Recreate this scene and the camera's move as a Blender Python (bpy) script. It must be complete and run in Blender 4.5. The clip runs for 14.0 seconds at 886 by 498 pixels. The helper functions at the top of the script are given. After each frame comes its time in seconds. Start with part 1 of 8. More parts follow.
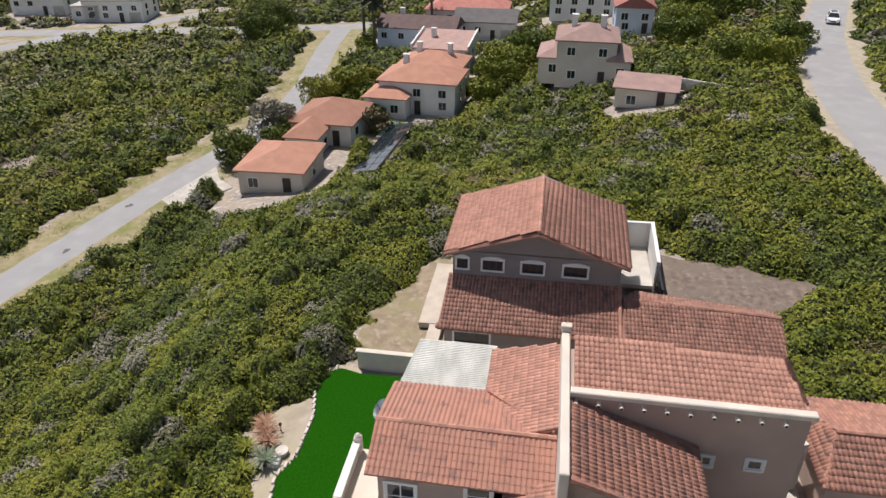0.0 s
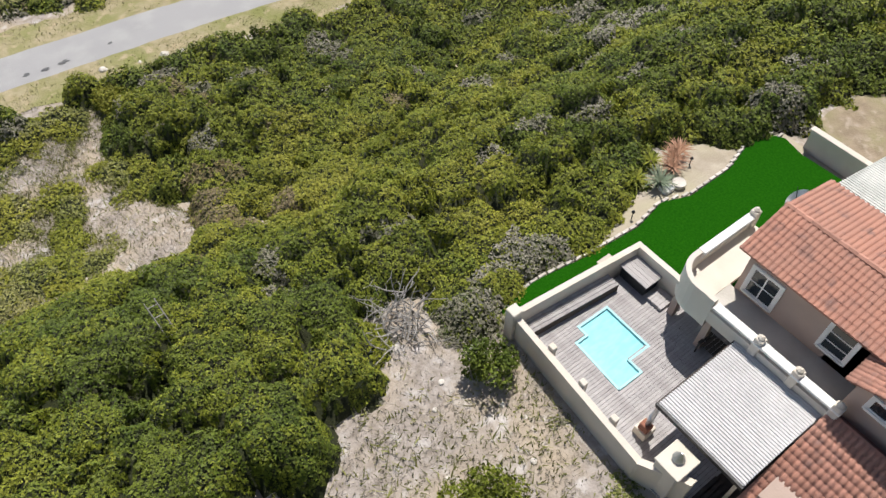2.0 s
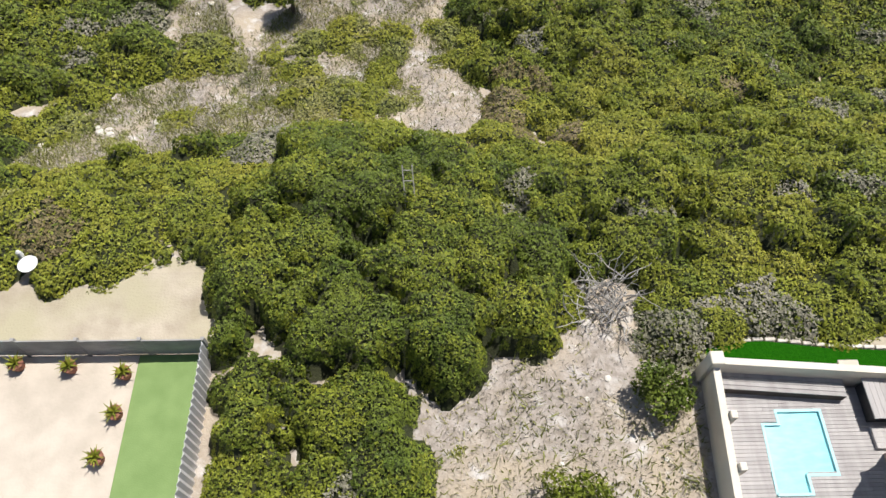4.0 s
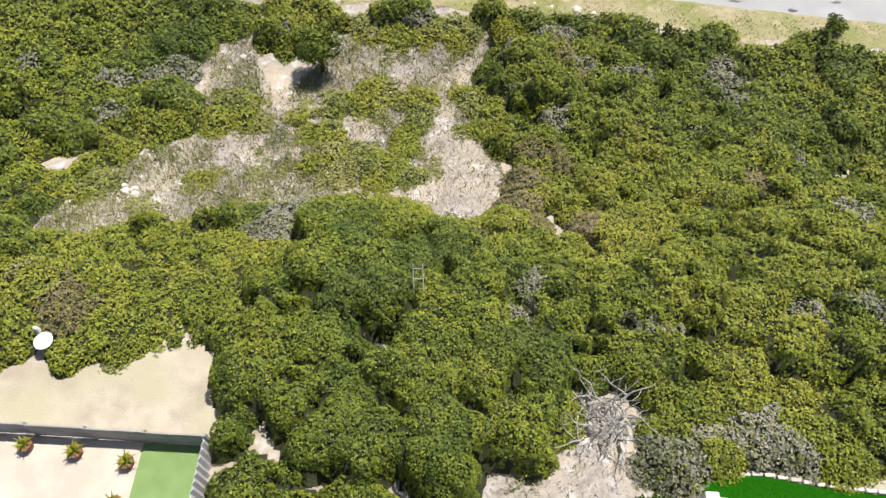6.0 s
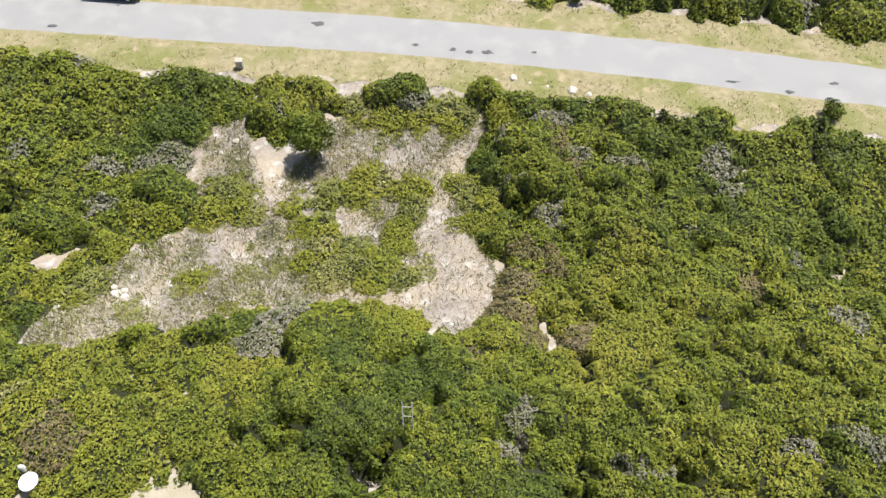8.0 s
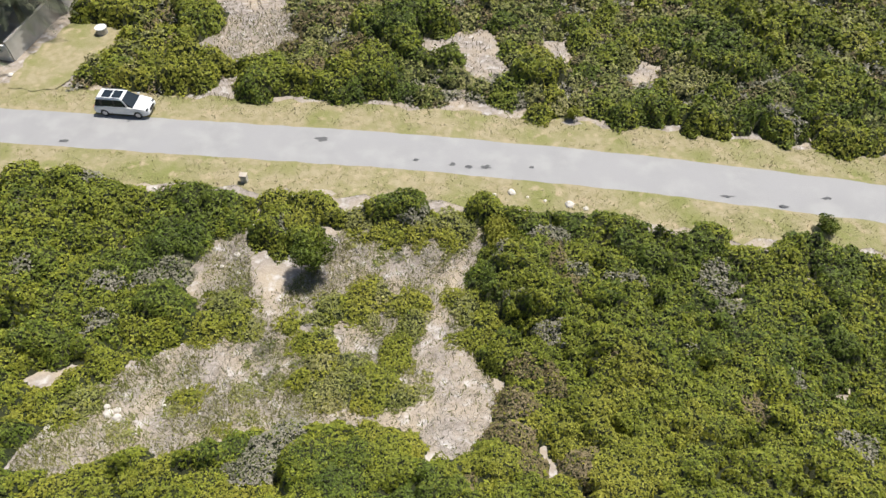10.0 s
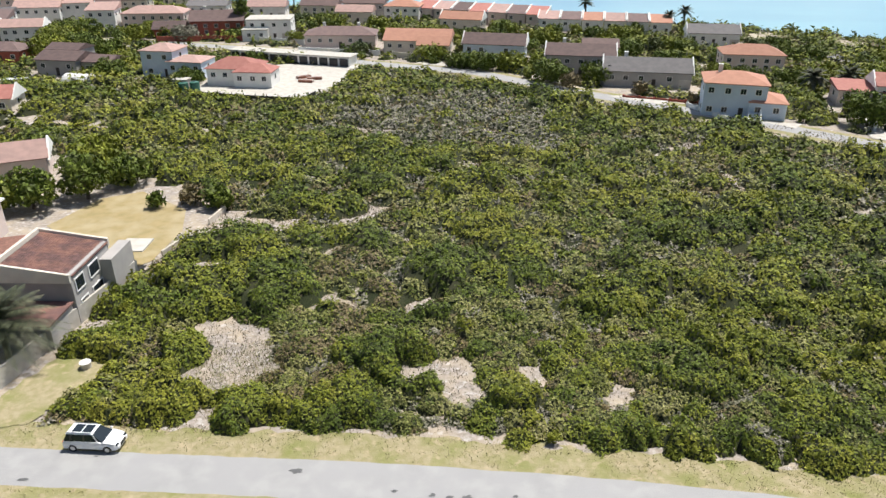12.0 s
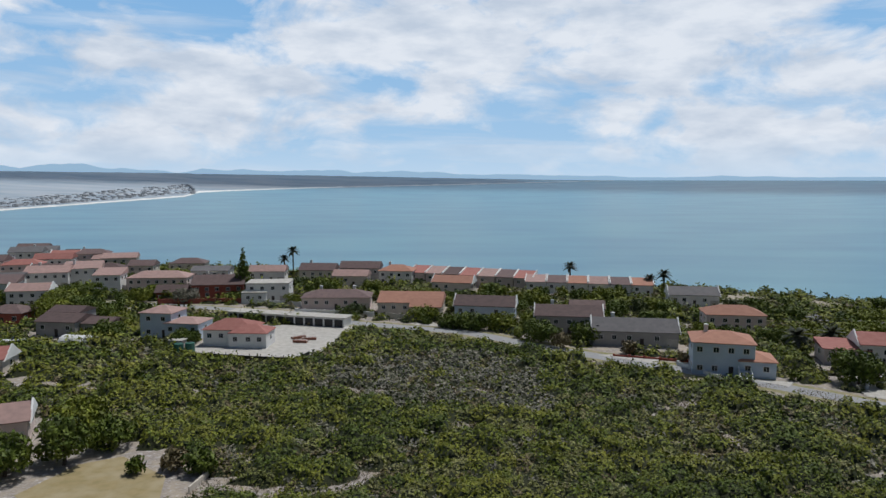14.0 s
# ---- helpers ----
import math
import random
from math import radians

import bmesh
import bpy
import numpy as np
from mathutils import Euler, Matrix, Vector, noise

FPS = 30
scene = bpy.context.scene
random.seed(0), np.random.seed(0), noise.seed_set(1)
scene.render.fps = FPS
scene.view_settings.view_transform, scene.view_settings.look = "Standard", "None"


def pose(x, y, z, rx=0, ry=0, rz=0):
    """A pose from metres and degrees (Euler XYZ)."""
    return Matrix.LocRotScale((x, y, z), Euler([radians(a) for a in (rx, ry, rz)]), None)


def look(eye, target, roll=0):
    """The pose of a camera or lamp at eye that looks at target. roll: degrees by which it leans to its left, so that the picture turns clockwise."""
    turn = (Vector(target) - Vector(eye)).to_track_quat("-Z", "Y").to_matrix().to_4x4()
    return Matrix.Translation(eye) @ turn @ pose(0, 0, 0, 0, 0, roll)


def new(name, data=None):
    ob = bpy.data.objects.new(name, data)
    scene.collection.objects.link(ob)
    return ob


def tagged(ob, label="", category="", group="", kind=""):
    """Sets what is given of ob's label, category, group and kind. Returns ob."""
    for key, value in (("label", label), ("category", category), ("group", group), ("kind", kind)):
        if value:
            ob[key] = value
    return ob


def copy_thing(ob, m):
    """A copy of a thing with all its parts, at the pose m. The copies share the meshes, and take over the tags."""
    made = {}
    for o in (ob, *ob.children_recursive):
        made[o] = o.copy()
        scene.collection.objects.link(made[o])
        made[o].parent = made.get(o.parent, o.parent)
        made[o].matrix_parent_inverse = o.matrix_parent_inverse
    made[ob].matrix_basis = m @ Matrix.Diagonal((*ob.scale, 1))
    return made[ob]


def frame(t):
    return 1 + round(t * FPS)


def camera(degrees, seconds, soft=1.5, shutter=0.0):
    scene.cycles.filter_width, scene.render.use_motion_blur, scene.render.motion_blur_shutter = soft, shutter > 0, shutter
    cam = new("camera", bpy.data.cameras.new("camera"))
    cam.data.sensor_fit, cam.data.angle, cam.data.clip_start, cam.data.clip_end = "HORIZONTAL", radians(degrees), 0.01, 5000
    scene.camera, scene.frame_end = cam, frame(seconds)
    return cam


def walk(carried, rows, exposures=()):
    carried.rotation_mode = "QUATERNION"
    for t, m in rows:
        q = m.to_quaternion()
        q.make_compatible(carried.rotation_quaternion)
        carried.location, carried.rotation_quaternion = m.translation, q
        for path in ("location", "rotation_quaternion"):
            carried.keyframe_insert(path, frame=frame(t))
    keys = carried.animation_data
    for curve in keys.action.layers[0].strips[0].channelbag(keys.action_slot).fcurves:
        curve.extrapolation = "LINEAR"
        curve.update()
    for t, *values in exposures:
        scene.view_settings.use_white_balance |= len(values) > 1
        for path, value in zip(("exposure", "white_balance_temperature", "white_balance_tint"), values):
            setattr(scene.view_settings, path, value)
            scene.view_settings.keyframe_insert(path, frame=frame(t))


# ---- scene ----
# Camera: seconds, eye (m), heading (degrees, left is plus), pitch, roll
cam = camera(64.01, 14.0)
ROWS = [
    (0.0, -0.298, -0.061, 33.534, -81.145, -29.477, 0.150),
    (0.5, -0.309, -0.044, 33.241, -72.951, -35.698, -0.007),
    (1.0, -0.107, -0.102, 32.906, -61.195, -41.442, 0.070),
    (1.5, 0.188, -0.130, 32.636, -49.075, -46.995, 0.141),
    (2.0, 0.571, -0.231, 32.630, -36.849, -52.174, -0.020),
    (2.5, 0.918, -0.235, 32.802, -25.819, -57.014, -0.155),
    (3.0, 1.110, -0.161, 32.859, -16.190, -58.681, 0.009),
    (3.2, 1.224, -0.090, 32.854, -12.022, -58.661, 0.081),
    (5.3, 2.406, 2.425, 34.497, 2.837, -58.607, -0.127),
    (5.5, 2.442, 2.890, 34.812, 2.996, -58.652, -0.110),
    (6.0, 2.548, 4.177, 35.551, 2.976, -58.669, -0.014),
    (6.5, 2.637, 5.572, 36.254, 2.986, -58.606, 0.011),
    (7.0, 2.642, 7.168, 37.056, 2.938, -58.801, 0.124),
    (7.2, 2.628, 7.763, 37.354, 2.906, -58.752, 0.167),
    (9.3, 2.863, 11.044, 39.440, 3.340, -59.150, -0.064),
    (9.5, 2.863, 11.060, 39.441, 3.347, -57.690, -0.064),
    (10.0, 2.863, 11.103, 39.443, 3.355, -51.699, -0.006),
    (10.5, 2.979, 11.236, 39.545, 3.474, -45.538, -0.064),
    (11.0, 3.065, 11.200, 39.627, 3.519, -39.040, -0.070),
    (11.5, 3.048, 11.284, 39.762, 2.807, -32.642, -0.017),
    (12.0, 2.953, 11.331, 39.792, 1.314, -26.142, 0.052),
    (12.5, 2.844, 11.352, 39.946, 0.614, -19.777, 0.048),
    (13.0, 2.707, 11.485, 39.937, 0.599, -13.520, 0.083),
    (13.5, 2.488, 11.702, 40.088, 0.579, -7.506, 0.099),
    (14.0, 2.525, 11.709, 40.135, 0.577, -5.556, 0.037),
]
EXPOSURES = [(0.0, -0.14, 6600, 15), (2.0, 0.03, 6500, 11), (3.2, 0.08, 6500, 10), (5.3, 0.42, 6500, 9), (7.2, 0.42, 6500, 9), (9.5, 0.24, 6500, 10), (11.0, 0.12, 6500, 10), (12.5, 0.36, 6500, 9), (13.0, 0.06, 6300, 10), (13.5, -0.53, 6100, 10), (14.0, -0.9, 6050, 9)]
walk(cam, [(t, pose(x, y, z, 0, 0, yaw) @ pose(0, 0, 0, 90 + pitch, 0, 0) @ pose(0, 0, 0, 0, 0, roll)) for t, x, y, z, yaw, pitch, roll in ROWS], EXPOSURES)

# Daylight: high sun from seaward and inland to the east, hazy blue sky
SUN_EL, SUN_AZ = 66.0, 46.0  # azimuth from +y towards +x
world = bpy.data.worlds.new("world")
scene.world = world
world.use_nodes = True
wn = world.node_tree
sky = wn.nodes.new("ShaderNodeTexSky")
sky.sky_type, sky.sun_disc = "NISHITA", False
sky.sun_elevation, sky.sun_rotation = radians(SUN_EL), radians(SUN_AZ)
sky.air_density, sky.dust_density, sky.ozone_density = 1.0, 1.2, 1.0
wn.nodes["Background"].inputs[1].default_value = 0.068
wn.links.new(sky.outputs[0], wn.nodes["Background"].inputs[0])
sun = new("sun", bpy.data.lights.new("sun", "SUN"))
sun.data.energy, sun.data.angle, sun.data.color = 5.0, radians(0.53), (1.0, 0.96, 0.9)
_d = Vector((math.sin(radians(SUN_AZ)) * math.cos(radians(SUN_EL)), math.cos(radians(SUN_AZ)) * math.cos(radians(SUN_EL)), math.sin(radians(SUN_EL))))
sun.matrix_world = look(_d * 300, (0, 0, 0))

# ---- materials ----
def mat(name, col, col2=None, rough=0.8, scale=1.0, detail=6, bump=0.0, bump_scale=None, island=0.0, obj=0.0, metal=0.0,
        big=None, big_scale=0.1, mix=(0.35, 0.65), spec=0.4, stretch=(1, 1, 1), col3=None):
    """Principled surface with two scales of colour noise, per-piece variation and fine relief."""
    m = bpy.data.materials.new(name)
    m.use_nodes = True
    t = m.node_tree
    n, l = t.nodes, t.links
    b = n["Principled BSDF"]
    b.inputs["Roughness"].default_value = rough
    b.inputs["Metallic"].default_value = metal
    b.inputs["Specular IOR Level"].default_value = spec
    co = n.new("ShaderNodeTexCoord")
    mp = n.new("ShaderNodeMapping")
    mp.inputs["Scale"].default_value = stretch
    geo = n.new("ShaderNodeNewGeometry")
    l.new(geo.outputs["Position"], mp.inputs["Vector"])

    def noise_tex(s, d=detail):
        q = n.new("ShaderNodeTexNoise")
        q.inputs["Scale"].default_value, q.inputs["Detail"].default_value = s, d
        l.new(mp.outputs[0], q.inputs["Vector"])
        return q

    def blend(a, bb, fac):
        q = n.new("ShaderNodeMix")
        q.data_type = "RGBA"
        for s, v in ((6, a), (7, bb)):
            if isinstance(v, tuple):
                q.inputs[s].default_value = (*v, 1)
            else:
                l.new(v, q.inputs[s])
        l.new(fac, q.inputs[0])
        return q.outputs[2]

    def ramp(src, lo, hi):
        q = n.new("ShaderNodeMapRange")
        q.inputs[1].default_value, q.inputs[2].default_value = lo, hi
        l.new(src, q.inputs[0])
        return q.outputs[0]

    out = blend(col, col2 or tuple(c * 0.75 for c in col), ramp(noise_tex(scale).outputs[0], *mix))
    if big:
        out = blend(out, big, ramp(noise_tex(big_scale, 4).outputs[0], 0.42, 0.66))
    if col3:
        out = blend(out, col3, ramp(noise_tex(big_scale * 3.7, 5).outputs[0], 0.55, 0.72))
    for amount, src in ((island, geo.outputs["Random Per Island"]), (obj, None)):
        if amount:
            if src is None:
                src = n.new("ShaderNodeObjectInfo").outputs["Random"]
            hs = n.new("ShaderNodeHueSaturation")
            l.new(out, hs.inputs["Color"])
            mr = n.new("ShaderNodeMapRange")
            mr.inputs[3].default_value, mr.inputs[4].default_value = 1 - amount, 1 + amount
            l.new(src, mr.inputs[0])
            l.new(mr.outputs[0], hs.inputs["Value"])
            out = hs.outputs[0]
    l.new(out, b.inputs["Base Color"])
    if bump:
        bp = n.new("ShaderNodeBump")
        bp.inputs["Strength"].default_value = bump
        bp.inputs["Distance"].default_value = 0.05
        l.new(noise_tex(bump_scale or scale * 4).outputs[0], bp.inputs["Height"])
        l.new(bp.outputs[0], b.inputs["Normal"])
    return m


M = {}
M["soil"] = mat("sandy_soil", (0.40, 0.355, 0.32), (0.25, 0.215, 0.18), 0.95, 2.6, 12, 0.9, 7, big=(0.42, 0.35, 0.265), big_scale=0.35, col3=(0.56, 0.525, 0.50))
# near-black inner foliage: the shade between leaves is put into this colour
M["shade_understorey"] = mat("shade_understorey", (0.012, 0.018, 0.005), (0.030, 0.037, 0.009), 0.95, 7.0, 10, 1.0, 9, big=(0.034, 0.036, 0.015), big_scale=0.3)
M["asphalt"] = mat("worn_asphalt", (0.36, 0.355, 0.35), (0.30, 0.297, 0.295), 0.9, 0.5, 8, 0.3, 25, big=(0.33, 0.325, 0.325), big_scale=0.25)
M["patch"] = mat("tar_patch", (0.10, 0.10, 0.105), (0.14, 0.14, 0.14), 0.9, 1.5, 8, 0.3, 25)
M["verge"] = mat("dry_grass_verge", (0.285, 0.25, 0.13), (0.37, 0.315, 0.20), 0.95, 1.6, 12, 0.9, 9, big=(0.215, 0.22, 0.075), big_scale=0.3, col3=(0.42, 0.34, 0.22))
M["sand"] = mat("pale_sand", (0.46, 0.40, 0.32), (0.34, 0.29, 0.22), 0.95, 1.0, 10, 0.5, 10, big=(0.40, 0.36, 0.25), big_scale=0.4)
M["gravel"] = mat("brown_gravel_drive", (0.235, 0.18, 0.145), (0.13, 0.10, 0.085), 0.95, 2.2, 12, 0.8, 12, big=(0.19, 0.155, 0.125), big_scale=0.5, col3=(0.28, 0.23, 0.19))
M["fakegrass"] = mat("artificial_turf", (0.008, 0.068, 0.002), (0.014, 0.095, 0.003), 0.95, 9, 8, 0.7, 30, spec=0.03)
M["greenmat"] = mat("green_matting", (0.20, 0.29, 0.105), (0.165, 0.25, 0.085), 0.9, 1.2, 8, 0.2, 20)
M["paving"] = mat("pale_paving", (0.56, 0.49, 0.41), (0.46, 0.40, 0.33), 0.85, 1.0, 8, 0.2, 10)
M["concrete"] = mat("pale_concrete", (0.55, 0.52, 0.47), (0.44, 0.41, 0.36), 0.9, 0.8, 9, 0.25, 10)
M["plaster"] = mat("tan_plaster", (0.49, 0.37, 0.31), (0.43, 0.33, 0.275), 0.9, 0.6, 9, 0.15, 14, big=(0.40, 0.31, 0.265), big_scale=0.35)
M["plaster_grey"] = mat("grey_plaster", (0.30, 0.265, 0.25), (0.26, 0.23, 0.215), 0.9, 0.6, 9, 0.15, 14)
M["cream"] = mat("cream_plaster", (0.72, 0.65, 0.55), (0.62, 0.55, 0.46), 0.9, 0.8, 9, 0.15, 14, big=(0.62, 0.57, 0.5), big_scale=0.5)
M["white"] = mat("white_plaster", (0.80, 0.79, 0.76), (0.72, 0.71, 0.68), 0.85, 0.5, 8, 0.1, 12)
# white plaster with the blue of shaded walls mixed into its colour
M["bluewhite"] = mat("shade_blue_plaster", (0.60, 0.68, 0.76), (0.55, 0.62, 0.70), 0.85, 0.5, 8, 0.1, 12)
M["cream2"] = mat("beige_plaster", (0.66, 0.60, 0.52), (0.60, 0.54, 0.46), 0.9, 0.5, 8, 0.1, 12)
M["pinkwall"] = mat("pink_plaster", (0.66, 0.56, 0.52), (0.61, 0.51, 0.47), 0.9, 0.5, 8, 0.1, 12)
M["redbrick"] = mat("red_brick", (0.36, 0.10, 0.07), (0.30, 0.085, 0.06), 0.9, 1.5, 8, 0.2, 12)
M["greywall"] = mat("grey_wall", (0.42, 0.395, 0.375), (0.36, 0.34, 0.325), 0.9, 0.5, 8, 0.1, 12)
M["whitepaint"] = mat("white_paint", (0.82, 0.81, 0.79), (0.76, 0.75, 0.73), 0.5, 3, 4)
M["tile"] = mat("terracotta_tile", (0.46, 0.228, 0.162), (0.375, 0.188, 0.140), 0.85, 1.2, 8, 0.3, 30, island=0.18, big=(0.40, 0.21, 0.155), big_scale=0.5, col3=(0.25, 0.145, 0.12))
M["tile_b"] = mat("terracotta_tile_bright", (0.53, 0.275, 0.20), (0.44, 0.23, 0.172), 0.85, 1.2, 8, 0.3, 30, island=0.16, big=(0.44, 0.23, 0.17), big_scale=0.5)
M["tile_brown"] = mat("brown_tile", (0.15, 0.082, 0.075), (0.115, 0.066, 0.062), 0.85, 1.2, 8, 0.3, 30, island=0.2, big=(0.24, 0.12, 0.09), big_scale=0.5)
M["roof_red"] = mat("far_red_tile", (0.42, 0.185, 0.15), (0.36, 0.145, 0.12), 0.85, 0.8, 8, 0.3, 6, obj=0.2)
M["roof_orange"] = mat("far_orange_tile", (0.44, 0.225, 0.155), (0.38, 0.19, 0.13), 0.85, 0.8, 8, 0.3, 6, obj=0.15)
M["roof_brown"] = mat("far_brown_tile", (0.17, 0.115, 0.105), (0.13, 0.09, 0.085), 0.85, 0.8, 8, 0.3, 6, obj=0.25)
M["roof_grey"] = mat("far_grey_tile", (0.15, 0.14, 0.14), (0.12, 0.115, 0.115), 0.85, 0.8, 8, 0.3, 6, obj=0.25)
M["roof_pink"] = mat("far_pink_tile", (0.40, 0.26, 0.225), (0.32, 0.215, 0.19), 0.85, 0.8, 8, 0.3, 6, obj=0.2)
M["deckwood"] = mat("weathered_deck_board", (0.40, 0.38, 0.375), (0.32, 0.30, 0.295), 0.85, 3.0, 8, 0.2, 30, obj=0.10, island=0.1, stretch=(1, 0.12, 1))
M["darkwood"] = mat("dark_wood", (0.05, 0.04, 0.035), (0.07, 0.055, 0.045), 0.8, 3, 6, 0.2, 20)
M["metalroof"] = mat("corrugated_sheet", (0.60, 0.585, 0.585), (0.54, 0.53, 0.53), 0.55, 1.2, 8, 0.1, 20, metal=0.0, island=0.08)
M["metalroof_w"] = mat("weathered_pale_sheet", (0.64, 0.64, 0.59), (0.46, 0.47, 0.43), 0.6, 1.5, 9, 0.1, 20, island=0.1, stretch=(0.3, 1, 1))
M["steel"] = mat("galvanised_steel", (0.55, 0.56, 0.57), (0.45, 0.46, 0.47), 0.35, 4, 5, metal=0.9)
M["darkmetal"] = mat("dark_metal", (0.03, 0.03, 0.032), (0.05, 0.05, 0.05), 0.5, 4, 5, metal=0.3)
M["carpaint"] = mat("white_car_paint", (0.82, 0.82, 0.82), (0.80, 0.80, 0.80), 0.25, 3, 3, spec=0.6)
M["tyre"] = mat("rubber", (0.02, 0.02, 0.021), (0.03, 0.03, 0.03), 0.8, 5, 4)
M["poolpaint"] = mat("pool_lining", (0.40, 0.70, 0.73), (0.36, 0.66, 0.70), 0.6, 1.5, 6)
M["bark"] = mat("bark", (0.16, 0.12, 0.085), (0.10, 0.075, 0.055), 0.95, 5, 8, 0.8, 12)
M["deadtwig"] = mat("bleached_twigs", (0.42, 0.40, 0.37), (0.30, 0.28, 0.26), 0.9, 4, 6, island=0.25)
M["orange"] = mat("orange_plastic", (0.55, 0.08, 0.02), (0.5, 0.07, 0.02), 0.5, 4, 4)
M["tank"] = mat("green_tank", (0.04, 0.14, 0.10), (0.035, 0.12, 0.09), 0.5, 2, 4)
M["terracotta"] = mat("terracotta_pot", (0.30, 0.13, 0.08), (0.24, 0.10, 0.07), 0.85, 4, 6)
M["stone"] = mat("pale_stone", (0.62, 0.58, 0.52), (0.48, 0.44, 0.39), 0.9, 2.5, 8, 0.4, 14, island=0.15)
M["lawn_dry"] = mat("dry_tan_lawn", (0.36, 0.28, 0.14), (0.29, 0.235, 0.11), 0.95, 0.7, 9, 0.6, 9, big=(0.40, 0.33, 0.2), big_scale=0.3)
M["yard_soil"] = mat("tan_yard_soil", (0.34, 0.27, 0.19), (0.24, 0.19, 0.13), 0.95, 1.6, 12, 0.7, 9, big=(0.28, 0.25, 0.14), big_scale=0.5, col3=(0.40, 0.33, 0.26))
M["fence"] = mat("grey_fence_slab", (0.36, 0.35, 0.34), (0.28, 0.27, 0.265), 0.9, 1.5, 8, 0.2, 14, obj=0.12)
for nm, c1, c2, c3, isl in (
    ("leaf_green", (0.165, 0.190, 0.016), (0.118, 0.145, 0.013), (0.195, 0.208, 0.018), 0.42),
    ("leaf_yellow", (0.205, 0.215, 0.021), (0.160, 0.178, 0.017), (0.235, 0.228, 0.027), 0.38),
    ("leaf_dark", (0.092, 0.124, 0.012), (0.064, 0.094, 0.010), (0.118, 0.146, 0.014), 0.5),
    ("leaf_grey", (0.225, 0.210, 0.155), (0.165, 0.158, 0.105), (0.28, 0.258, 0.205), 0.32),
    ("leaf_brown", (0.170, 0.132, 0.060), (0.135, 0.112, 0.045), (0.215, 0.170, 0.095), 0.32),
    ("grass_dry", (0.42, 0.37, 0.295), (0.31, 0.27, 0.19), (0.50, 0.45, 0.40), 0.35),
    ("grass_verge", (0.30, 0.265, 0.125), (0.20, 0.205, 0.07), (0.37, 0.315, 0.18), 0.3),
    ("grass_tan", (0.24, 0.19, 0.115), (0.17, 0.14, 0.075), (0.31, 0.26, 0.19), 0.4),
    ("grass_green", (0.205, 0.215, 0.06), (0.155, 0.165, 0.04), (0.27, 0.25, 0.10), 0.4),
    ("leaf_far", (0.07, 0.095, 0.024), (0.05, 0.075, 0.02), (0.105, 0.115, 0.035), 0.42),
    ("leaf_palm", (0.085, 0.095, 0.05), (0.05, 0.062, 0.03), (0.13, 0.125, 0.08), 0.6),
    ("leaf_aloe", (0.16, 0.20, 0.13), (0.12, 0.16, 0.10), (0.22, 0.25, 0.16), 0.2),
    ("leaf_aloe_red", (0.36, 0.20, 0.12), (0.29, 0.16, 0.10), (0.42, 0.26, 0.17), 0.25),
):
    M[nm] = mat(nm, c1, c2, 0.65, 0.7, 6, island=isl, big=c3, big_scale=0.25, spec=0.3)


def glass_mat():
    m = bpy.data.materials.new("window_glass")
    m.use_nodes = True
    b = m.node_tree.nodes["Principled BSDF"]
    b.inputs["Base Color"].default_value = (0.02, 0.028, 0.034, 1)
    b.inputs["Roughness"].default_value = 0.06
    b.inputs["Specular IOR Level"].default_value = 0.7
    return m


def water_mat(name, c1, c2, rough, bump_scale, bump, far):
    m = bpy.data.materials.new(name)
    m.use_nodes = True
    n, l = m.node_tree.nodes, m.node_tree.links
    b = n["Principled BSDF"]
    geo = n.new("ShaderNodeNewGeometry")
    mp = n.new("ShaderNodeMapping")
    mp.inputs["Scale"].default_value = (1, 2.4, 1)
    l.new(geo.outputs["Position"], mp.inputs[0])
    q = n.new("ShaderNodeTexNoise")
    q.inputs["Scale"].default_value, q.inputs["Detail"].default_value = far, 6
    l.new(mp.outputs[0], q.inputs["Vector"])
    r = n.new("ShaderNodeMapRange")
    r.inputs[1].default_value, r.inputs[2].default_value = 0.35, 0.65
    l.new(q.outputs[0], r.inputs[0])
    x = n.new("ShaderNodeMix")
    x.data_type = "RGBA"
    x.inputs[6].default_value, x.inputs[7].default_value = (*c1, 1), (*c2, 1)
    l.new(r.outputs[0], x.inputs[0])
    l.new(x.outputs[2], b.inputs["Base Color"])
    b.inputs["Roughness"].default_value = rough
    w = n.new("ShaderNodeTexNoise")
    w.inputs["Scale"].default_value, w.inputs["Detail"].default_value = bump_scale, 8
    l.new(mp.outputs[0], w.inputs["Vector"])
    bp = n.new("ShaderNodeBump")
    bp.inputs["Strength"].default_value = bump
    l.new(w.outputs[0], bp.inputs["Height"])
    l.new(bp.outputs[0], b.inputs["Normal"])
    return m


M["glass"] = glass_mat()
M["sea"] = water_mat("sea_water", (0.125, 0.295, 0.355), (0.075, 0.21, 0.30), 0.35, 0.15, 0.25, 0.004)
M["pool_water"] = water_mat("pool_water", (0.27, 0.68, 0.73), (0.34, 0.73, 0.76), 0.12, 6, 0.05, 2)

# ---- building helpers ----
def part(name, bm, material, parent=None, label=""):
    """One bmesh as one mesh object, under a thing or a part."""
    me = bpy.data.meshes.new(name)
    bm.to_mesh(me)
    bm.free()
    me.materials.append(material)
    ob = new(name, me)
    if parent:
        ob.parent = parent
    return tagged(ob, label)


def thing(name, label, category, x=0.0, y=0.0, z=0.0, rz=0.0, group="", kind=""):
    ob = new(name)
    ob.empty_display_size = 0.1
    ob.matrix_world = pose(x, y, z, 0, 0, rz)
    return tagged(ob, label, category, group, kind)


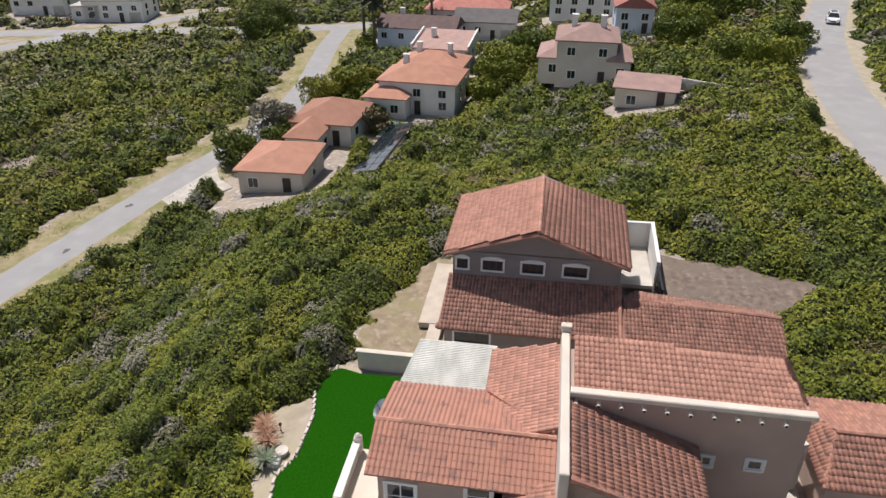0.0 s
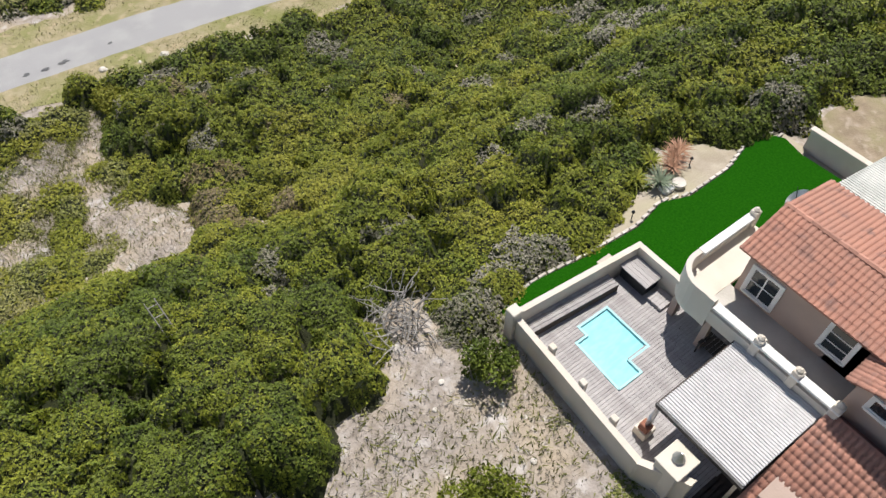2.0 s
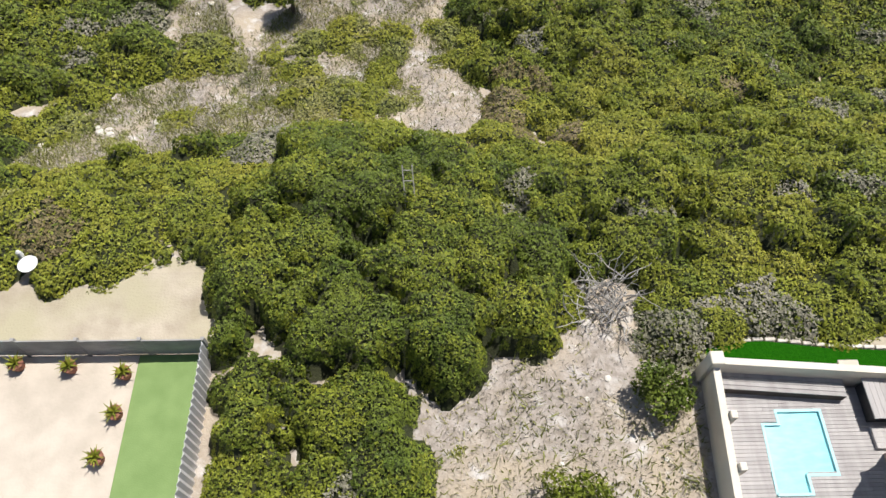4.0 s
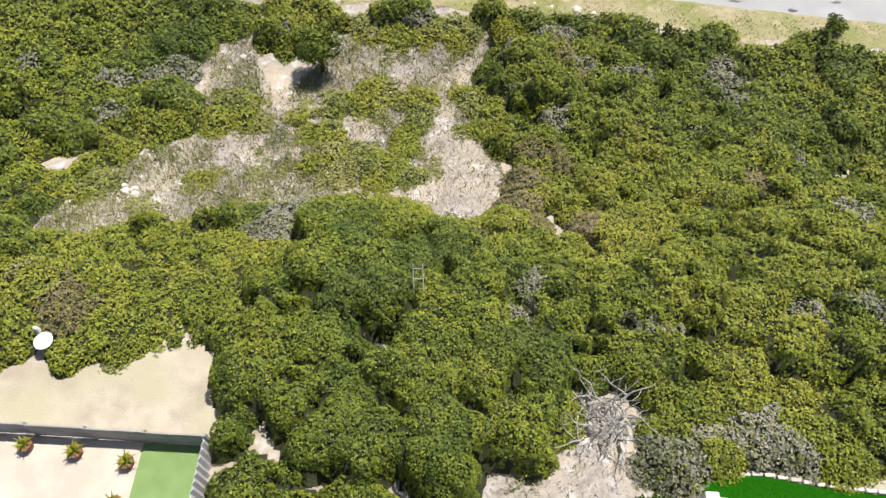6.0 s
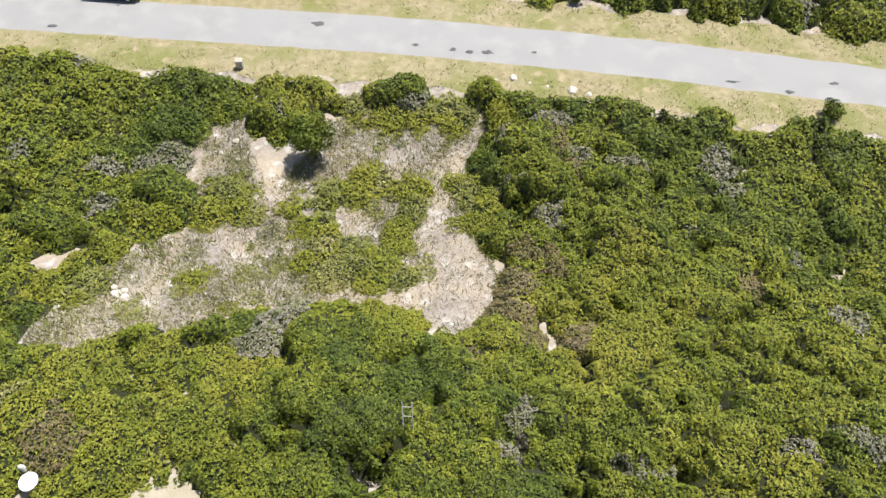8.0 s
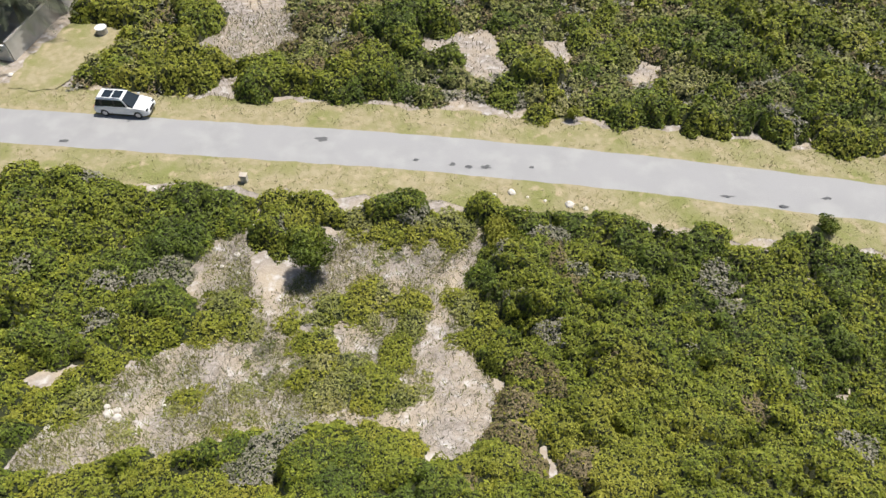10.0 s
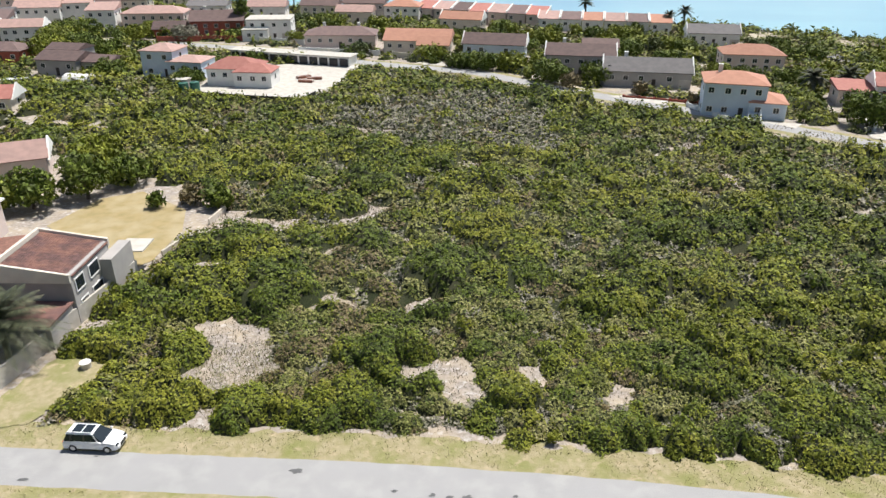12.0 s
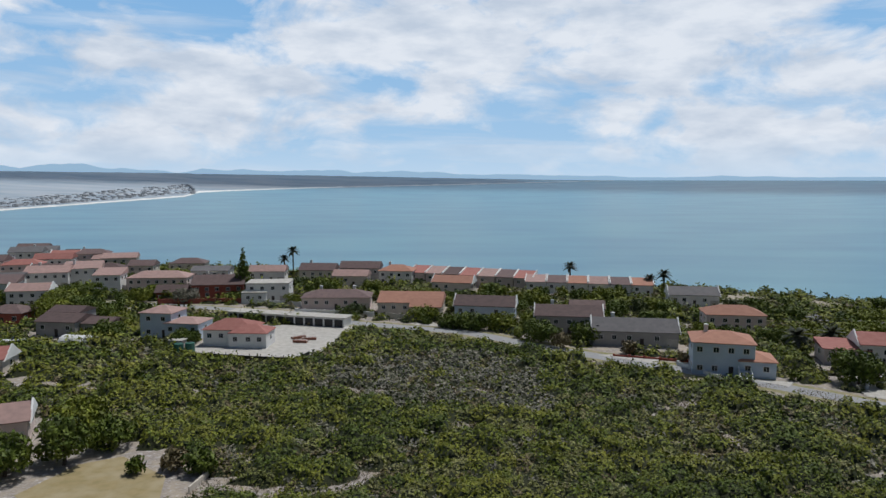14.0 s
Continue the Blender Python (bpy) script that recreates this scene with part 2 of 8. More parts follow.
def share(name, me, parent, x=0.0, y=0.0, z=0.0, rz=0.0, label="", rx=0.0, ry=0.0):
    """One more object on a mesh that is there already."""
    ob = new(name, me)
    ob.parent = parent
    ob.matrix_basis = pose(x, y, z, rx, ry, rz)
    return tagged(ob, label)


def box(bm, x0, x1, y0, y1, z0, z1, bevel=0.0):
    m = Matrix.LocRotScale(((x0 + x1) / 2, (y0 + y1) / 2, (z0 + z1) / 2), None, (abs(x1 - x0), abs(y1 - y0), abs(z1 - z0)))
    r = bmesh.ops.create_cube(bm, size=1, matrix=m)
    if bevel:
        es = list({e for v in r["verts"] for e in v.link_edges})
        bmesh.ops.bevel(bm, geom=es, offset=bevel, segments=1, affect="EDGES")
    return bm


def boxed(*a, **k):
    return box(bmesh.new(), *a, **k)


def solid(bm, bottom, top):
    """A closed block between two rings of corners."""
    a = [bm.verts.new(p) for p in bottom]
    b = [bm.verts.new(p) for p in top]
    k = len(a)
    bm.faces.new(a[::-1])
    bm.faces.new(b)
    for i in range(k):
        bm.faces.new((a[i], a[(i + 1) % k], b[(i + 1) % k], b[i]))
    bmesh.ops.recalc_face_normals(bm, faces=bm.faces)
    return bm


def slab(bm, ring, thick):
    return solid(bm, [(x, y, z - thick) for x, y, z in ring], ring)


def tube(bm, points, radii, sides=6):
    rings = []
    for i, (p, r) in enumerate(zip(points, radii)):
        p = Vector(p)
        d = (Vector(points[min(i + 1, len(points) - 1)]) - Vector(points[max(i - 1, 0)])).normalized()
        q = d.to_track_quat("Z", "Y").to_matrix()
        rings.append([bm.verts.new(p + q @ Vector((r * math.cos(a), r * math.sin(a), 0))) for a in (6.2832 * k / sides for k in range(sides))])
    for a, b in zip(rings, rings[1:]):
        for k in range(sides):
            bm.faces.new((a[k], a[(k + 1) % sides], b[(k + 1) % sides], b[k]))
    bm.faces.new(rings[0][::-1])
    bm.faces.new(rings[-1])
    return bm


def tris(name, corners, material, label="", category="", kind="stuff", parent=None):
    """One mesh of many loose three-cornered leaves; corners: n x 3 x 3."""
    k = len(corners)
    me = bpy.data.meshes.new(name)
    me.vertices.add(3 * k)
    me.vertices.foreach_set("co", np.asarray(corners, dtype=np.float32).ravel())
    me.loops.add(3 * k)
    me.loops.foreach_set("vertex_index", np.arange(3 * k, dtype=np.int32))
    me.polygons.add(k)
    me.polygons.foreach_set("loop_start", np.arange(0, 3 * k, 3, dtype=np.int32))
    me.update(calc_edges=True)
    me.materials.append(material)
    ob = new(name, me)
    if parent:
        ob.parent = parent
    return tagged(ob, label, category, "", kind)


def grid_mesh(name, X, Y, Z, material, label="", category="", kind="structure", keep=None):
    ny, nx = X.shape
    me = bpy.data.meshes.new(name)
    idx = np.arange(nx * ny).reshape(ny, nx)
    f = np.stack([idx[:-1, :-1], idx[:-1, 1:], idx[1:, 1:], idx[1:, :-1]], -1).reshape(-1, 4)
    if keep is not None:
        f = f[keep.ravel()]
    me.vertices.add(nx * ny)
    me.vertices.foreach_set("co", np.stack([X, Y, Z], -1).astype(np.float32).ravel())
    me.loops.add(4 * len(f))
    me.loops.foreach_set("vertex_index", f.astype(np.int32).ravel())
    me.polygons.add(len(f))
    me.polygons.foreach_set("loop_start", np.arange(0, 4 * len(f), 4, dtype=np.int32))
    me.polygons.foreach_set("use_smooth", np.ones(len(f), dtype=bool))
    me.update(calc_edges=True)
    me.materials.append(material)
    return tagged(new(name, me), label, category, "", kind)


def inside(px, py, poly):
    r = np.zeros(np.shape(px), dtype=bool)
    k = len(poly)
    for i in range(k):
        (x0, y0), (x1, y1) = poly[i], poly[(i + 1) % k]
        if y0 != y1:
            c = (y0 > py) != (y1 > py)
            r ^= c & (px < (x1 - x0) * (py - y0) / (y1 - y0) + x0)
    return r


def near_line(px, py, line, w):
    d = np.full(np.shape(px), 1e9)
    for (x0, y0), (x1, y1) in zip(line, line[1:]):
        l2 = (x1 - x0) ** 2 + (y1 - y0) ** 2
        t = np.clip(((px - x0) * (x1 - x0) + (py - y0) * (y1 - y0)) / l2, 0, 1)
        d = np.minimum(d, np.hypot(px - x0 - t * (x1 - x0), py - y0 - t * (y1 - y0)))
    return d < w


# ---- plan ----
EDGE_X = (-900, -400, -210, -148, -19, 88, 137, 165, 200, 400, 900)
EDGE_Y = (520, 430, 375, 350, 292, 272, 243, 228, 200, 150, 60)


def ground_z(x, y):
    z = np.interp(y, (-400, -40, -14, -6, 11.5, 12.5, 15, 20, 24, 27, 33, 40, 60), (14, 9, 8.1, 7.32, 7.32, 7.1, 6.5, 5.5, 3.4, 2, 0.5, 0, 0))
    z = z - np.clip((-4.5 - x) / 2.5, 0, 1) * np.maximum(z - 6.35, 0) * (y > -30)
    f = np.clip((x - 52) / 22, 0, 1)
    z = z * (1 - f) + f * np.interp(y, (-400, -40, -20, -5, 12, 60), (14, 9, 8.5, 5, 0.3, 0))
    t = np.clip((y - np.interp(x, EDGE_X, EDGE_Y)) / 45, 0, 1)
    return z - 64 * t * t * (3 - 2 * t)


ROAD = [(-320, 70), (-150, 57), (-70, 54), (-36, 53), (-3, 51.9), (15, 50.6), (33, 48.5), (45, 46), (56, 44.2), (68, 42.2), (80, 39.2), (95, 38), (108, 39), (119, 41), (135, 43.6), (150, 45)]
CROSS_ROAD = [(120, 190), (131, 120), (137, 96), (143, 69), (150, 45), (165, 15), (185, -20)]
HILL_ROAD = [(20, -36), (55, -32.6), (68, -32), (78, -32.6), (90, -33.9), (104, -36.6), (118, -40.2), (139, -47.4), (180, -62)]
TOWN_ROAD = [(-260, 262), (-150, 246), (-90, 236), (-50, 224), (-25, 208), (7, 196), (28, 177), (60, 153.5), (80, 135.5), (110, 112), (160, 80)]
BARE_NEAR = [(0.8, 5.5), (-0.0, 9.9), (1.9, 10.5), (3.9, 11.2), (6.2, 13.4), (8.6, 13.2), (10.3, 11.7), (11.8, 11.3), (11.8, 10.2), (11.2, 2.5), (11.6, -4), (2, -4)]
BARE_FAR = [(-20.1, 22.4), (-20.9, 25.6), (-18.5, 27.9), (-18.5, 30.5), (-14.8, 33.1), (-14.7, 34.8), (-16.8, 37.6), (-16.9, 40.6), (-14.7, 43.6), (-11.8, 43.2), (-12.4, 40.4), (-10.6, 37.5), (-9.3, 38.5), (-7.7, 40.6), (-5.9, 44.9), (-1.8, 45.1), (4.0, 46.0), (4.1, 41.3), (3.4, 39.3), (5.3, 36.1), (4.6, 33.3), (5.0, 27.4), (3.7, 25.7), (0.5, 26.7), (-4.1, 27.4), (-7.8, 26.5), (-11.6, 25.6), (-16.1, 23.9)]
THICKET = [(-6.8, 12.3), (-7.2, 14.7), (-7.0, 16.4), (-6.5, 18.3), (-6.1, 21.0), (-5.3, 24.5), (-3.2, 26.2), (0.2, 25.9), (3.0, 24.6), (3.8, 22.2), (3.8, 19.5), (4.0, 17.0), (5.9, 15.0), (6.7, 14.0), (5.5, 12.4), (4.0, 11.4), (0.7, 10.1), (0.1, 9.9), (-1.5, 11.0), (-2.8, 11.2), (-5.5, 11.6)]
GREY_BED = [(12.4, 12.5), (13.3, 13.6), (15.0, 13.2), (18.6, 12.5), (18.5, 11.8), (16.4, 11.2), (14.4, 11.1), (12.3, 11.6)]
THICKET_LOW = [(-7.1, 11.4), (-5.6, 11.5), (-2.8, 11.1), (-1.0, 10.4), (-0.2, 9.4), (-0.8, 8.4), (0.3, 5.5), (-6.6, 7.7)]
HEDGE = [(-30, 15.2), (-17.3, 14.9), (-16.0, 15.3), (-14.2, 15.1), (-12.1, 15.8), (-11.2, 17.2), (-10.0, 15.0), (-9.5, 15.3), (-9.5, 16.8), (-7.5, 17.0), (-7.0, 19.3), (-6.5, 23.6), (-10.3, 24.4), (-14.9, 24.3), (-18.5, 22.6), (-20.3, 20.9), (-30, 21)]
BROWN_FAR = [(-23.3, 145.3), (-20.9, 166.3), (9.6, 172.7), (21.5, 155.2), (21.2, 125.1), (8.5, 133.2), (-7.2, 132.5)]
DRY_MID = [(-26.2, 66.4), (-20.0, 69.7), (-13.0, 72.1), (-14.5, 90.4), (-11.7, 95.5), (-5.4, 90.9), (-4.2, 78.3), (-7.6, 71.3), (-8.6, 60.2), (-21.8, 58.8)]
LUSH_WALL = [(-33.9, 67.4), (-31.8, 76.3), (-28.8, 100.3), (-15.6, 85.0), (-17.7, 77.0), (-19.2, 75.7), (-27.3, 74.2), (-29.0, 66.6)]
PALE = [
    [(-24.9, 30.3), (-22.7, 31.0), (-18.8, 31.1), (-18.6, 30.2), (-21.5, 28.9), (-23.8, 28.4)],
    [(-17.0, 38.1), (-16.3, 40.5), (-15.2, 39.4), (-15.2, 36.7)],
    [(-13.0, 42.3), (-11.5, 42.9), (-10.4, 40.0), (-8.9, 38.5), (-9.9, 35.6), (-11.3, 36.9)],
    [(-0.2, 35.7), (1.6, 36.3), (1.6, 33.2), (0.0, 32.6)],
    [(1.3, 41.1), (4.1, 41.8), (3.8, 39.3), (1.7, 38.8)],
    [(-3.8, 27.6), (-1.6, 28.7), (0.9, 30.4), (0.1, 32.1), (2.8, 34.1), (4.3, 31.5), (5.2, 29.0), (4.0, 26.1), (0.6, 26.5)],
    [(-27.4, 73.2), (-20.2, 76.8), (-18.9, 70.9), (-22.8, 69.3)],
    [(-27.1, 64.1), (-25.8, 66.5), (-24.7, 63.5)],
    [(3.1, 65.1), (6.8, 64.0), (6.0, 62.9)],
    [(16.6, 35.4), (17.4, 34.9), (17.0, 32.6), (16.5, 33.1)],
    [(21.5, 32.6), (22.6, 32.7), (22.0, 30.7)],
]
MOUNDS = [
    [(-9.6, 36.7), (-6.4, 37.7), (-5.1, 33.8), (-6.1, 31.5), (-8.4, 32.3)],
    [(-6.1, 37.9), (0.7, 38.8), (0.9, 35.5), (-2.3, 34.9), (-5.3, 35.6)],
    [(-7.0, 31.0), (-3.5, 33.1), (0.6, 29.7), (0.4, 28.5), (-2.9, 28.7), (-6.4, 29.5)],
    [(-2.5, 33.5), (-1.6, 34.9), (-0.4, 34.1), (-0.6, 32.5), (-2.0, 32.4)],
    [(1.5, 37.9), (5.3, 38.6), (4.9, 35.8), (4.2, 33.9), (2.1, 34.3)],
    [(0.1, 32.1), (2.1, 33.8), (2.5, 32.1), (1.2, 30.8)],
    [(-14.7, 37.4), (-11.5, 38.1), (-10.0, 34.9), (-12.2, 33.4), (-14.4, 34.6)],
    [(-17.7, 28.1), (-16.2, 28.6), (-15.1, 26.6), (-16.5, 26.1)],
    [(-14.8, 29.1), (-12.4, 30.2), (-11.6, 28.9), (-14.0, 27.9)],
    [(-6.7, 45.0), (3.6, 45.1), (1.3, 42.3), (-2.2, 41.6), (-5.9, 42.4)],
    [(-10.6, 27.7), (-8.8, 28.3), (-8.2, 26.2), (-10.4, 26.1)],
    [(-23.9, 27.7), (-19.2, 29.3), (-17.7, 28.9), (-17.8, 26.9), (-22.4, 25.2)],
]
FOOTPATHS = [[(3.9, 18.5), (4.1, 22.0), (4.3, 26.5)], [(-7.0, 11.7), (-4.0, 11.5), (-1.6, 10.7), (0.4, 9.4)]]
NO_SCRUB = [
    [(11.6, 12), (11.3, 2), (12, -2), (10, -24), (28.8, -24), (28.9, -14), (30, -14.3), (34, -14.4), (38.8, -15.8), (43.2, -19.6), (46, -12.5), (47.6, -8), (47.6, 6.0), (43.4, 7.9), (40, 9.5), (33, 10.9), (31, 10.2), (30.6, 11.7), (28.5, 12.1), (24, 11.9), (20, 12), (17, 12)],
    [(-30, 15.0), (-18, 15.0), (-15, 15.6), (-12.9, 15.2), (-10.8, 17.2), (-10.3, 15.3), (-9.6, 16.3), (-7.3, 16.8), (-6.6, 12.6), (-6.3, 11.8), (-6.3, -10), (-30, -10)],
    [(-75, 57), (-38.5, 57), (-33, 57), (-29.6, 64), (-28.8, 67.2), (-33.5, 67.5), (-36.6, 69), (-34.7, 83), (-32.4, 92), (-29.6, 105), (-38, 113), (-46, 118), (-75, 118)],
    [(20.5, 11.8), (21.6, 13.6), (24, 14.6), (26.8, 14.2), (27.2, 11.8)],
    [(6.9, 12.0), (6.9, 15.2), (10.2, 15.8), (10.6, 12.2)],
    [(-16.8, 14.8), (-16.8, 17.2), (-14.6, 17.2), (-14.6, 14.8)],
    [(-10, 37.4), (-10, 41.4), (-5.4, 41.4), (-5.4, 37.4)],
    [(71, 18.2), (71, 22), (80, 22), (90, 22.5), (90, 17.5), (80, 17.6)],
    [(-62, 167), (-31, 162), (-24, 186), (-22, 205), (-60, 205)],
]

# ---- plots of the farther houses: place, turn, width, depth, wall height, roof ----
PLOTS = []


def plot(x, y, turn, w, d, h, roof, walls, tiles, label, rise=1.7, chimneys=0, gables=False, bays=(), margin=2.0):
    PLOTS.append((x, y, turn, w, d, h, roof, walls, tiles, label, rise, chimneys, gables, bays, margin))


# seaward rows
plot(-51, 184, -3, 12, 9, 3.6, "hip", "white", "roof_red", "white new-built house with a pale red hip roof", 2.0, 0, False, ((5.5, -2.5, 9, 7, 3.6),), 1)
plot(-72, 193, -8, 8.5, 8, 5.6, "hip", "bluewhite", "roof_pink", "pale blue double-storey house with a tan hip roof", 1.4, 0, False, ((7.5, -1, 9, 8, 4.0),), 1.5)
plot(-98, 194, -8, 11, 9, 3.4, "gable", "greywall", "roof_brown", "dark grey house with a brown tile roof", 1.6, 0, False, ((9.5, 1.5, 8, 8, 3.2), (-2, 5, 9, 7, 5.2)), 1.5)
plot(-122, 209, 0, 11, 9, 2.8, "hip", "redbrick", "roof_brown", "low brown house with a tile roof", 1.8)
plot(-77, 254, 8, 17, 11, 4.2, "gable", "redbrick", "roof_brown", "red brick house with a brown tile roof", 2.8, 1, False, ((-15, -3, 10, 8, 2.6),))
plot(-103, 267, 5, 21, 10, 4.6, "hip", "pinkwall", "roof_pink", "long pink house with a pale tile roof", 2.0)
plot(-58, 247, 5, 14, 10, 5.4, "flat", "white", "roof_grey", "white modern house with a dark entrance block", 0.5, 0, False, ((-4, -4, 8, 7, 3.4),))
plot(-33, 233, 2, 21, 10, 3.4, "hip", "pinkwall", "roof_brown", "mauve-roofed low white house with chimneys", 1.9, 2)
plot(-9, 226, -4, 19, 13, 3.4, "gable", "cream2", "roof_orange", "cream house with a wide orange tile roof", 2.4, 0, False, ((5, -5.5, 9, 9, 3.2),))
plot(13, 216, -10, 17, 9, 3.8, "gable", "bluewhite", "roof_brown", "pale house with stepped white gable walls", 2.4, 0, True)
plot(34, 198, -8, 17, 10, 4.4, "gable", "greywall", "roof_brown", "grey house with a mauve tile roof and a chimney", 2.2, 1, True, ((5, 5, 9, 7, 6.0),))
plot(48, 185, -8, 20, 9, 3.2, "gable", "greywall", "roof_grey", "grey row house with white gable walls and garages", 2.6, 1, True, ((-9, 1, 6, 8, 2.8),))
plot(60, 160, -14, 12, 10, 6.0, "hip", "bluewhite", "roof_orange", "pale blue double-storey house with an orange hip roof", 1.7, 1, False, ((6.5, -1.5, 7, 8, 3.4),))
plot(79, 202, -8, 15, 9, 4.0, "hip", "pinkwall", "roof_orange", "pink house with an orange tile roof", 2.0)
plot(90, 168, -14, 9, 8, 3.0, "mono", "pinkwall", "roof_red", "carport with a red tile roof", 0.8)
plot(99, 166, -14, 13, 9, 4.2, "gable", "white", "roof_red", "white house with a red tile roof", 2.0, 0, True)
plot(81, 240, -8, 15, 9, 3.2, "gable", "white", "roof_grey", "white house with grey gable roofs", 2.2, 0, True)
# the shore terrace
for k in range(6):
    plot(34 + k * 7.2, 268 - k * 1.6, -10, 7.0, 9, 3.4, "mono", "white", ("roof_pink", "roof_brown", "roof_orange")[k % 3], "terraced white shore house with a sloping tile roof", 1.4, 0, True, (), 1)
for k in range(7):
    plot(-9 + k * 6.6, 290 - k * 2.6, -16, 6.4, 10, 3.8, "mono", "pinkwall", ("roof_red", "roof_pink", "roof_brown")[k % 3], "terraced pink shore house with a sloping tile roof", 1.6, 0, True, (), 1)
plot(4, 264, -14, 14, 9, 3.6, "gable", "cream2", "roof_orange", "cream shore house with a terracotta roof", 2.0, 0, True)
plot(-18, 287, -8, 13, 9, 4.6, "hip", "white", "roof_orange", "white shore house with an orange hip roof", 2.0, 1)
plot(-50, 294, -4, 14, 9, 4.0, "gable", "cream2", "roof_brown", "tan shore house with a brown roof", 2.4, 1)
plot(-35, 280, -4, 13, 8, 3.6, "gable", "cream2", "roof_pink", "tan shore house with a pink tile roof", 2.0)
plot(-34, 301, -4, 16, 9, 4.4, "gable", "greywall", "roof_brown", "grey shore house with a brown roof", 2.4)
plot(-70, 292, 4, 14, 9, 3.8, "gable", "white", "roof_pink", "white shore house with a pink tile roof", 2.0)
plot(-90, 285, 4, 14, 9, 4.8, "gable", "white", "roof_grey", "white shore house with a grey roof", 1.4)
# western cluster
plot(-119, 262, 10, 9, 9, 6.0, "mono", "white", "roof_pink", "white double-storey house with balconies", 1.6)
plot(-148, 275, 12, 15, 10, 5.2, "gable", "white", "roof_pink", "white double-storey house with a pink roof", 2.2, 1)
plot(-156, 258, 12, 13, 10, 5.0, "mono", "white", "roof_grey", "white modern house with terraces", 1.2)
plot(-170, 318, 14, 15, 10, 5.4, "gable", "white", "roof_red", "white hillside house with a red roof", 2.2)
plot(-151, 331, 8, 15, 9, 4.2, "gable", "white", "roof_pink", "white shore house with a pink roof", 2.0)
plot(-140, 297, 8, 20, 10, 3.8, "hip", "pinkwall", "roof_brown", "long house with a brown hip roof", 2.2)
plot(-126, 306, 6, 10, 9, 4.2, "gable", "cream2", "roof_brown", "tan house with a brown roof", 2.0)
plot(-112, 320, 6, 15, 9, 3.6, "hip", "cream2", "roof_brown", "tan shore house with a brown hip roof", 2.0)
plot(-188, 300, 14, 15, 11, 6.2, "gable", "white", "roof_brown", "white hillside house with a brown roof", 2.2)
plot(-195, 340, 14, 14, 10, 6.0, "gable", "white", "roof_grey", "white hillside house with a grey roof", 2.2)
plot(-208, 322, 14, 14, 10, 6.0, "flat", "white", "roof_grey", "white flat-roofed house on the hillside", 0.4)
plot(-180, 280, 14, 14, 10, 5.4, "mono", "white", "roof_pink", "white house with a sloping pink roof", 1.6)
plot(-172, 345, 10, 14, 9, 4.6, "gable", "white", "roof_brown", "white shore house with a brown roof", 2.2)
plot(-205, 362, 10, 14, 9, 5.6, "gable", "cream2", "roof_brown", "tan shore house with a brown roof", 2.2)
plot(-172, 262, 14, 12, 10, 5.2, "gable", "white", "roof_red", "white house with a red tile roof", 2.2)
plot(156, 236, -20, 12, 8, 5.0, "gable", "greywall", "roof_brown", "grey shore house with a brown roof", 2.0)
plot(135, 205, -20, 14, 9, 3.6, "gable", "white", "roof_grey", "white house with a dark tile roof", 1.8, 1)
plot(-70, 117, 25, 14, 9, 3.6, "gable", "pinkwall", "roof_pink", "pink house with a pale red striped roof", 1.8, 0, True, (), 3)
plot(-96, 158, 10, 10, 8, 2.6, "gable", "cream2", "roof_red", "low house with a red tile roof", 2.0, 0, True)
# inland rows
plot(71, 29.6, -88, 7.2, 8.5, 2.7, "hip", "cream2", "roof_orange", "small cream garage with an orange hip roof", 1.3, 0, False, (), 2.5)
plot(87, 28.5, -92, 8, 9, 2.8, "hip", "white", "roof_orange", "cream house with a broad orange hip roof", 1.8, 0, False, ((-1, -6, 4, 6, 2.4),), 1)
plot(100, 18.5, -94, 11, 8, 4.6, "hip", "white", "roof_orange", "white double-storey house with orange hip roofs", 1.6, 1, False, ((-4, -3.5, 6, 6, 2.8),), 1)
plot(112, 19, -94, 10, 9, 3.4, "hip", "white", "roof_orange", "white house with orange hip roof", 1.8, 2, False, ((3, -7, 6, 6, 2.4),), 1)
plot(124, 19, -94, 9, 9, 3.6, "mono", "white", "roof_pink", "white house with curved parapets", 1.2, 1, True, (), 1)
plot(138, 26, -94, 15, 8, 3.6, "gable", "bluewhite", "roof_brown", "white house with a brown roof", 1.8, 1)
plot(158, 19, -90, 17, 11, 3.6, "hip", "pinkwall", "roof_red", "large house with a dark red tile roof", 2.6, 1)
plot(147, 14, -90, 12, 9, 3.4, "gable", "white", "roof_grey", "white house with a grey roof", 1.8)
plot(103, -4.5, -92, 8, 9, 6.0, "hip", "cream2", "roof_pink", "beige double-storey house with terraces and chimneys", 1.4, 2, False, ((-4.5, 1, 4, 8, 3.2), (4.5, -1, 3, 8, 3.6)), 1)
plot(87.5, -11.5, -100, 7, 4.5, 2.0, "mono", "cream2", "roof_pink", "low beige outbuilding with a pink tile roof", 0.6, 0, False, (), 1)
plot(146, -6, -90, 15, 10, 4.6, "hip", "white", "roof_red", "white house with a bright red roof", 2.2, 1)
plot(126, -12.5, -90, 6, 8, 4.4, "gable", "bluewhite", "roof_red", "pale blue house with a red roof", 1.8)
plot(152, 97, -80, 13, 10, 4.4, "flat", "white", "roof_grey", "white house with arched entrance", 0.5, 0, False, ((-6, -2, 6, 6, 3.2),))
plot(156, 118, -80, 12, 10, 4.0, "gable", "white", "roof_pink", "white house with a pale tile roof", 1.8)

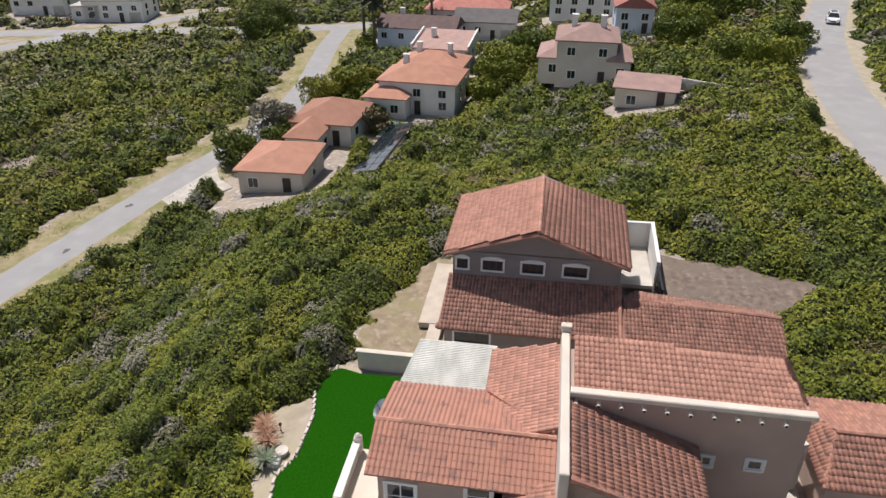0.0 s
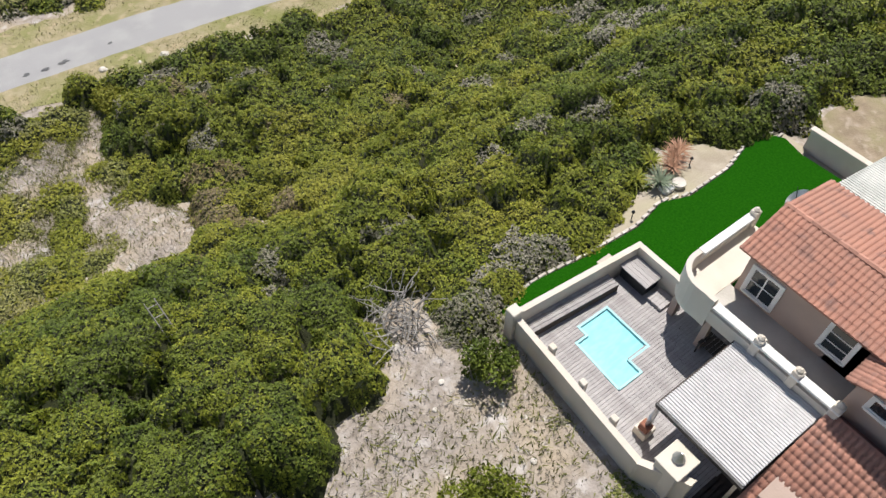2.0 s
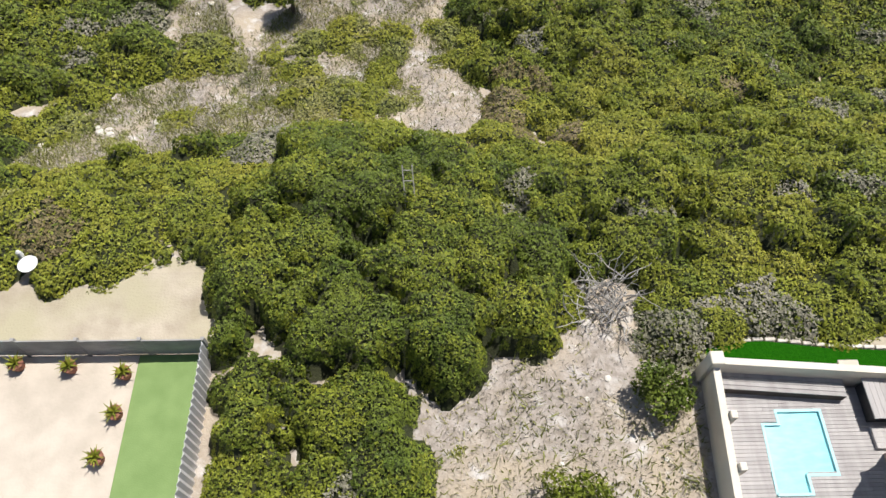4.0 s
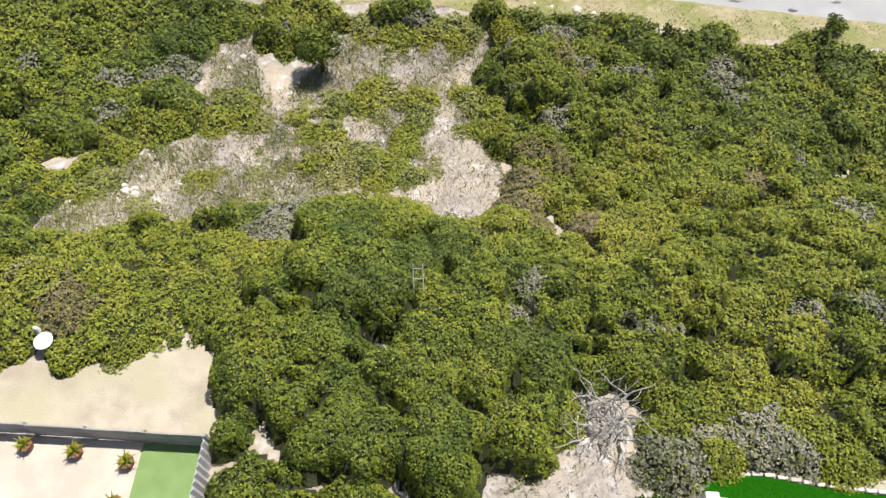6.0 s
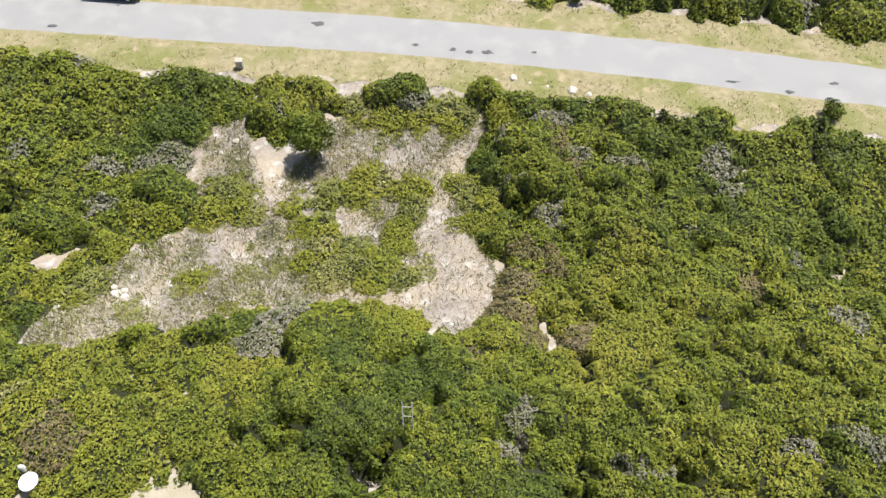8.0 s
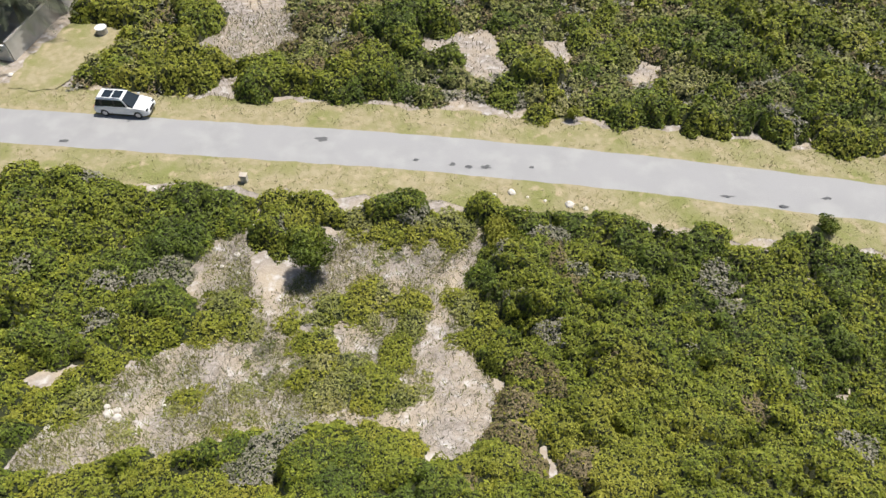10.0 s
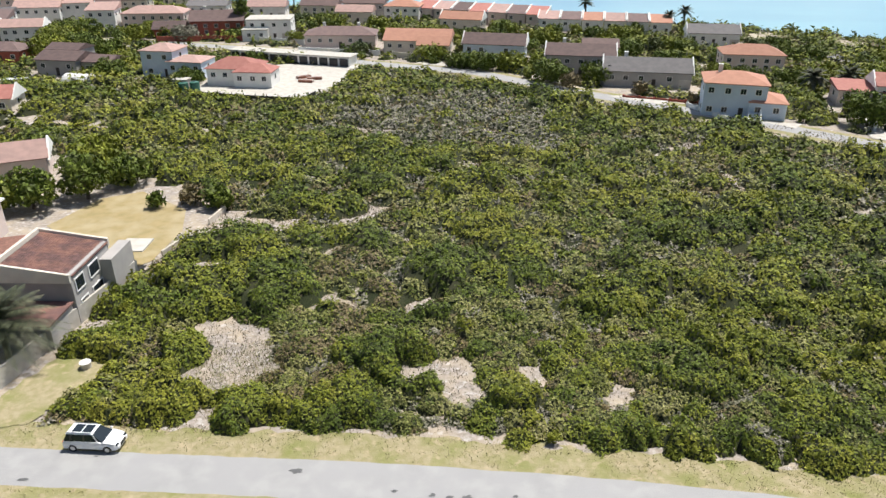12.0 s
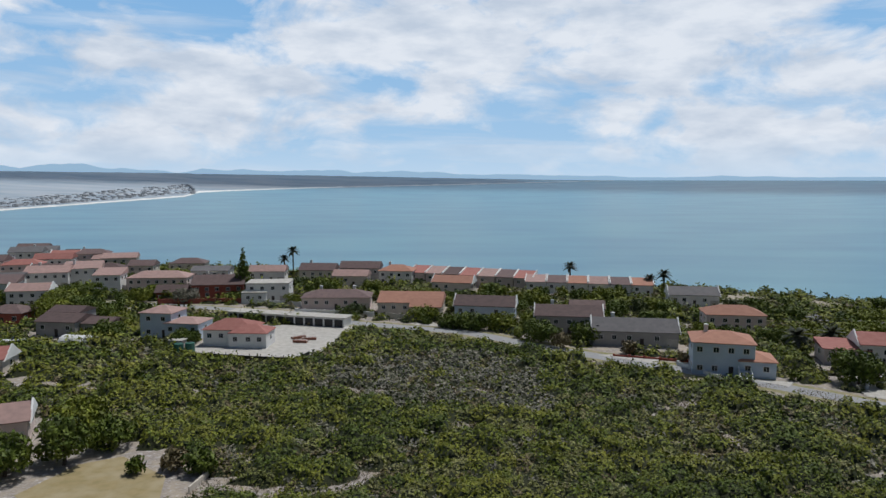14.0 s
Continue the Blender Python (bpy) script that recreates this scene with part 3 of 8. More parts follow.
for k in range(14):
    plot(-132 - (k % 5) * 17 - (k // 5) * 6, 236 + (k // 5) * 44 + (k % 5) * 9, 12 + 3 * (k % 3), 12 + k % 4, 9, 4.6 + 0.7 * (k % 3), ("gable", "mono", "gable", "hip")[k % 4], ("white", "white", "cream2", "pinkwall")[k % 4], ("roof_pink", "roof_brown", "roof_red", "roof_grey", "roof_orange")[k % 5], "white stepped hillside house with a tile roof above the bay", 1.9, k % 2, k % 3 == 0)
# ---- ground, roads, sea, distance ----
def spaced(stops):
    out = []
    for a, b, s in stops:
        out += list(np.arange(a, b, s))
    return np.array(out + [stops[-1][1]])


gx = spaced([(-2600, -400, 200), (-400, -60, 10), (-60, 110, 1.0), (110, 400, 10), (400, 2600, 200)])
gy = spaced([(-2600, -400, 200), (-400, -45, 12), (-45, 70, 1.0), (70, 180, 5), (180, 480, 4), (480, 800, 20)])
X, Y = np.meshgrid(gx, gy)
rough = np.array([[noise.noise(Vector((x * 0.35, y * 0.35, 0))) for x in gx] for y in gy]) * 0.12
for ln, w in ((ROAD, 5), (CROSS_ROAD, 6), (HILL_ROAD, 6), (TOWN_ROAD, 6)):
    rough[near_line(X, Y, ln, w)] = 0
for poly in NO_SCRUB[:3]:
    rough[inside(X, Y, poly)] = 0
grid_mesh("ground", X, Y, ground_z(X, Y) + rough, M["soil"], "sandy hillside soil with dry litter", "ground")


def ribbon(name, line, w, material, lift, label, category, jag=0.0, inner=0.0):
    """A strip along a line, bent with the ground."""
    pts = []
    for (x0, y0), (x1, y1) in zip(line, line[1:]):
        k = max(2, int(math.hypot(x1 - x0, y1 - y0) / 1.0))
        pts += [(x0 + (x1 - x0) * i / k, y0 + (y1 - y0) * i / k) for i in range(k)]
    pts.append(line[-1])
    pts = np.array(pts)
    for _ in range(6):
        pts[1:-1] = (pts[:-2] + 2 * pts[1:-1] + pts[2:]) / 4
    d = np.gradient(pts, axis=0)
    d /= np.hypot(d[:, 0], d[:, 1])[:, None]
    nrm = np.stack([-d[:, 1], d[:, 0]], 1)
    k = 7
    off = np.linspace(-1, 1, k)[None, :] * np.full((len(pts), 1), w / 2)
    if jag:
        for c in (0, -1):
            off[:, c] += np.array([noise.noise(Vector((p[0] * 0.5, p[1] * 0.5, 3 + c))) + 0.6 * noise.noise(Vector((p[0] * 1.7, p[1] * 1.7, 7 + c))) for p in pts]) * jag
    GX = pts[:, 0, None] + nrm[:, 0, None] * off
    GY = pts[:, 1, None] + nrm[:, 1, None] * off
    GZ = ground_z(GX, GY) + lift
    crown = 0.05 * (1 - np.linspace(-1, 1, k) ** 2)[None, :]
    return grid_mesh(name, GX, GY, GZ + crown, material, label, category)


ribbon("verge", ROAD, 10.4, M["verge"], 0.03, "dry yellow grass verge along the road", "verge", jag=0.9)
ribbon("road", ROAD, 4.1, M["asphalt"], 0.07, "worn pale grey tarred road", "road", jag=0.10)
ribbon("verge", CROSS_ROAD, 9, M["verge"], 0.03, "dry grass verge", "verge", jag=0.9)
ribbon("road", CROSS_ROAD, 5.5, M["asphalt"], 0.09, "pale grey tarred crossing road", "road", jag=0.1)
ribbon("verge", HILL_ROAD, 15, M["sand"], 0.03, "sandy dry grass verge of the hill road", "verge", jag=1.2)
ribbon("road", HILL_ROAD, 6, M["asphalt"], 0.08, "cracked grey hill road", "road", jag=0.12)
ribbon("verge", TOWN_ROAD, 9, M["verge"], 0.04, "dry grass verge of the town road", "verge", jag=0.9)
ribbon("road", TOWN_ROAD, 5, M["asphalt"], 0.1, "pale tarred road past the seaside houses", "road", jag=0.1)

# dark repairs in the road
rp = thing("road_repairs", "dark tar patches on the grey road", "road patch", kind="structure")
for x, y, a, b in ((-9.4, 52.8, 0.6, 0.3), (1.3, 50.6, 0.3, 0.2), (2.6, 50.4, 0.35, 0.2), (3.9, 50.4, 0.5, 0.22), (7.5, 50.6, 0.25, 0.12), (-1.6, 50.9, 0.4, 0.12), (-30, 51.4, 0.5, 0.15), (29.5, 48.6, 0.4, 0.15), (26, 47.6, 0.5, 0.12), (62, 43.6, 0.6, 0.4), (52, 44.4, 0.6, 0.3), (22, 48.4, 0.5, 0.1)):
    bm = bmesh.new()
    vs = [bm.verts.new((x + a * math.cos(q) * (0.8 + 0.9 * noise.noise(Vector((x, y, 1.7 * q)))), y + b * math.sin(q) * (0.9 + 0.8 * noise.noise(Vector((x, y, 1.7 * q + 9)))), 0.135 + float(ground_z(x, y)))) for q in np.linspace(0, 6.28, 18)[:-1]]
    bm.faces.new(vs)
    part("tar_patch", bm, M["patch"], rp)

# the bay: a true level sheet near by, bent up to eye height at its far rim
EYE_Z, SEA_Z = 40.0, -60.0


def sea_z(r):
    d = np.where(r < 2500, np.arctan2(EYE_Z - SEA_Z, np.maximum(r, 1)), np.interp(r, (2500, 4760), (math.atan(100 / 2500), radians(0.02))))
    return EYE_Z - r * np.tan(d)


rr = spaced([(60, 600, 60), (600, 2400, 150), (2400, 4760, 80)])
aa = np.radians(np.arange(-180, 180.1, 2))
RR, AA = np.meshgrid(rr, aa)
grid_mesh("water", RR * np.sin(AA), 11 + RR * np.cos(AA), sea_z(RR), M["sea"], "calm turquoise bay water", "sea")

# blue-grey distance haze is mixed into the far land's colour
M["haze_land"] = mat("haze_tinted_land", (0.34, 0.39, 0.44), (0.46, 0.46, 0.46), 0.95, 0.006, 8, stretch=(1, 3, 1), big=(0.27, 0.33, 0.38), big_scale=0.003)
M["far_sand"] = mat("far_beach", (0.85, 0.83, 0.78), (0.75, 0.73, 0.68), 0.9, 0.01, 6)
# the hills glow: daylight and distance haze are set as blue emission
M["haze_hill"] = bpy.data.materials.new("glowing_haze_hills")
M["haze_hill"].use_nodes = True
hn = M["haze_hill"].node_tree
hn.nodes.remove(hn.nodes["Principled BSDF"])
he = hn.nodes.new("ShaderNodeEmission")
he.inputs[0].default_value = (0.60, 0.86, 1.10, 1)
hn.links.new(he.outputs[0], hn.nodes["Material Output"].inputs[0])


def shore_r(d):
    """How far out the water's surface shows d degrees below the eye."""
    d0 = math.degrees(math.atan(100 / 2500))
    return np.where(d > d0, 100 / np.tan(np.radians(np.maximum(d, 0.5))), 2500 + (d0 - d) / (d0 - 0.02) * 2260)


def far_strip(name, stops, material, label, category):
    """A strip of far land between two bearings; stops: bearing, near drop, far drop (degrees below eye), near and far distance."""
    st = np.array(stops)
    b = np.arange(st[0, 0], st[-1, 0] + 0.05, 0.15)
    c = [np.interp(b, st[:, 0], st[:, i]) for i in range(1, 5)]
    c[2] = shore_r(c[0])
    if name == "beach":
        c[3] = shore_r(c[1])
    wob = np.array([noise.noise(Vector((q * 1.3, 0, 5))) for q in b]) * 0.02
    k = 6
    f = np.linspace(0, 1, k)[None, :]
    r = c[2][:, None] * (1 - f) + c[3][:, None] * f
    d = c[0][:, None] * (1 - f) + (c[1] + wob)[:, None] * f
    GX, GY = r * np.sin(np.radians(b))[:, None], 11 + r * np.cos(np.radians(b))[:, None]
    return grid_mesh(name, GX, GY, EYE_Z - r * np.tan(np.radians(d)) + 0.6, material, label, category)


far_strip("backdrop", [(-60, 2.6, -0.75, 2200, 4850), (-33, 2.05, -0.6, 2560, 4850), (-28, 1.72, -0.55, 2900, 4850), (-20.5, 1.18, -0.5, 3450, 4850), (-19.5, 0.85, -0.45, 3800, 4850), (-11, 0.58, -0.35, 4150, 4850), (0, 0.35, -0.15, 4450, 4850), (9, 0.12, 0.0, 4690, 4850), (13, 0.03, 0.02, 4740, 4850)], M["haze_land"], "flat farmland beyond the bay, haze put into its colour", "backdrop")
far_strip("beach", [(-60, 2.75, 2.56, 2150, 2230), (-33, 2.16, 2.02, 2500, 2590), (-28, 1.82, 1.70, 2820, 2930), (-20.5, 1.3, 1.1, 3330, 3500), (-19.5, 0.98, 0.62, 3700, 3900), (-17, 0.86, 0.62, 3820, 3990), (-11, 0.66, 0.52, 4060, 4180), (0, 0.42, 0.33, 4380, 4460), (9, 0.17, 0.11, 4650, 4695), (13, 0.05, 0.025, 4730, 4745)], M["far_sand"], "long white beach round the bay", "beach")
# upright ridge sheet, brightened by its own haze-blue glow
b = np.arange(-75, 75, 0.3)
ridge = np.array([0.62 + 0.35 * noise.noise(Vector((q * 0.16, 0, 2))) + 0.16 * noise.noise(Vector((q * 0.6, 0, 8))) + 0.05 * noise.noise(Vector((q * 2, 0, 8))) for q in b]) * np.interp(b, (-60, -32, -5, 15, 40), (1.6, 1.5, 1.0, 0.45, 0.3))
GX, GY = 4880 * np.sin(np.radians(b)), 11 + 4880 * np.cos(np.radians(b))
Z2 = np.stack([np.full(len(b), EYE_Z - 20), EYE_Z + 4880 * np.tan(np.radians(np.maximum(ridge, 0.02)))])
grid_mesh("mountains", np.stack([GX, GX]), np.stack([GY, GY]), Z2, M["haze_hill"], "pale blue mountains on the far horizon, self-lit with haze colour", "backdrop")

# the seaward sky: blue with broken cloud, on a wide far arc that fades out at its rim
def sky_mat():
    m = bpy.data.materials.new("seaward_sky")
    m.use_nodes = True
    n, l = m.node_tree.nodes, m.node_tree.links
    n.remove(n["Principled BSDF"])
    geo = n.new("ShaderNodeNewGeometry")
    sep = n.new("ShaderNodeSeparateXYZ")
    l.new(geo.outputs["Position"], sep.inputs[0])

    def mapped(scale, turn=0.0):
        mp = n.new("ShaderNodeMapping")
        mp.inputs["Scale"].default_value = scale
        mp.inputs["Rotation"].default_value = (0, radians(turn), 0)
        l.new(geo.outputs["Position"], mp.inputs[0])
        return mp.outputs[0]

    def tex(vec, s, d, rough=0.55, dist=0.0):
        q = n.new("ShaderNodeTexNoise")
        for key, v in (("Scale", s), ("Detail", d), ("Roughness", rough), ("Distortion", dist)):
            q.inputs[key].default_value = v
        l.new(vec, q.inputs["Vector"])
        return q.outputs[0]

    def span(src, a, b, c=0.0, d=1.0):
        q = n.new("ShaderNodeMapRange")
        for i, v in enumerate((a, b, c, d)):
            q.inputs[i + 1].default_value = v
        l.new(src, q.inputs[0])
        return q.outputs[0]

    def op(kind, a, b):
        q = n.new("ShaderNodeMath")
        q.operation = kind
        q.use_clamp = True
        for i, v in enumerate((a, b)):
            if isinstance(v, float):
                q.inputs[i].default_value = v
            else:
                l.new(v, q.inputs[i])
        return q.outputs[0]

    def mix(f, a, b):
        q = n.new("ShaderNodeMix")
        q.data_type = "RGBA"
        l.new(f, q.inputs[0])
        for i, v in ((6, a), (7, b)):
            if isinstance(v, tuple):
                q.inputs[i].default_value = (*v, 1)
            else:
                l.new(v, q.inputs[i])
        return q.outputs[2]

    high = span(sep.outputs[2], 40, 1500)
    blue = mix(high, (0.80, 1.12, 1.42), (0.34, 0.74, 1.26))
    big = tex(mapped((0.00046, 0.00046, 0.0016), -5), 1.0, 3, 0.5)
    billow = tex(mapped((0.001, 0.001, 0.0022), -7), 1.5, 14, 0.6, 0.35)
    streak = tex(mapped((0.0006, 0.0006, 0.006), -7), 1.0, 8, 0.55, 0.3)
    cover = op("ADD", op("MULTIPLY", span(big, 0.36, 0.62), 0.62), op("MULTIPLY", span(billow, 0.34, 0.66), 0.55))
    cover = op("MAXIMUM", span(cover, 0.40, 0.72), op("MULTIPLY", span(streak, 0.50, 0.68), 0.65))
    shade = tex(mapped((0.001, 0.001, 0.003), -7), 2.2, 8, 0.55)
    white = mix(span(shade, 0.35, 0.62), (1.02, 1.12, 1.26), (1.46, 1.48, 1.52))
    col = mix(cover, blue, white)
    col = mix(span(sep.outputs[2], 60, 330, 0.75, 0.0), col, (1.05, 1.26, 1.46))
    e = n.new("ShaderNodeEmission")
    l.new(col, e.inputs[0])
    fade = op("MULTIPLY", span(sep.outputs[2], 1500, 2100, 1.0, 0.0), span(sep.outputs[1], 700, 1500))
    t = n.new("ShaderNodeBsdfTransparent")
    ms = n.new("ShaderNodeMixShader")
    l.new(fade, ms.inputs[0])
    l.new(t.outputs[0], ms.inputs[1])
    l.new(e.outputs[0], ms.inputs[2])
    l.new(ms.outputs[0], n["Material Output"].inputs[0])
    return m


M["seaward_sky"] = sky_mat()
el = np.radians(np.arange(-0.5, 27, 1.5))
AA, EE = np.meshgrid(np.radians(np.arange(-84, 85, 4)), el)
grid_mesh("sky_backdrop", 4920 * np.sin(AA) * np.cos(EE), 4920 * np.cos(AA) * np.cos(EE), EYE_Z + 4920 * np.sin(EE), M["seaward_sky"], "blue sky with broken white cloud over the bay", "sky")

# the far town: many small pale blocks on the flat shore
rt = np.random.default_rng(21)
bl = []
for k in range(620):
    bear = rt.uniform(-36, -19.8)
    near_r = np.interp(bear, (-36, -33, -28, -20.5, -19.8), (2450, 2620, 2980, 3540, 3600))
    f = rt.random() ** 1.4
    d_near, d_far = np.interp(bear, (-36, -33, -28, -20.5), (2.3, 2.02, 1.7, 1.1)), -0.55
    far_r0, far_r1 = float(shore_r(d_near)), 4850
    r = far_r0 + 40 + f * 500
    g = (r - far_r0) / (far_r1 - far_r0)
    z = EYE_Z - r * math.tan(radians(d_near * (1 - g) + d_far * g))
    w, dd, h = rt.uniform(8, 22), rt.uniform(8, 14), rt.uniform(3, 6)
    x, y = r * math.sin(radians(bear)), 11 + r * math.cos(radians(bear))
    c = np.array([(sx * w / 2, sy * dd / 2, sz) for sz in (-3, h) for sx, sy in ((-1, -1), (1, -1), (1, 1), (-1, 1))])
    bl.append(c + (x, y, z))
FAR_FACES = [(0, 1, 5, 4), (1, 2, 6, 5), (2, 3, 7, 6), (3, 0, 4, 7), (4, 5, 6, 7)]
M["far_town"] = mat("far_town", (0.36, 0.37, 0.38), (0.22, 0.24, 0.26), 0.9, 0.02, 4, island=0.35)
# ---- scrub ----
def patchy(x, y, s, seed):
    return np.array([noise.noise(Vector((a * s, c * s, seed))) for a, c in zip(np.ravel(x), np.ravel(y))]).reshape(np.shape(x))


def vnoise(x, y, wave, seed):
    """Smooth value noise, -1 to 1, over a lattice of the given wavelength."""
    tab = np.random.default_rng(1000 + seed).uniform(-1, 1, (256, 256))
    u, v = np.asarray(x) / wave, np.asarray(y) / wave
    i, j = np.floor(u).astype(int), np.floor(v).astype(int)
    a, c = u - i, v - j
    a, c = a * a * (3 - 2 * a), c * c * (3 - 2 * c)
    t = lambda p, q: tab[p & 255, q & 255]
    return (t(i, j) * (1 - a) + t(i + 1, j) * a) * (1 - c) + (t(i, j + 1) * (1 - a) + t(i + 1, j + 1) * a) * c


def clumps(x, y, step, seed):
    """Distance to the nearest point of a shaken lattice, in steps, and that point's two random numbers."""
    rg = np.random.default_rng(2000 + seed)
    jx, jy, va, vb = (rg.random((256, 256)) for _ in range(4))
    u, v = x / step, y / step
    i0, j0 = np.floor(u).astype(int), np.floor(v).astype(int)
    best = np.full(u.shape, 9.0)
    ra, rb_ = np.zeros(u.shape), np.zeros(u.shape)
    for di in (-1, 0, 1):
        for dj in (-1, 0, 1):
            i, j = i0 + di, j0 + dj
            p, q = i & 255, j & 255
            d = np.hypot(i + jx[p, q] - u, j + jy[p, q] - v)
            m = d < best
            best[m], ra[m], rb_[m] = d[m], va[p, q][m], vb[p, q][m]
    return best, ra, rb_


def in_any(xs, ys, polys):
    r = np.zeros(len(xs), dtype=bool)
    for poly in polys:
        r |= inside(xs, ys, poly)
    return r


def scrub_field(x0, x1, y0, y1, step, r_range, rng):
    """Shrub centres on a shaken lattice; returns x, y, radius, dome height, kind, stem height."""
    xs, ys = np.meshgrid(np.arange(x0, x1, step), np.arange(y0, y1, step))
    xs = (xs + rng.uniform(-0.5, 0.5, xs.shape) * step).ravel()
    ys = (ys + rng.uniform(-0.5, 0.5, ys.shape) * step).ravel()
    ok = ys < np.interp(xs, EDGE_X, EDGE_Y) + 10
    ok &= ~in_any(xs, ys, NO_SCRUB) & ~in_any(xs + 0.8 * vnoise(xs, ys, 1.4, 61), ys + 0.8 * vnoise(xs, ys, 1.4, 62), PALE)
    edge = 0.5 * vnoise(xs, ys, 2.2, 60)
    for ln, w in ((ROAD, 5.3), (CROSS_ROAD, 5), (HILL_ROAD, 5.4), (TOWN_ROAD, 7)):
        ok &= ~near_line(xs, ys, ln, w)
    ok &= ~(near_line(xs, ys, ROAD, 6.2) & (edge > 0.05))
    for ln in FOOTPATHS:
        ok &= ~near_line(xs, ys, ln, 0.38)
    for q in PLOTS:
        a, dx, dy = radians(-q[2]), xs - q[0], ys - q[1]
        u, v = dx * math.cos(a) - dy * math.sin(a), dx * math.sin(a) + dy * math.cos(a)
        ok &= ~((np.abs(u) < q[3] / 2 + q[14] + 0.6) & (np.abs(v + 1.5) < q[4] / 2 + q[14] + 2.5))
    town = (ys > np.interp(xs, (-260, -100, -25, 30, 80, 160), (185, 190, 206, 182, 140, 100)))
    ok &= ~(town & (rng.random(len(xs)) < 0.30) & (ys < np.interp(xs, EDGE_X, EDGE_Y) - 30) & (np.abs(xs) < 150))
    mound = in_any(xs, ys, MOUNDS)
    bare = in_any(xs, ys, (BARE_NEAR, BARE_FAR)) & ~mound
    ok &= ~(bare & ((rng.random(len(xs)) < 0.62) | (vnoise(xs, ys, 3.0, 4) < 0.12)))
    sea = ys > 57
    ok &= ~(sea & inside(xs, ys, DRY_MID) & (vnoise(xs, ys, 3.5, 51) < -0.3))
    ok &= ~(sea & (vnoise(xs, ys, 9.0, 52) + 0.6 * vnoise(xs, ys, 3.5, 53) < -0.74))
    xs, ys, bare, mound, sea = xs[ok], ys[ok], bare[ok], mound[ok], sea[ok]
    k = len(xs)
    u, w = rng.random(k), rng.random(k)
    thick, low, hedge = inside(xs, ys, THICKET), inside(xs, ys, THICKET_LOW), inside(xs, ys, HEDGE)
    lush, brown, grey = inside(xs, ys, LUSH_WALL), inside(xs, ys, BROWN_FAR), inside(xs, ys, GREY_BED)
    thick &= ~hedge | (xs > -6.5)
    big = vnoise(xs, ys, 10.0, 12) + 0.7 * vnoise(xs, ys, 4.0, 13)
    r = r_range[0] + (r_range[1] - r_range[0]) * w ** 1.7
    h = 0.12 + 0.40 * r * rng.uniform(0.7, 1.3, k)
    base = np.clip(0.66 + 0.75 * big + np.where(u < 0.06, 0.6, 0.0), 0.15, 2.0)
    v = 0.55 * vnoise(xs, ys, 9.0, 1) + 0.5 * vnoise(xs, ys, 3.2, 2) + (u - 0.5) * 0.5
    # darker stands above the road and on the eastern slope
    upper = (ys > 24) & (ys < 50)
    v = v - np.where(upper & (xs < -11), 0.34, 0) - np.where(upper & (xs > 14), 0.3, 0) - np.where((ys < 24) & (xs > 20), 0.14, 0)
    kind = np.where(v > 0.30, 1, np.where(v < -0.34, 2, 0))
    # inland slope: some withered and grey shrubs
    kind = np.where((w > 0.955) & (v < 0.1), 3, np.where((w > 0.94) & (v > 0.15), 4, kind))
    # seaward field: low grey-brown heath with separate green bushes
    bush = vnoise(xs, ys, 8.0, 71) + 0.9 * vnoise(xs, ys, 3.8, 72) + 0.35 * (u - 0.5) > np.where(lush, -1.5, np.where(brown, 0.95, 0.44))
    heath = np.where(w < 0.45, 3, np.where(w < 0.66, 4, np.where(w < 0.86, 5, 0)))
    heath = np.where(inside(xs, ys, DRY_MID), np.where(w < 0.4, 3, np.where(w < 0.75, 5, 4)), heath)
    heath = np.where(brown, np.where(w < 0.6, 4, 3), heath)
    kind = np.where(sea, np.where(bush, np.where(v > 0.16, 1, np.where(v < -0.3, 2, 0)), heath), kind)
    base = np.where(sea, np.where(bush, 0.6 + 0.75 * np.abs(big) + 0.4 * u, 0.14 + 0.2 * u), base)
    r = r * np.where(sea & bush, 1.15, 1.0)
    v = np.where(sea, v * 1.25 - 0.12, v)
    # the named stands
    base = np.where(thick, 1.5 + 0.35 * big, np.where(low, 0.9 + 0.2 * big, np.where(hedge, 0.55, base)))
    kind = np.where(thick, np.where(u < 0.62, 2, np.where(u < 0.9, 0, 1)), np.where(low, np.where(u < 0.3, 2, 0), kind))
    hb = vnoise(xs, ys, 3.0, 81) + np.clip((19.5 - ys) / 4, -1, 1) * 0.45
    kind = np.where(hedge & ~thick, np.where(hb + u * 0.5 > 1.0, 4, np.where(hb + u > 1.15, 5, np.where(u < 0.3, 0, 1))), kind)
    h = np.where(hedge & ~thick, 0.12 + 0.1 * w, h)
    kind = np.where(grey, np.where(u < 0.65, 3, 0), kind)
    kind = np.where(mound, np.where(u < 0.6, 1, np.where(u < 0.9, 5, 0)), np.where(bare, np.where(u < 0.3, 3, 5), kind))
    r = r * np.where(bare, 0.5, np.where(mound, 0.8, 1.0))
    h = np.where(bare, 0.14, np.where(mound, 0.25 * h + 0.1, h))
    base = np.where(bare, 0.05, np.where(mound, 0.16 + 0.1 * u, base))
    base = np.where(np.isin(kind, (3, 4)) & ~hedge, base * 0.72, base)
    v = np.where(thick, -0.34 + 0.4 * (v + u - 0.5), np.where(low, -0.16 + 0.4 * v, np.where(hedge, 0.34 + 0.3 * v, np.where(mound, 0.5, v))))
    return xs, ys, r, h, kind, base, v, np.where(thick | hedge | low, 0.75, 0.25)


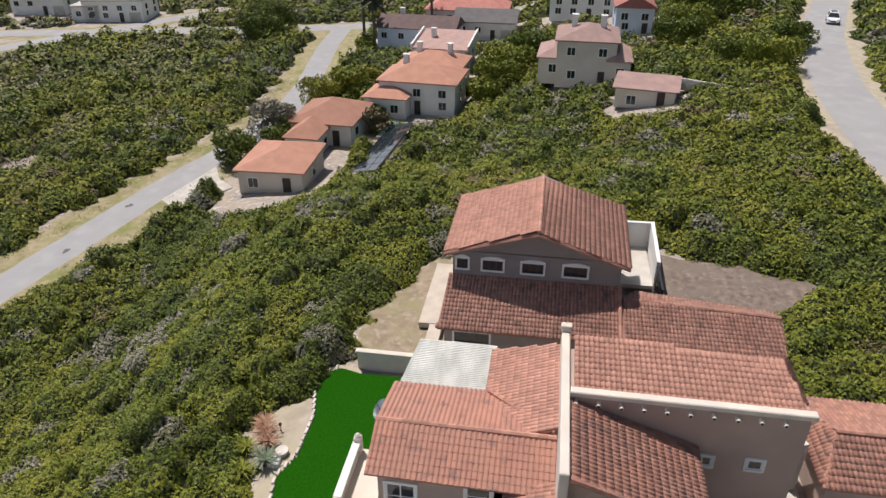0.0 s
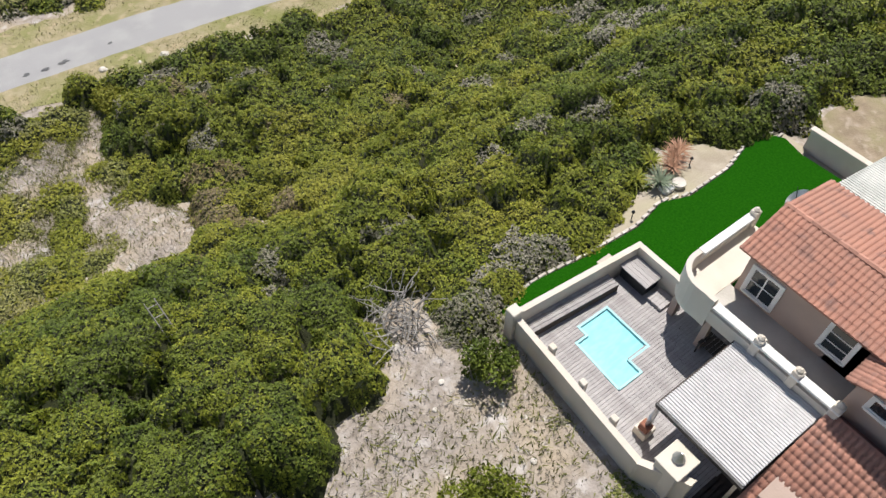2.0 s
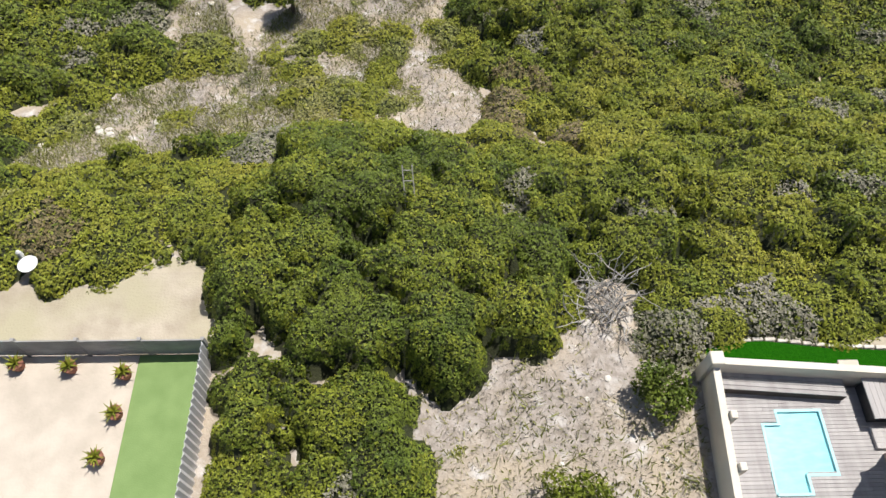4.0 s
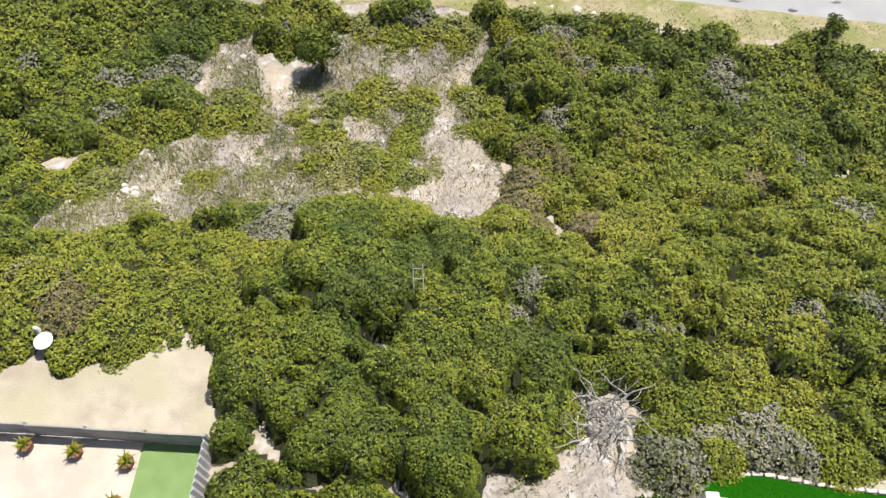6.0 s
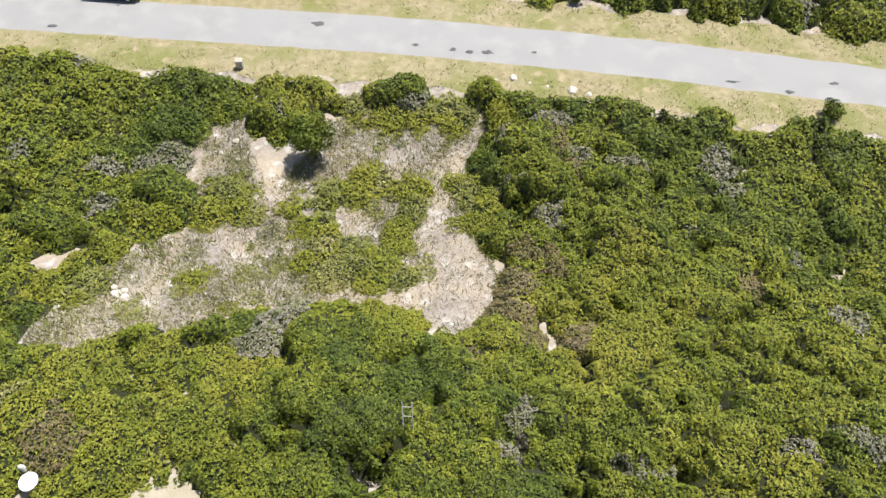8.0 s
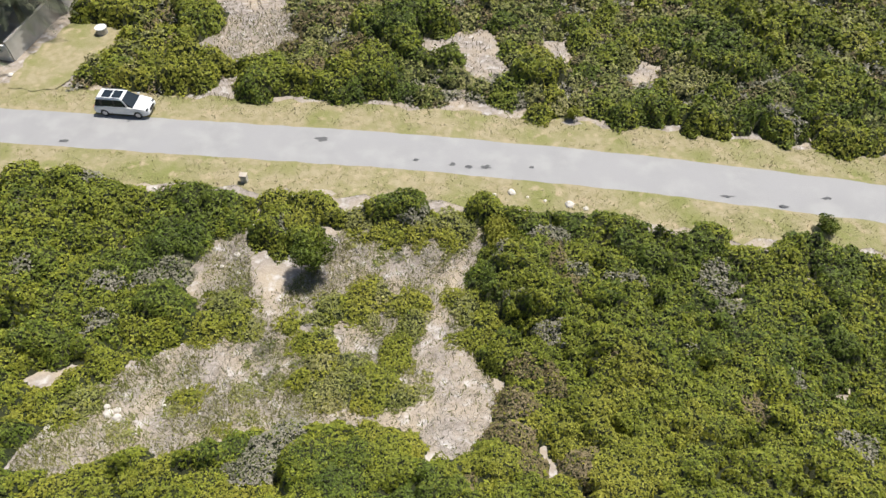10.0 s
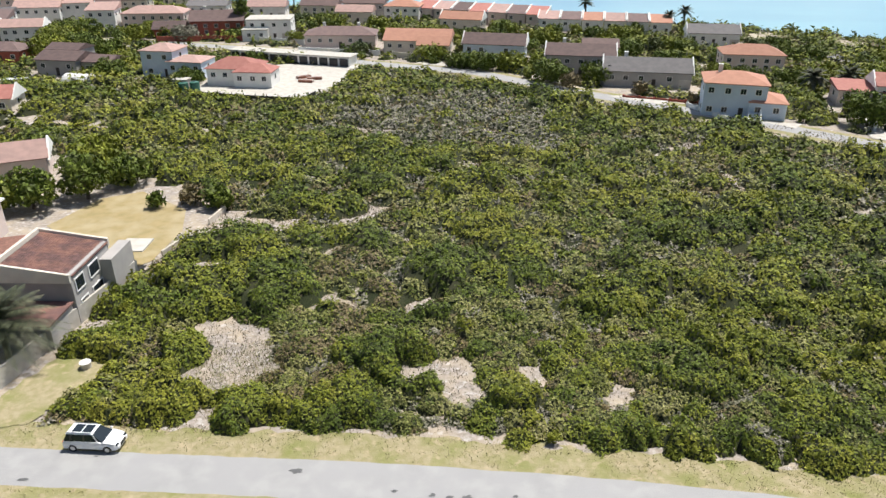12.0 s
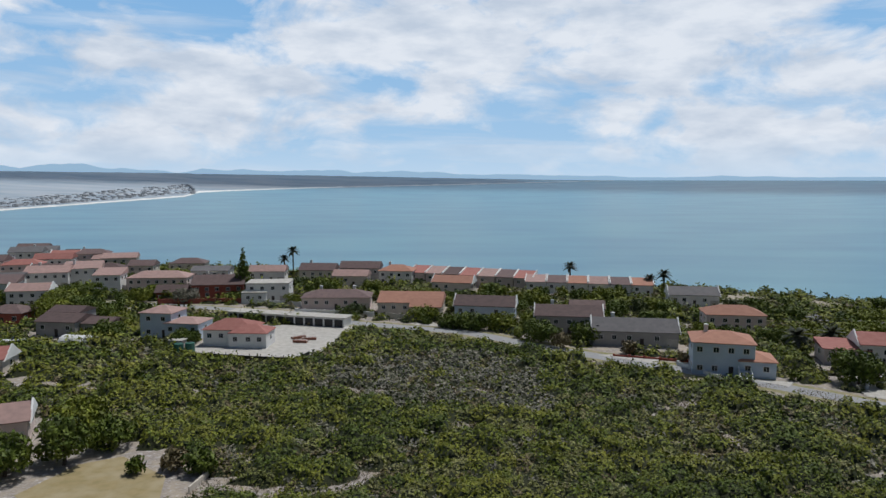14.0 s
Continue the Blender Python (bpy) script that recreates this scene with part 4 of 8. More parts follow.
def leaf_tris(c, nrm, size, rng, long=1.5):
    k = len(c)
    nrm = nrm / np.linalg.norm(nrm, axis=1)[:, None]
    a = np.cross(nrm, rng.normal(size=(k, 3)))
    a /= np.linalg.norm(a, axis=1)[:, None]
    bb = np.cross(nrm, a)
    s = size[:, None] * 0.62
    return np.stack([c - a * s - bb * s * 0.8, c - a * s * 0.6 + bb * s * 0.8, c + a * s * long], 1)


KINDS = [("green_scrub", M["leaf_green"], "dense mid-green coastal scrub"), ("yellow_green_scrub", M["leaf_yellow"], "yellow-green coastal scrub in new leaf"),
         ("dark_scrub", M["leaf_dark"], "dark green glossy coastal scrub, and hollow leaves darkened for shade"), ("grey_scrub", M["leaf_grey"], "grey half-dry scrub"), ("brown_scrub", M["leaf_brown"], "brown withered scrub"),
         ("grassy_scrub", M["grass_green"], "low grassy yellow-green scrub on the bare slope")]
rng = np.random.default_rng(11)


def eye_far(x, y):
    return np.sqrt((x - 2) ** 2 + (y - 7) ** 2 + 29 ** 2)


def scrub(x0, x1, y0, y1, step, cell, clump, r_range, leaf, cover, label):
    """One stretch of scrub: shrubs merged into a lumpy closed canopy, a sheet inside it coloured near-black for shade,
    and leaves all over it.
    """
    X, Y, R, HH, K, B, V, rim = scrub_field(x0, x1, y0, y1, step, r_range, rng)
    gx, gy = np.arange(x0 - 2, x1 + 2, cell), np.arange(y0 - 2, y1 + 2, cell)
    GX, GY = np.meshgrid(gx, gy)
    bend = 0.42 * min(clump, 1.0)
    WX = GX + bend * vnoise(GX, GY, 1.3 * clump, 21) + 0.5 * bend * vnoise(GX, GY, 0.6 * clump, 22)
    WY = GY + bend * vnoise(GX, GY, 1.3 * clump, 23) + 0.5 * bend * vnoise(GX, GY, 0.6 * clump, 24)
    H, ID = np.zeros(GX.shape), np.full(GX.shape, -1)
    for n, (x, y, r, h, bs) in enumerate(zip(X, Y, R, HH, B)):
        e = r + 1.5 * bend
        i0, i1 = max(0, int((x - e - gx[0]) / cell)), min(len(gx), int((x + e - gx[0]) / cell) + 2)
        j0, j1 = max(0, int((y - e - gy[0]) / cell)), min(len(gy), int((y + e - gy[0]) / cell) + 2)
        q = np.maximum(1 - ((WX[j0:j1, i0:i1] - x) ** 2 + (WY[j0:j1, i0:i1] - y) ** 2) / (r * r), 0)
        val = bs * np.minimum(1.9 * q, 1) + h * np.sqrt(q)
        w = H[j0:j1, i0:i1]
        m = val > w
        w[m] = val[m]
        ID[j0:j1, i0:i1][m] = n
    full = H > 0.05
    # open rims taper down towards the bare ground
    near_in = full.astype(float)
    m = max(1, int(1.1 / cell))
    for axis in (0, 1):
        run = np.cumsum(np.concatenate([np.zeros_like(np.take(near_in, [0], axis)), near_in], axis), axis)
        n = near_in.shape[axis]
        a, c = np.clip(np.arange(n) - m, 0, n), np.clip(np.arange(n) + m + 1, 0, n)
        near_in = (np.take(run, c, axis) - np.take(run, a, axis)) / (2 * m + 1)
    H = H * np.maximum(np.clip((near_in - 0.35) / 0.6, 0.0, 1), np.where(full, rim[ID], 0))
    d, ra, rb_ = clumps(GX + 0.4 * clump * vnoise(GX, GY, 0.9 * clump, 25), GY + 0.4 * clump * vnoise(GX, GY, 0.9 * clump, 26), clump, 7)
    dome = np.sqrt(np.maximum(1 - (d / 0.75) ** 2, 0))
    rough_ = 0.45 + 0.75 * np.clip(0.5 + 0.9 * vnoise(GX, GY, 4.5 * clump, 27), 0, 1)
    amp = clump * np.clip(H / 0.9, 0.08, 1) * 0.5 * rough_
    lump = amp * (0.75 * dome * (0.2 + 0.9 * ra) - 0.3 + 0.55 * vnoise(GX, GY, 1.7 * clump, 28) + 0.40 * vnoise(GX, GY, 0.62 * clump, 29) + 0.25 * vnoise(GX, GY, 0.33 * clump, 30))
    T = np.where(full, np.maximum(H + lump, 0.04), 0)
    Z = ground_z(GX, GY)
    # inner sheet whose dark colour stands for shade in the leaf gaps
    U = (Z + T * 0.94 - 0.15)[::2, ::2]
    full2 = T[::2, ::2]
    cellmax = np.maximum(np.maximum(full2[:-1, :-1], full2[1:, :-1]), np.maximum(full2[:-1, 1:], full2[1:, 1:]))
    grid_mesh("scrub_understorey", GX[::2, ::2], GY[::2, ::2], U, M["shade_understorey"], label, "scrub", "stuff", keep=cellmax > 0.12)
    sy, sx = np.gradient(T, cell)
    sx, sy = np.clip(sx, -2.5, 2.5), np.clip(sy, -2.5, 2.5)
    s = leaf * eye_far(GX, GY)
    # fewer leaves between clumps, so the shade-coloured sheet shows there
    mean = cell * cell * cover / (s * s) * np.sqrt(1 + sx * sx + sy * sy) * (0.55 + 0.55 * dome)
    mean *= full & ~near_line(GX, GY, ROAD, 3.0)
    cnt = rng.poisson(mean)
    jj, ii = np.nonzero(cnt)
    jj, ii = np.repeat(jj, cnt[jj, ii]), np.repeat(ii, cnt[jj, ii])
    k = len(ii)
    ax, ay = rng.uniform(-0.5, 0.5, k) * cell, rng.uniform(-0.5, 0.5, k) * cell
    px, py = gx[ii] + ax, gy[jj] + ay
    up = T[jj, ii] + sx[jj, ii] * ax + sy[jj, ii] * ay
    sz = s[jj, ii]
    up = up + sz * rng.normal(0, 0.45, k) + np.where(rng.random(k) < 0.16, sz * rng.uniform(0.4, 1.6, k), 0) * np.minimum(1, H[jj, ii])
    c = np.stack([px, py, ground_z(px, py) + np.maximum(up, 0.03)], 1)
    nrm = np.stack([-sx[jj, ii] * 0.7, -sy[jj, ii] * 0.7, np.ones(k)], 1) + rng.normal(0, 0.5, (k, 3))
    nrm[:, 2] = np.abs(nrm[:, 2]) + 0.05
    kd = K[ID[jj, ii]]
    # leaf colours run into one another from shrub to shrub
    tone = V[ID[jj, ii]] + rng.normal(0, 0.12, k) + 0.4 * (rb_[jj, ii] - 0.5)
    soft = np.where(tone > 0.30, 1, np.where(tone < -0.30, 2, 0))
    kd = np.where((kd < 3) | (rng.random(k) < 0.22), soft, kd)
    # hollows of grey and brown shrubs: green leaves go dark, painting shade in
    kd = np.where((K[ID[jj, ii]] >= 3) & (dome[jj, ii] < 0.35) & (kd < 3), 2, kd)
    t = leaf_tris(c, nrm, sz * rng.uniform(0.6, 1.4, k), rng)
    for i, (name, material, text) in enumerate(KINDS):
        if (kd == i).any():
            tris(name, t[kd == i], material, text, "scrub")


scrub(-60, 110, -48, 78, 1.0, 0.22, 0.8, (0.5, 1.7), 0.0028, 1.68, "near-black sheet inside the hillside scrub, shade in its colour")
scrub(-250, 260, 78, 330, 1.7, 0.6, 1.3, (0.8, 2.4), 0.0030, 1.6, "near-black sheet inside the seaward scrub, shade in its colour")
scrub(110, 240, -90, 78, 1.7, 0.6, 1.3, (0.8, 2.4), 0.0032, 1.6, "near-black sheet inside the inland scrub, shade in its colour")


# dry grass, tufts and litter on the bare ground and the verges
def blades(name, x, y, h, w, material, label, category, lean=0.5, lift=0.0):
    k = len(x)
    q = rng.random(k) * 6.2832
    b = np.stack([x, y, ground_z(x, y) + lift], 1)
    s = np.stack([np.cos(q), np.sin(q), np.zeros(k)], 1) * (w * rng.uniform(0.6, 1.4, k))[:, None]
    t = b + np.stack([rng.normal(0, lean, k) * h, rng.normal(0, lean, k) * h, h * rng.uniform(0.5, 1.2, k)], 1)
    tris(name, np.stack([b - s, b + s, t], 1), material, label, category)


def strew(poly, n, clump, scale):
    xs, ys = [p[0] for p in poly], [p[1] for p in poly]
    x, y = rng.uniform(min(xs), max(xs), n), rng.uniform(min(ys), max(ys), n)
    ok = inside(x, y, poly)
    x, y = x[ok], y[ok]
    ok = patchy(x, y, scale, 31) + 0.5 * patchy(x, y, scale * 3.5, 32) > rng.uniform(-0.6, 0.7, len(x)) - clump
    return x[ok], y[ok]


for poly, n, green in ((BARE_NEAR, 20000, 12000), (BARE_FAR, 110000, 130000), (DRY_MID, 60000, 50000)):
    x, y = strew(poly, n, 0.15, 0.5)
    blades("dry_grass", x, y, rng.uniform(0.08, 0.3, len(x)), np.full(len(x), 0.017), M["grass_dry"], "bleached dry grass on the bare sand", "dry grass", 0.6)
    x, y = strew(poly, green, 0.0, 0.22)
    ok = ~in_any(x, y, PALE) | (rng.random(len(x)) < 0.15)
    x, y = x[ok], y[ok]
    blades("grass_tufts", x, y, rng.uniform(0.12, 0.42, len(x)), np.full(len(x), 0.03), M["grass_green"], "low yellow-green grass tufts", "grass", 0.6)
for ln, n in ((ROAD, 60000),):
    t = rng.uniform(-60, 110, n)
    lx, ly = np.array([p[0] for p in ROAD]), np.array([p[1] for p in ROAD])
    off = rng.uniform(2.2, 5.4, n) * np.where(rng.random(n) < 0.5, 1, -1)
    yy = np.interp(t, lx, ly) + off
    ok = patchy(t[:], yy, 0.6, 41) > rng.uniform(-0.5, 0.5, n)
    blades("verge_grass", t[ok], yy[ok], rng.uniform(0.05, 0.2, ok.sum()), np.full(ok.sum(), 0.035), M["grass_verge"], "dry yellow verge grass", "grass", 0.7, 0.04)


xs_, ys_ = rng.uniform(-45, 120, 220000), rng.uniform(57, 200, 220000)
ok_ = (vnoise(xs_, ys_, 9.0, 52) + 0.6 * vnoise(xs_, ys_, 3.5, 53) < -0.2) & (ys_ < np.interp(xs_, (-60, -25, 30, 80, 120), (165, 200, 178, 138, 105)))
for poly in NO_SCRUB:
    ok_ &= ~inside(xs_, ys_, poly)
xs_, ys_ = xs_[ok_], ys_[ok_]
blades("dry_grass", xs_, ys_, rng.uniform(0.2, 0.6, len(xs_)), 0.0006 * eye_far(xs_, ys_), M["grass_tan"], "tall brown dry grass between the shrubs", "dry grass", 0.4)

# ---- the near houses ----
def world_of(ob):
    return (world_of(ob.parent) if ob.parent else Matrix()) @ ob.matrix_parent_inverse @ ob.matrix_basis


def wpart(name, bm, material, parent, label=""):
    """A part given in world places."""
    bm.transform(world_of(parent).inverted())
    return part(name, bm, material, parent, label)


def pieces(name, verts, faces, material, parent, label=""):
    """Many alike small pieces joined in one mesh; verts: n x k x 3 in world places."""
    n, k = verts.shape[:2]
    inv = np.array(world_of(parent).inverted())
    co = verts.reshape(-1, 3) @ inv[:3, :3].T + inv[:3, 3]
    f = np.asarray(faces)
    fl = (f[None] + (np.arange(n) * k)[:, None, None]).reshape(-1, f.shape[1])
    me = bpy.data.meshes.new(name)
    me.vertices.add(len(co))
    me.vertices.foreach_set("co", co.astype(np.float32).ravel())
    me.loops.add(fl.size)
    me.loops.foreach_set("vertex_index", fl.astype(np.int32).ravel())
    me.polygons.add(len(fl))
    me.polygons.foreach_set("loop_start", np.arange(0, fl.size, f.shape[1], dtype=np.int32))
    me.update(calc_edges=True)
    me.materials.append(material)
    ob = new(name, me)
    ob.parent = parent
    return tagged(ob, label, "", "", "stuff")


ft = thing("far_town_blocks", "pale low town on the far shore of the bay", "town", -1300, 2700, -40, kind="stuff")
pieces("blocks", np.array(bl), FAR_FACES, M["far_town"], ft)

TILE_P = [(0.0, 0.0), (0.05, 0.0), (0.08, 0.034), (0.13, 0.046), (0.18, 0.034), (0.21, 0.0)]
TILE_F = [(i, i + 1, 7 + i, 6 + i) for i in range(5)] + [(i + 1, i, 12 + i, 13 + i) for i in range(5)]
TILE_FACES = TILE_F


def tile_mesh():
    me = bpy.data.meshes.new("tile")
    v = [(a, 0.0, h + 0.036) for a, h in TILE_P] + [(a, 0.37, h + 0.012) for a, h in TILE_P] + [(a, 0.0, -0.01) for a, h in TILE_P]
    me.from_pydata(v, [], TILE_FACES)
    return me


def tiled_roof(house, ring, thick=0.14, material=None, single=False, label="", name="roof", caps=()):
    """A sloping roof plane. ring: corners in world places, the first two along the eave. Tiles lie on it in rows."""
    material = material or M["tile"]
    ring = [Vector(p) for p in ring]
    roof = wpart(name, slab(bmesh.new(), [tuple(p) for p in ring], thick), material, house, label)
    u = (ring[1] - ring[0]).normalized()
    nrm = u.cross(ring[-1] - ring[0]).normalized()
    if nrm.z < 0:
        nrm = -nrm
    v = nrm.cross(u).normalized()
    if v.z < 0:
        v = -v
    o = ring[0]
    poly = [((p - o).dot(u), (p - o).dot(v)) for p in ring]
    us, vs = [p[0] for p in poly], [p[1] for p in poly]
    cu, cv = np.meshgrid(np.arange(min(us), max(us) - 0.05, 0.21), np.arange(min(vs) - 0.06, max(vs) - 0.12, 0.32))
    ok = inside(cu + 0.105, np.maximum(cv + 0.2, min(vs) + 0.05), poly)
    cu, cv = cu[ok], cv[ok]
    if single:
        me = tile_mesh()
        me.materials.append(material)
        inv = world_of(roof).inverted()
        rot = Matrix((u, v, nrm)).transposed().to_4x4()
        for a, c in zip(cu, cv):
            ob = new("tile", me)
            ob.parent = roof
            ob.matrix_basis = inv @ Matrix.Translation(o + u * float(a) + v * float(c) + nrm * random.uniform(0.004, 0.012)) @ rot
    else:
        local = np.array([(a, 0.0, h + 0.036) for a, h in TILE_P] + [(a, 0.37, h + 0.012) for a, h in TILE_P] + [(a, 0.0, -0.01) for a, h in TILE_P])
        ax = np.array([u, v, nrm])
        base = np.array(o)[None] + cu[:, None] * np.array(u) + cv[:, None] * np.array(v) + np.array(nrm) * (0.004 + 0.008 * np.random.rand(len(cu)))[:, None]
        pieces("tiles", base[:, None, :] + (local @ ax)[None], TILE_FACES, material, roof)
    return roof


def ridge_caps(house, a, b, material, name="ridge_caps"):
    """A row of half-round ridge tiles from a to b."""
    a, b = Vector(a), Vector(b)
    k = max(1, int((b - a).length / 0.36))
    bm = bmesh.new()
    for i in range(k):
        p, q = a.lerp(b, i / k), a.lerp(b, (i + 1.1) / k)
        tube(bm, [p + Vector((0, 0, 0.0)), q + Vector((0, 0, 0.02))], [0.115, 0.125], 7)
    return wpart(name, bm, material, house)


def window(parent, axis, at, c0, c1, z0, z1, out, bars=(1, 1), frame_mat=None, surround=0.12, arch=False):
    """A window on a wall plane x=at or y=at; out: +1 or -1, the way it faces. Parts: surround, frame, pane."""
    def b(p0, p1, a0, a1, h0, h1, bm=None):
        bm = bm or bmesh.new()
        lo, hi = sorted((at + out * p0, at + out * p1))
        return box(bm, lo, hi, a0, a1, h0, h1) if axis == "x" else box(bm, a0, a1, lo, hi, h0, h1)

    w = wpart("window", b(-0.05, 0.012, c0, c1, z0, z1), M["darkmetal"], parent)
    s = surround
    bm = b(-0.04, 0.07, c0 - s, c0, z0 - s, z1 + s)
    b(-0.04, 0.07, c1, c1 + s, z0 - s, z1 + s, bm)
    b(-0.04, 0.066, c0, c1, z1, z1 + s, bm)
    b(-0.04, 0.10, c0 - s * 0.4, c1 + s * 0.4, z0 - s, z0, bm)
    if arch:
        mid, rise, k = (c0 + c1) / 2, 0.16, 8
        for i in range(k):
            f0, f1 = i / k, (i + 1) / k
            h = rise * (1 - (2 * (f0 + f1) / 2 - 1) ** 2)
            b(-0.04, 0.074, c0 - s + (c1 - c0 + 2 * s) * f0, c0 - s + (c1 - c0 + 2 * s) * f1, z1 + s - 0.02, z1 + s + h, bm)
    wpart("surround", bm, M["whitepaint"], w, "white plaster window surround")
    wpart("pane", b(0.014, 0.022, c0 + 0.03, c1 - 0.03, z0 + 0.03, z1 - 0.03), M["glass"], w, "dark glass pane")
    bm = b(0.02, 0.05, c0, c0 + 0.05, z0, z1)
    b(0.02, 0.05, c1 - 0.05, c1, z0, z1, bm)
    b(0.02, 0.048, c0 + 0.05, c1 - 0.05, z0, z0 + 0.05, bm)
    b(0.02, 0.048, c0 + 0.05, c1 - 0.05, z1 - 0.05, z1, bm)
    for i in range(bars[0]):
        c = c0 + (c1 - c0) * (i + 1) / (bars[0] + 1)
        b(0.02, 0.044, c - 0.025, c + 0.025, z0 + 0.05, z1 - 0.05, bm)
    for i in range(bars[1]):
        h = z0 + (z1 - z0) * (i + 1) / (bars[1] + 1)
        b(0.022, 0.042, c0 + 0.05, c1 - 0.05, h - 0.02, h + 0.02, bm)
    wpart("frame", bm, frame_mat or M["whitepaint"], w)
    return w


def wall_run(pts, z0, z1, thick, bm=None):
    """A free-standing wall along points, mitred."""
    bm = bm or bmesh.new()
    L, R = [], []
    for i, p in enumerate(pts):
        a = Vector(pts[max(i - 1, 0)])
        c = Vector(pts[min(i + 1, len(pts) - 1)])
        p = Vector(p)
        d0 = (p - a).normalized() if i else (c - p).normalized()
        d1 = (c - p).normalized() if i < len(pts) - 1 else d0
        n0, n1 = Vector((-d0.y, d0.x)), Vector((-d1.y, d1.x))
        m = (n0 + n1).normalized()
        m *= thick / 2 / max(0.4, m.dot(n0))
        L.append(p + m)
        R.append(p - m)
    ring = L + R[::-1]
    for k in range(len(pts) - 1):
        q = [L[k], L[k + 1], R[k + 1], R[k]]
        solid(bm, [(v.x, v.y, z0) for v in q], [(v.x, v.y, z1) for v in q])
    return bm


R_SLOPE = [(17.69, -6.9, 12.68), (21.88, -6.9, 12.68), (21.88, -1.75, 14.45), (17.69, -1.75, 14.45)]


def near_villa():
    h = thing("villa", "tan plastered double-storey villa with terracotta tile roofs and cream parapets", "house", 21.5, -2.5, 7.6)
    P, C = M["plaster"], M["cream"]
    # main wing: walls shaped to the roof
    bm = solid(bmesh.new(), [(19.0, 0.2, 7.3), (23.7, 0.2, 7.3), (23.7, 5.55, 7.3), (19.0, 5.55, 7.3)], [(19.0, 0.2, 12.4), (23.7, 0.2, 12.4), (23.7, 5.55, 12.4), (19.0, 5.55, 12.4)])
    solid(bm, [(19.0, 5.5, 12.3), (23.7, 5.5, 12.3), (23.7, 5.55, 12.3), (19.0, 5.55, 12.3)], [(20.7, 5.5, 13.1), (20.8, 5.5, 13.1), (20.8, 5.55, 13.1), (20.7, 5.55, 13.1)])
    wpart("wall", bm, P, h, "tan plastered wall")
    wpart("wall", boxed(19.0, 26.6, -1.55, 1.65, 7.3, 12.4), P, h)
    tiled_roof(h, [(18.62, -1.4, 12.42), (18.62, 5.95, 12.5), (20.72, 5.95, 13.32), (20.72, -1.4, 13.32)], single=True, label="terracotta tile roof slope over the balcony")
    tiled_roof(h, [(24.0, 5.95, 12.5), (24.0, 1.6, 12.5), (22.2, -1.35, 12.95), (20.72, -1.35, 13.32), (20.72, 5.95, 13.32)], single=True, label="sunlit terracotta tile roof slope")
    ridge_caps(h, (20.72, 5.95, 13.36), (20.72, -1.3, 13.36), M["tile_b"])
    tiled_roof(h, [(27.2, 1.72, 12.45), (20.9, 1.72, 12.45), (20.9, -1.4, 13.75), (26.4, -1.4, 13.75)], material=M["tile_b"], label="terracotta tile roof slope of the cross wing")
    ridge_caps(h, (24.0, 1.65, 12.62), (20.9, -1.25, 13.5), M["tile_b"], "valley_caps")
    # cream parapets with caps
    wpart("parapet", boxed(17.55, 26.2, -1.72, -1.36, 12.0, 14.8, 0.04), C, h, "cream plastered parapet wall")
    wpart("parapet", boxed(21.82, 22.2, -11.05, -1.74, 14.6, 14.86, 0.04), C, h, "cream parapet cap")
    wpart("parapet", boxed(25.9, 26.25, -1.8, -1.3, 14.78, 15.1, 0.04), C, h)
    # tall grey wall with drain spouts
    wpart("wall", boxed(21.9, 25.0, -10.85, -1.73, 7.2, 14.59), P, h, "tall plain plastered wall")
    for i in range(10):
        y = -1.98 - i * 0.88
        bm = tube(bmesh.new(), [(21.92, y, 14.42), (21.66, y, 14.38)], [0.09, 0.09], 8)
        sp = wpart("drain_spout", bm, C, h)
        # the spout is solid; a dark disc paints the shade of its hole
        wpart("bore", tube(bmesh.new(), [(21.665, y, 14.38), (21.652, y, 14.38)], [0.065, 0.065], 8), M["darkmetal"], sp, "dark disc for the shade inside the pipe mouth")
    tiled_roof(h, [(22.21, -1.9, 14.66), (22.21, -10.85, 14.66), (25.0, -10.4, 15.05), (25.4, -1.9, 15.05)], material=M["tile_b"], label="terracotta roof slope behind the parapet")
    tiled_roof(h, [(26.2, -10.9, 14.5), (22.3, -10.9, 14.6), (25.0, -10.4, 15.05)], material=M["tile_b"], label="small hip end of the terracotta roof")
    window(h, "x", 21.9, -9.55, -8.98, 11.82, 12.28, -1, (0, 0))
    window(h, "x", 21.9, -7.6, -7.2, 11.75, 12.2, -1, (0, 0))
    # south wing under the big side slope
    bm = solid(bmesh.new(), [(18.1, -6.6, 7.3), (21.89, -6.6, 7.3), (21.89, -1.73, 7.3), (18.1, -1.73, 7.3)], [(18.1, -6.6, 12.6), (21.89, -6.6, 12.6), (21.89, -1.73, 14.28), (18.1, -1.73, 14.28)])
    wpart("wall", bm, P, h)
    tiled_roof(h, R_SLOPE, label="terracotta slope falling along the tall wall")
    ridge_caps(h, R_SLOPE[0], R_SLOPE[3], M["tile"], "verge_caps")
    window(h, "x", 18.1, -3.45, -3.0, 11.75, 12.3, -1, (0, 1))
    window(h, "x", 18.1, -5.1, -4.5, 11.55, 12.05, -1, (0, 0))
    # small gabled bay
    wpart("wall", boxed(17.75, 19.4, -2.6, 0.19, 9.3, 12.1), P, h)
    tiled_roof(h, [(19.2, 0.5, 12.08), (17.4, 0.5, 12.08), (17.4, -1.43, 12.85), (18.9, -1.43, 12.85)], label="tile slope of the small bay")
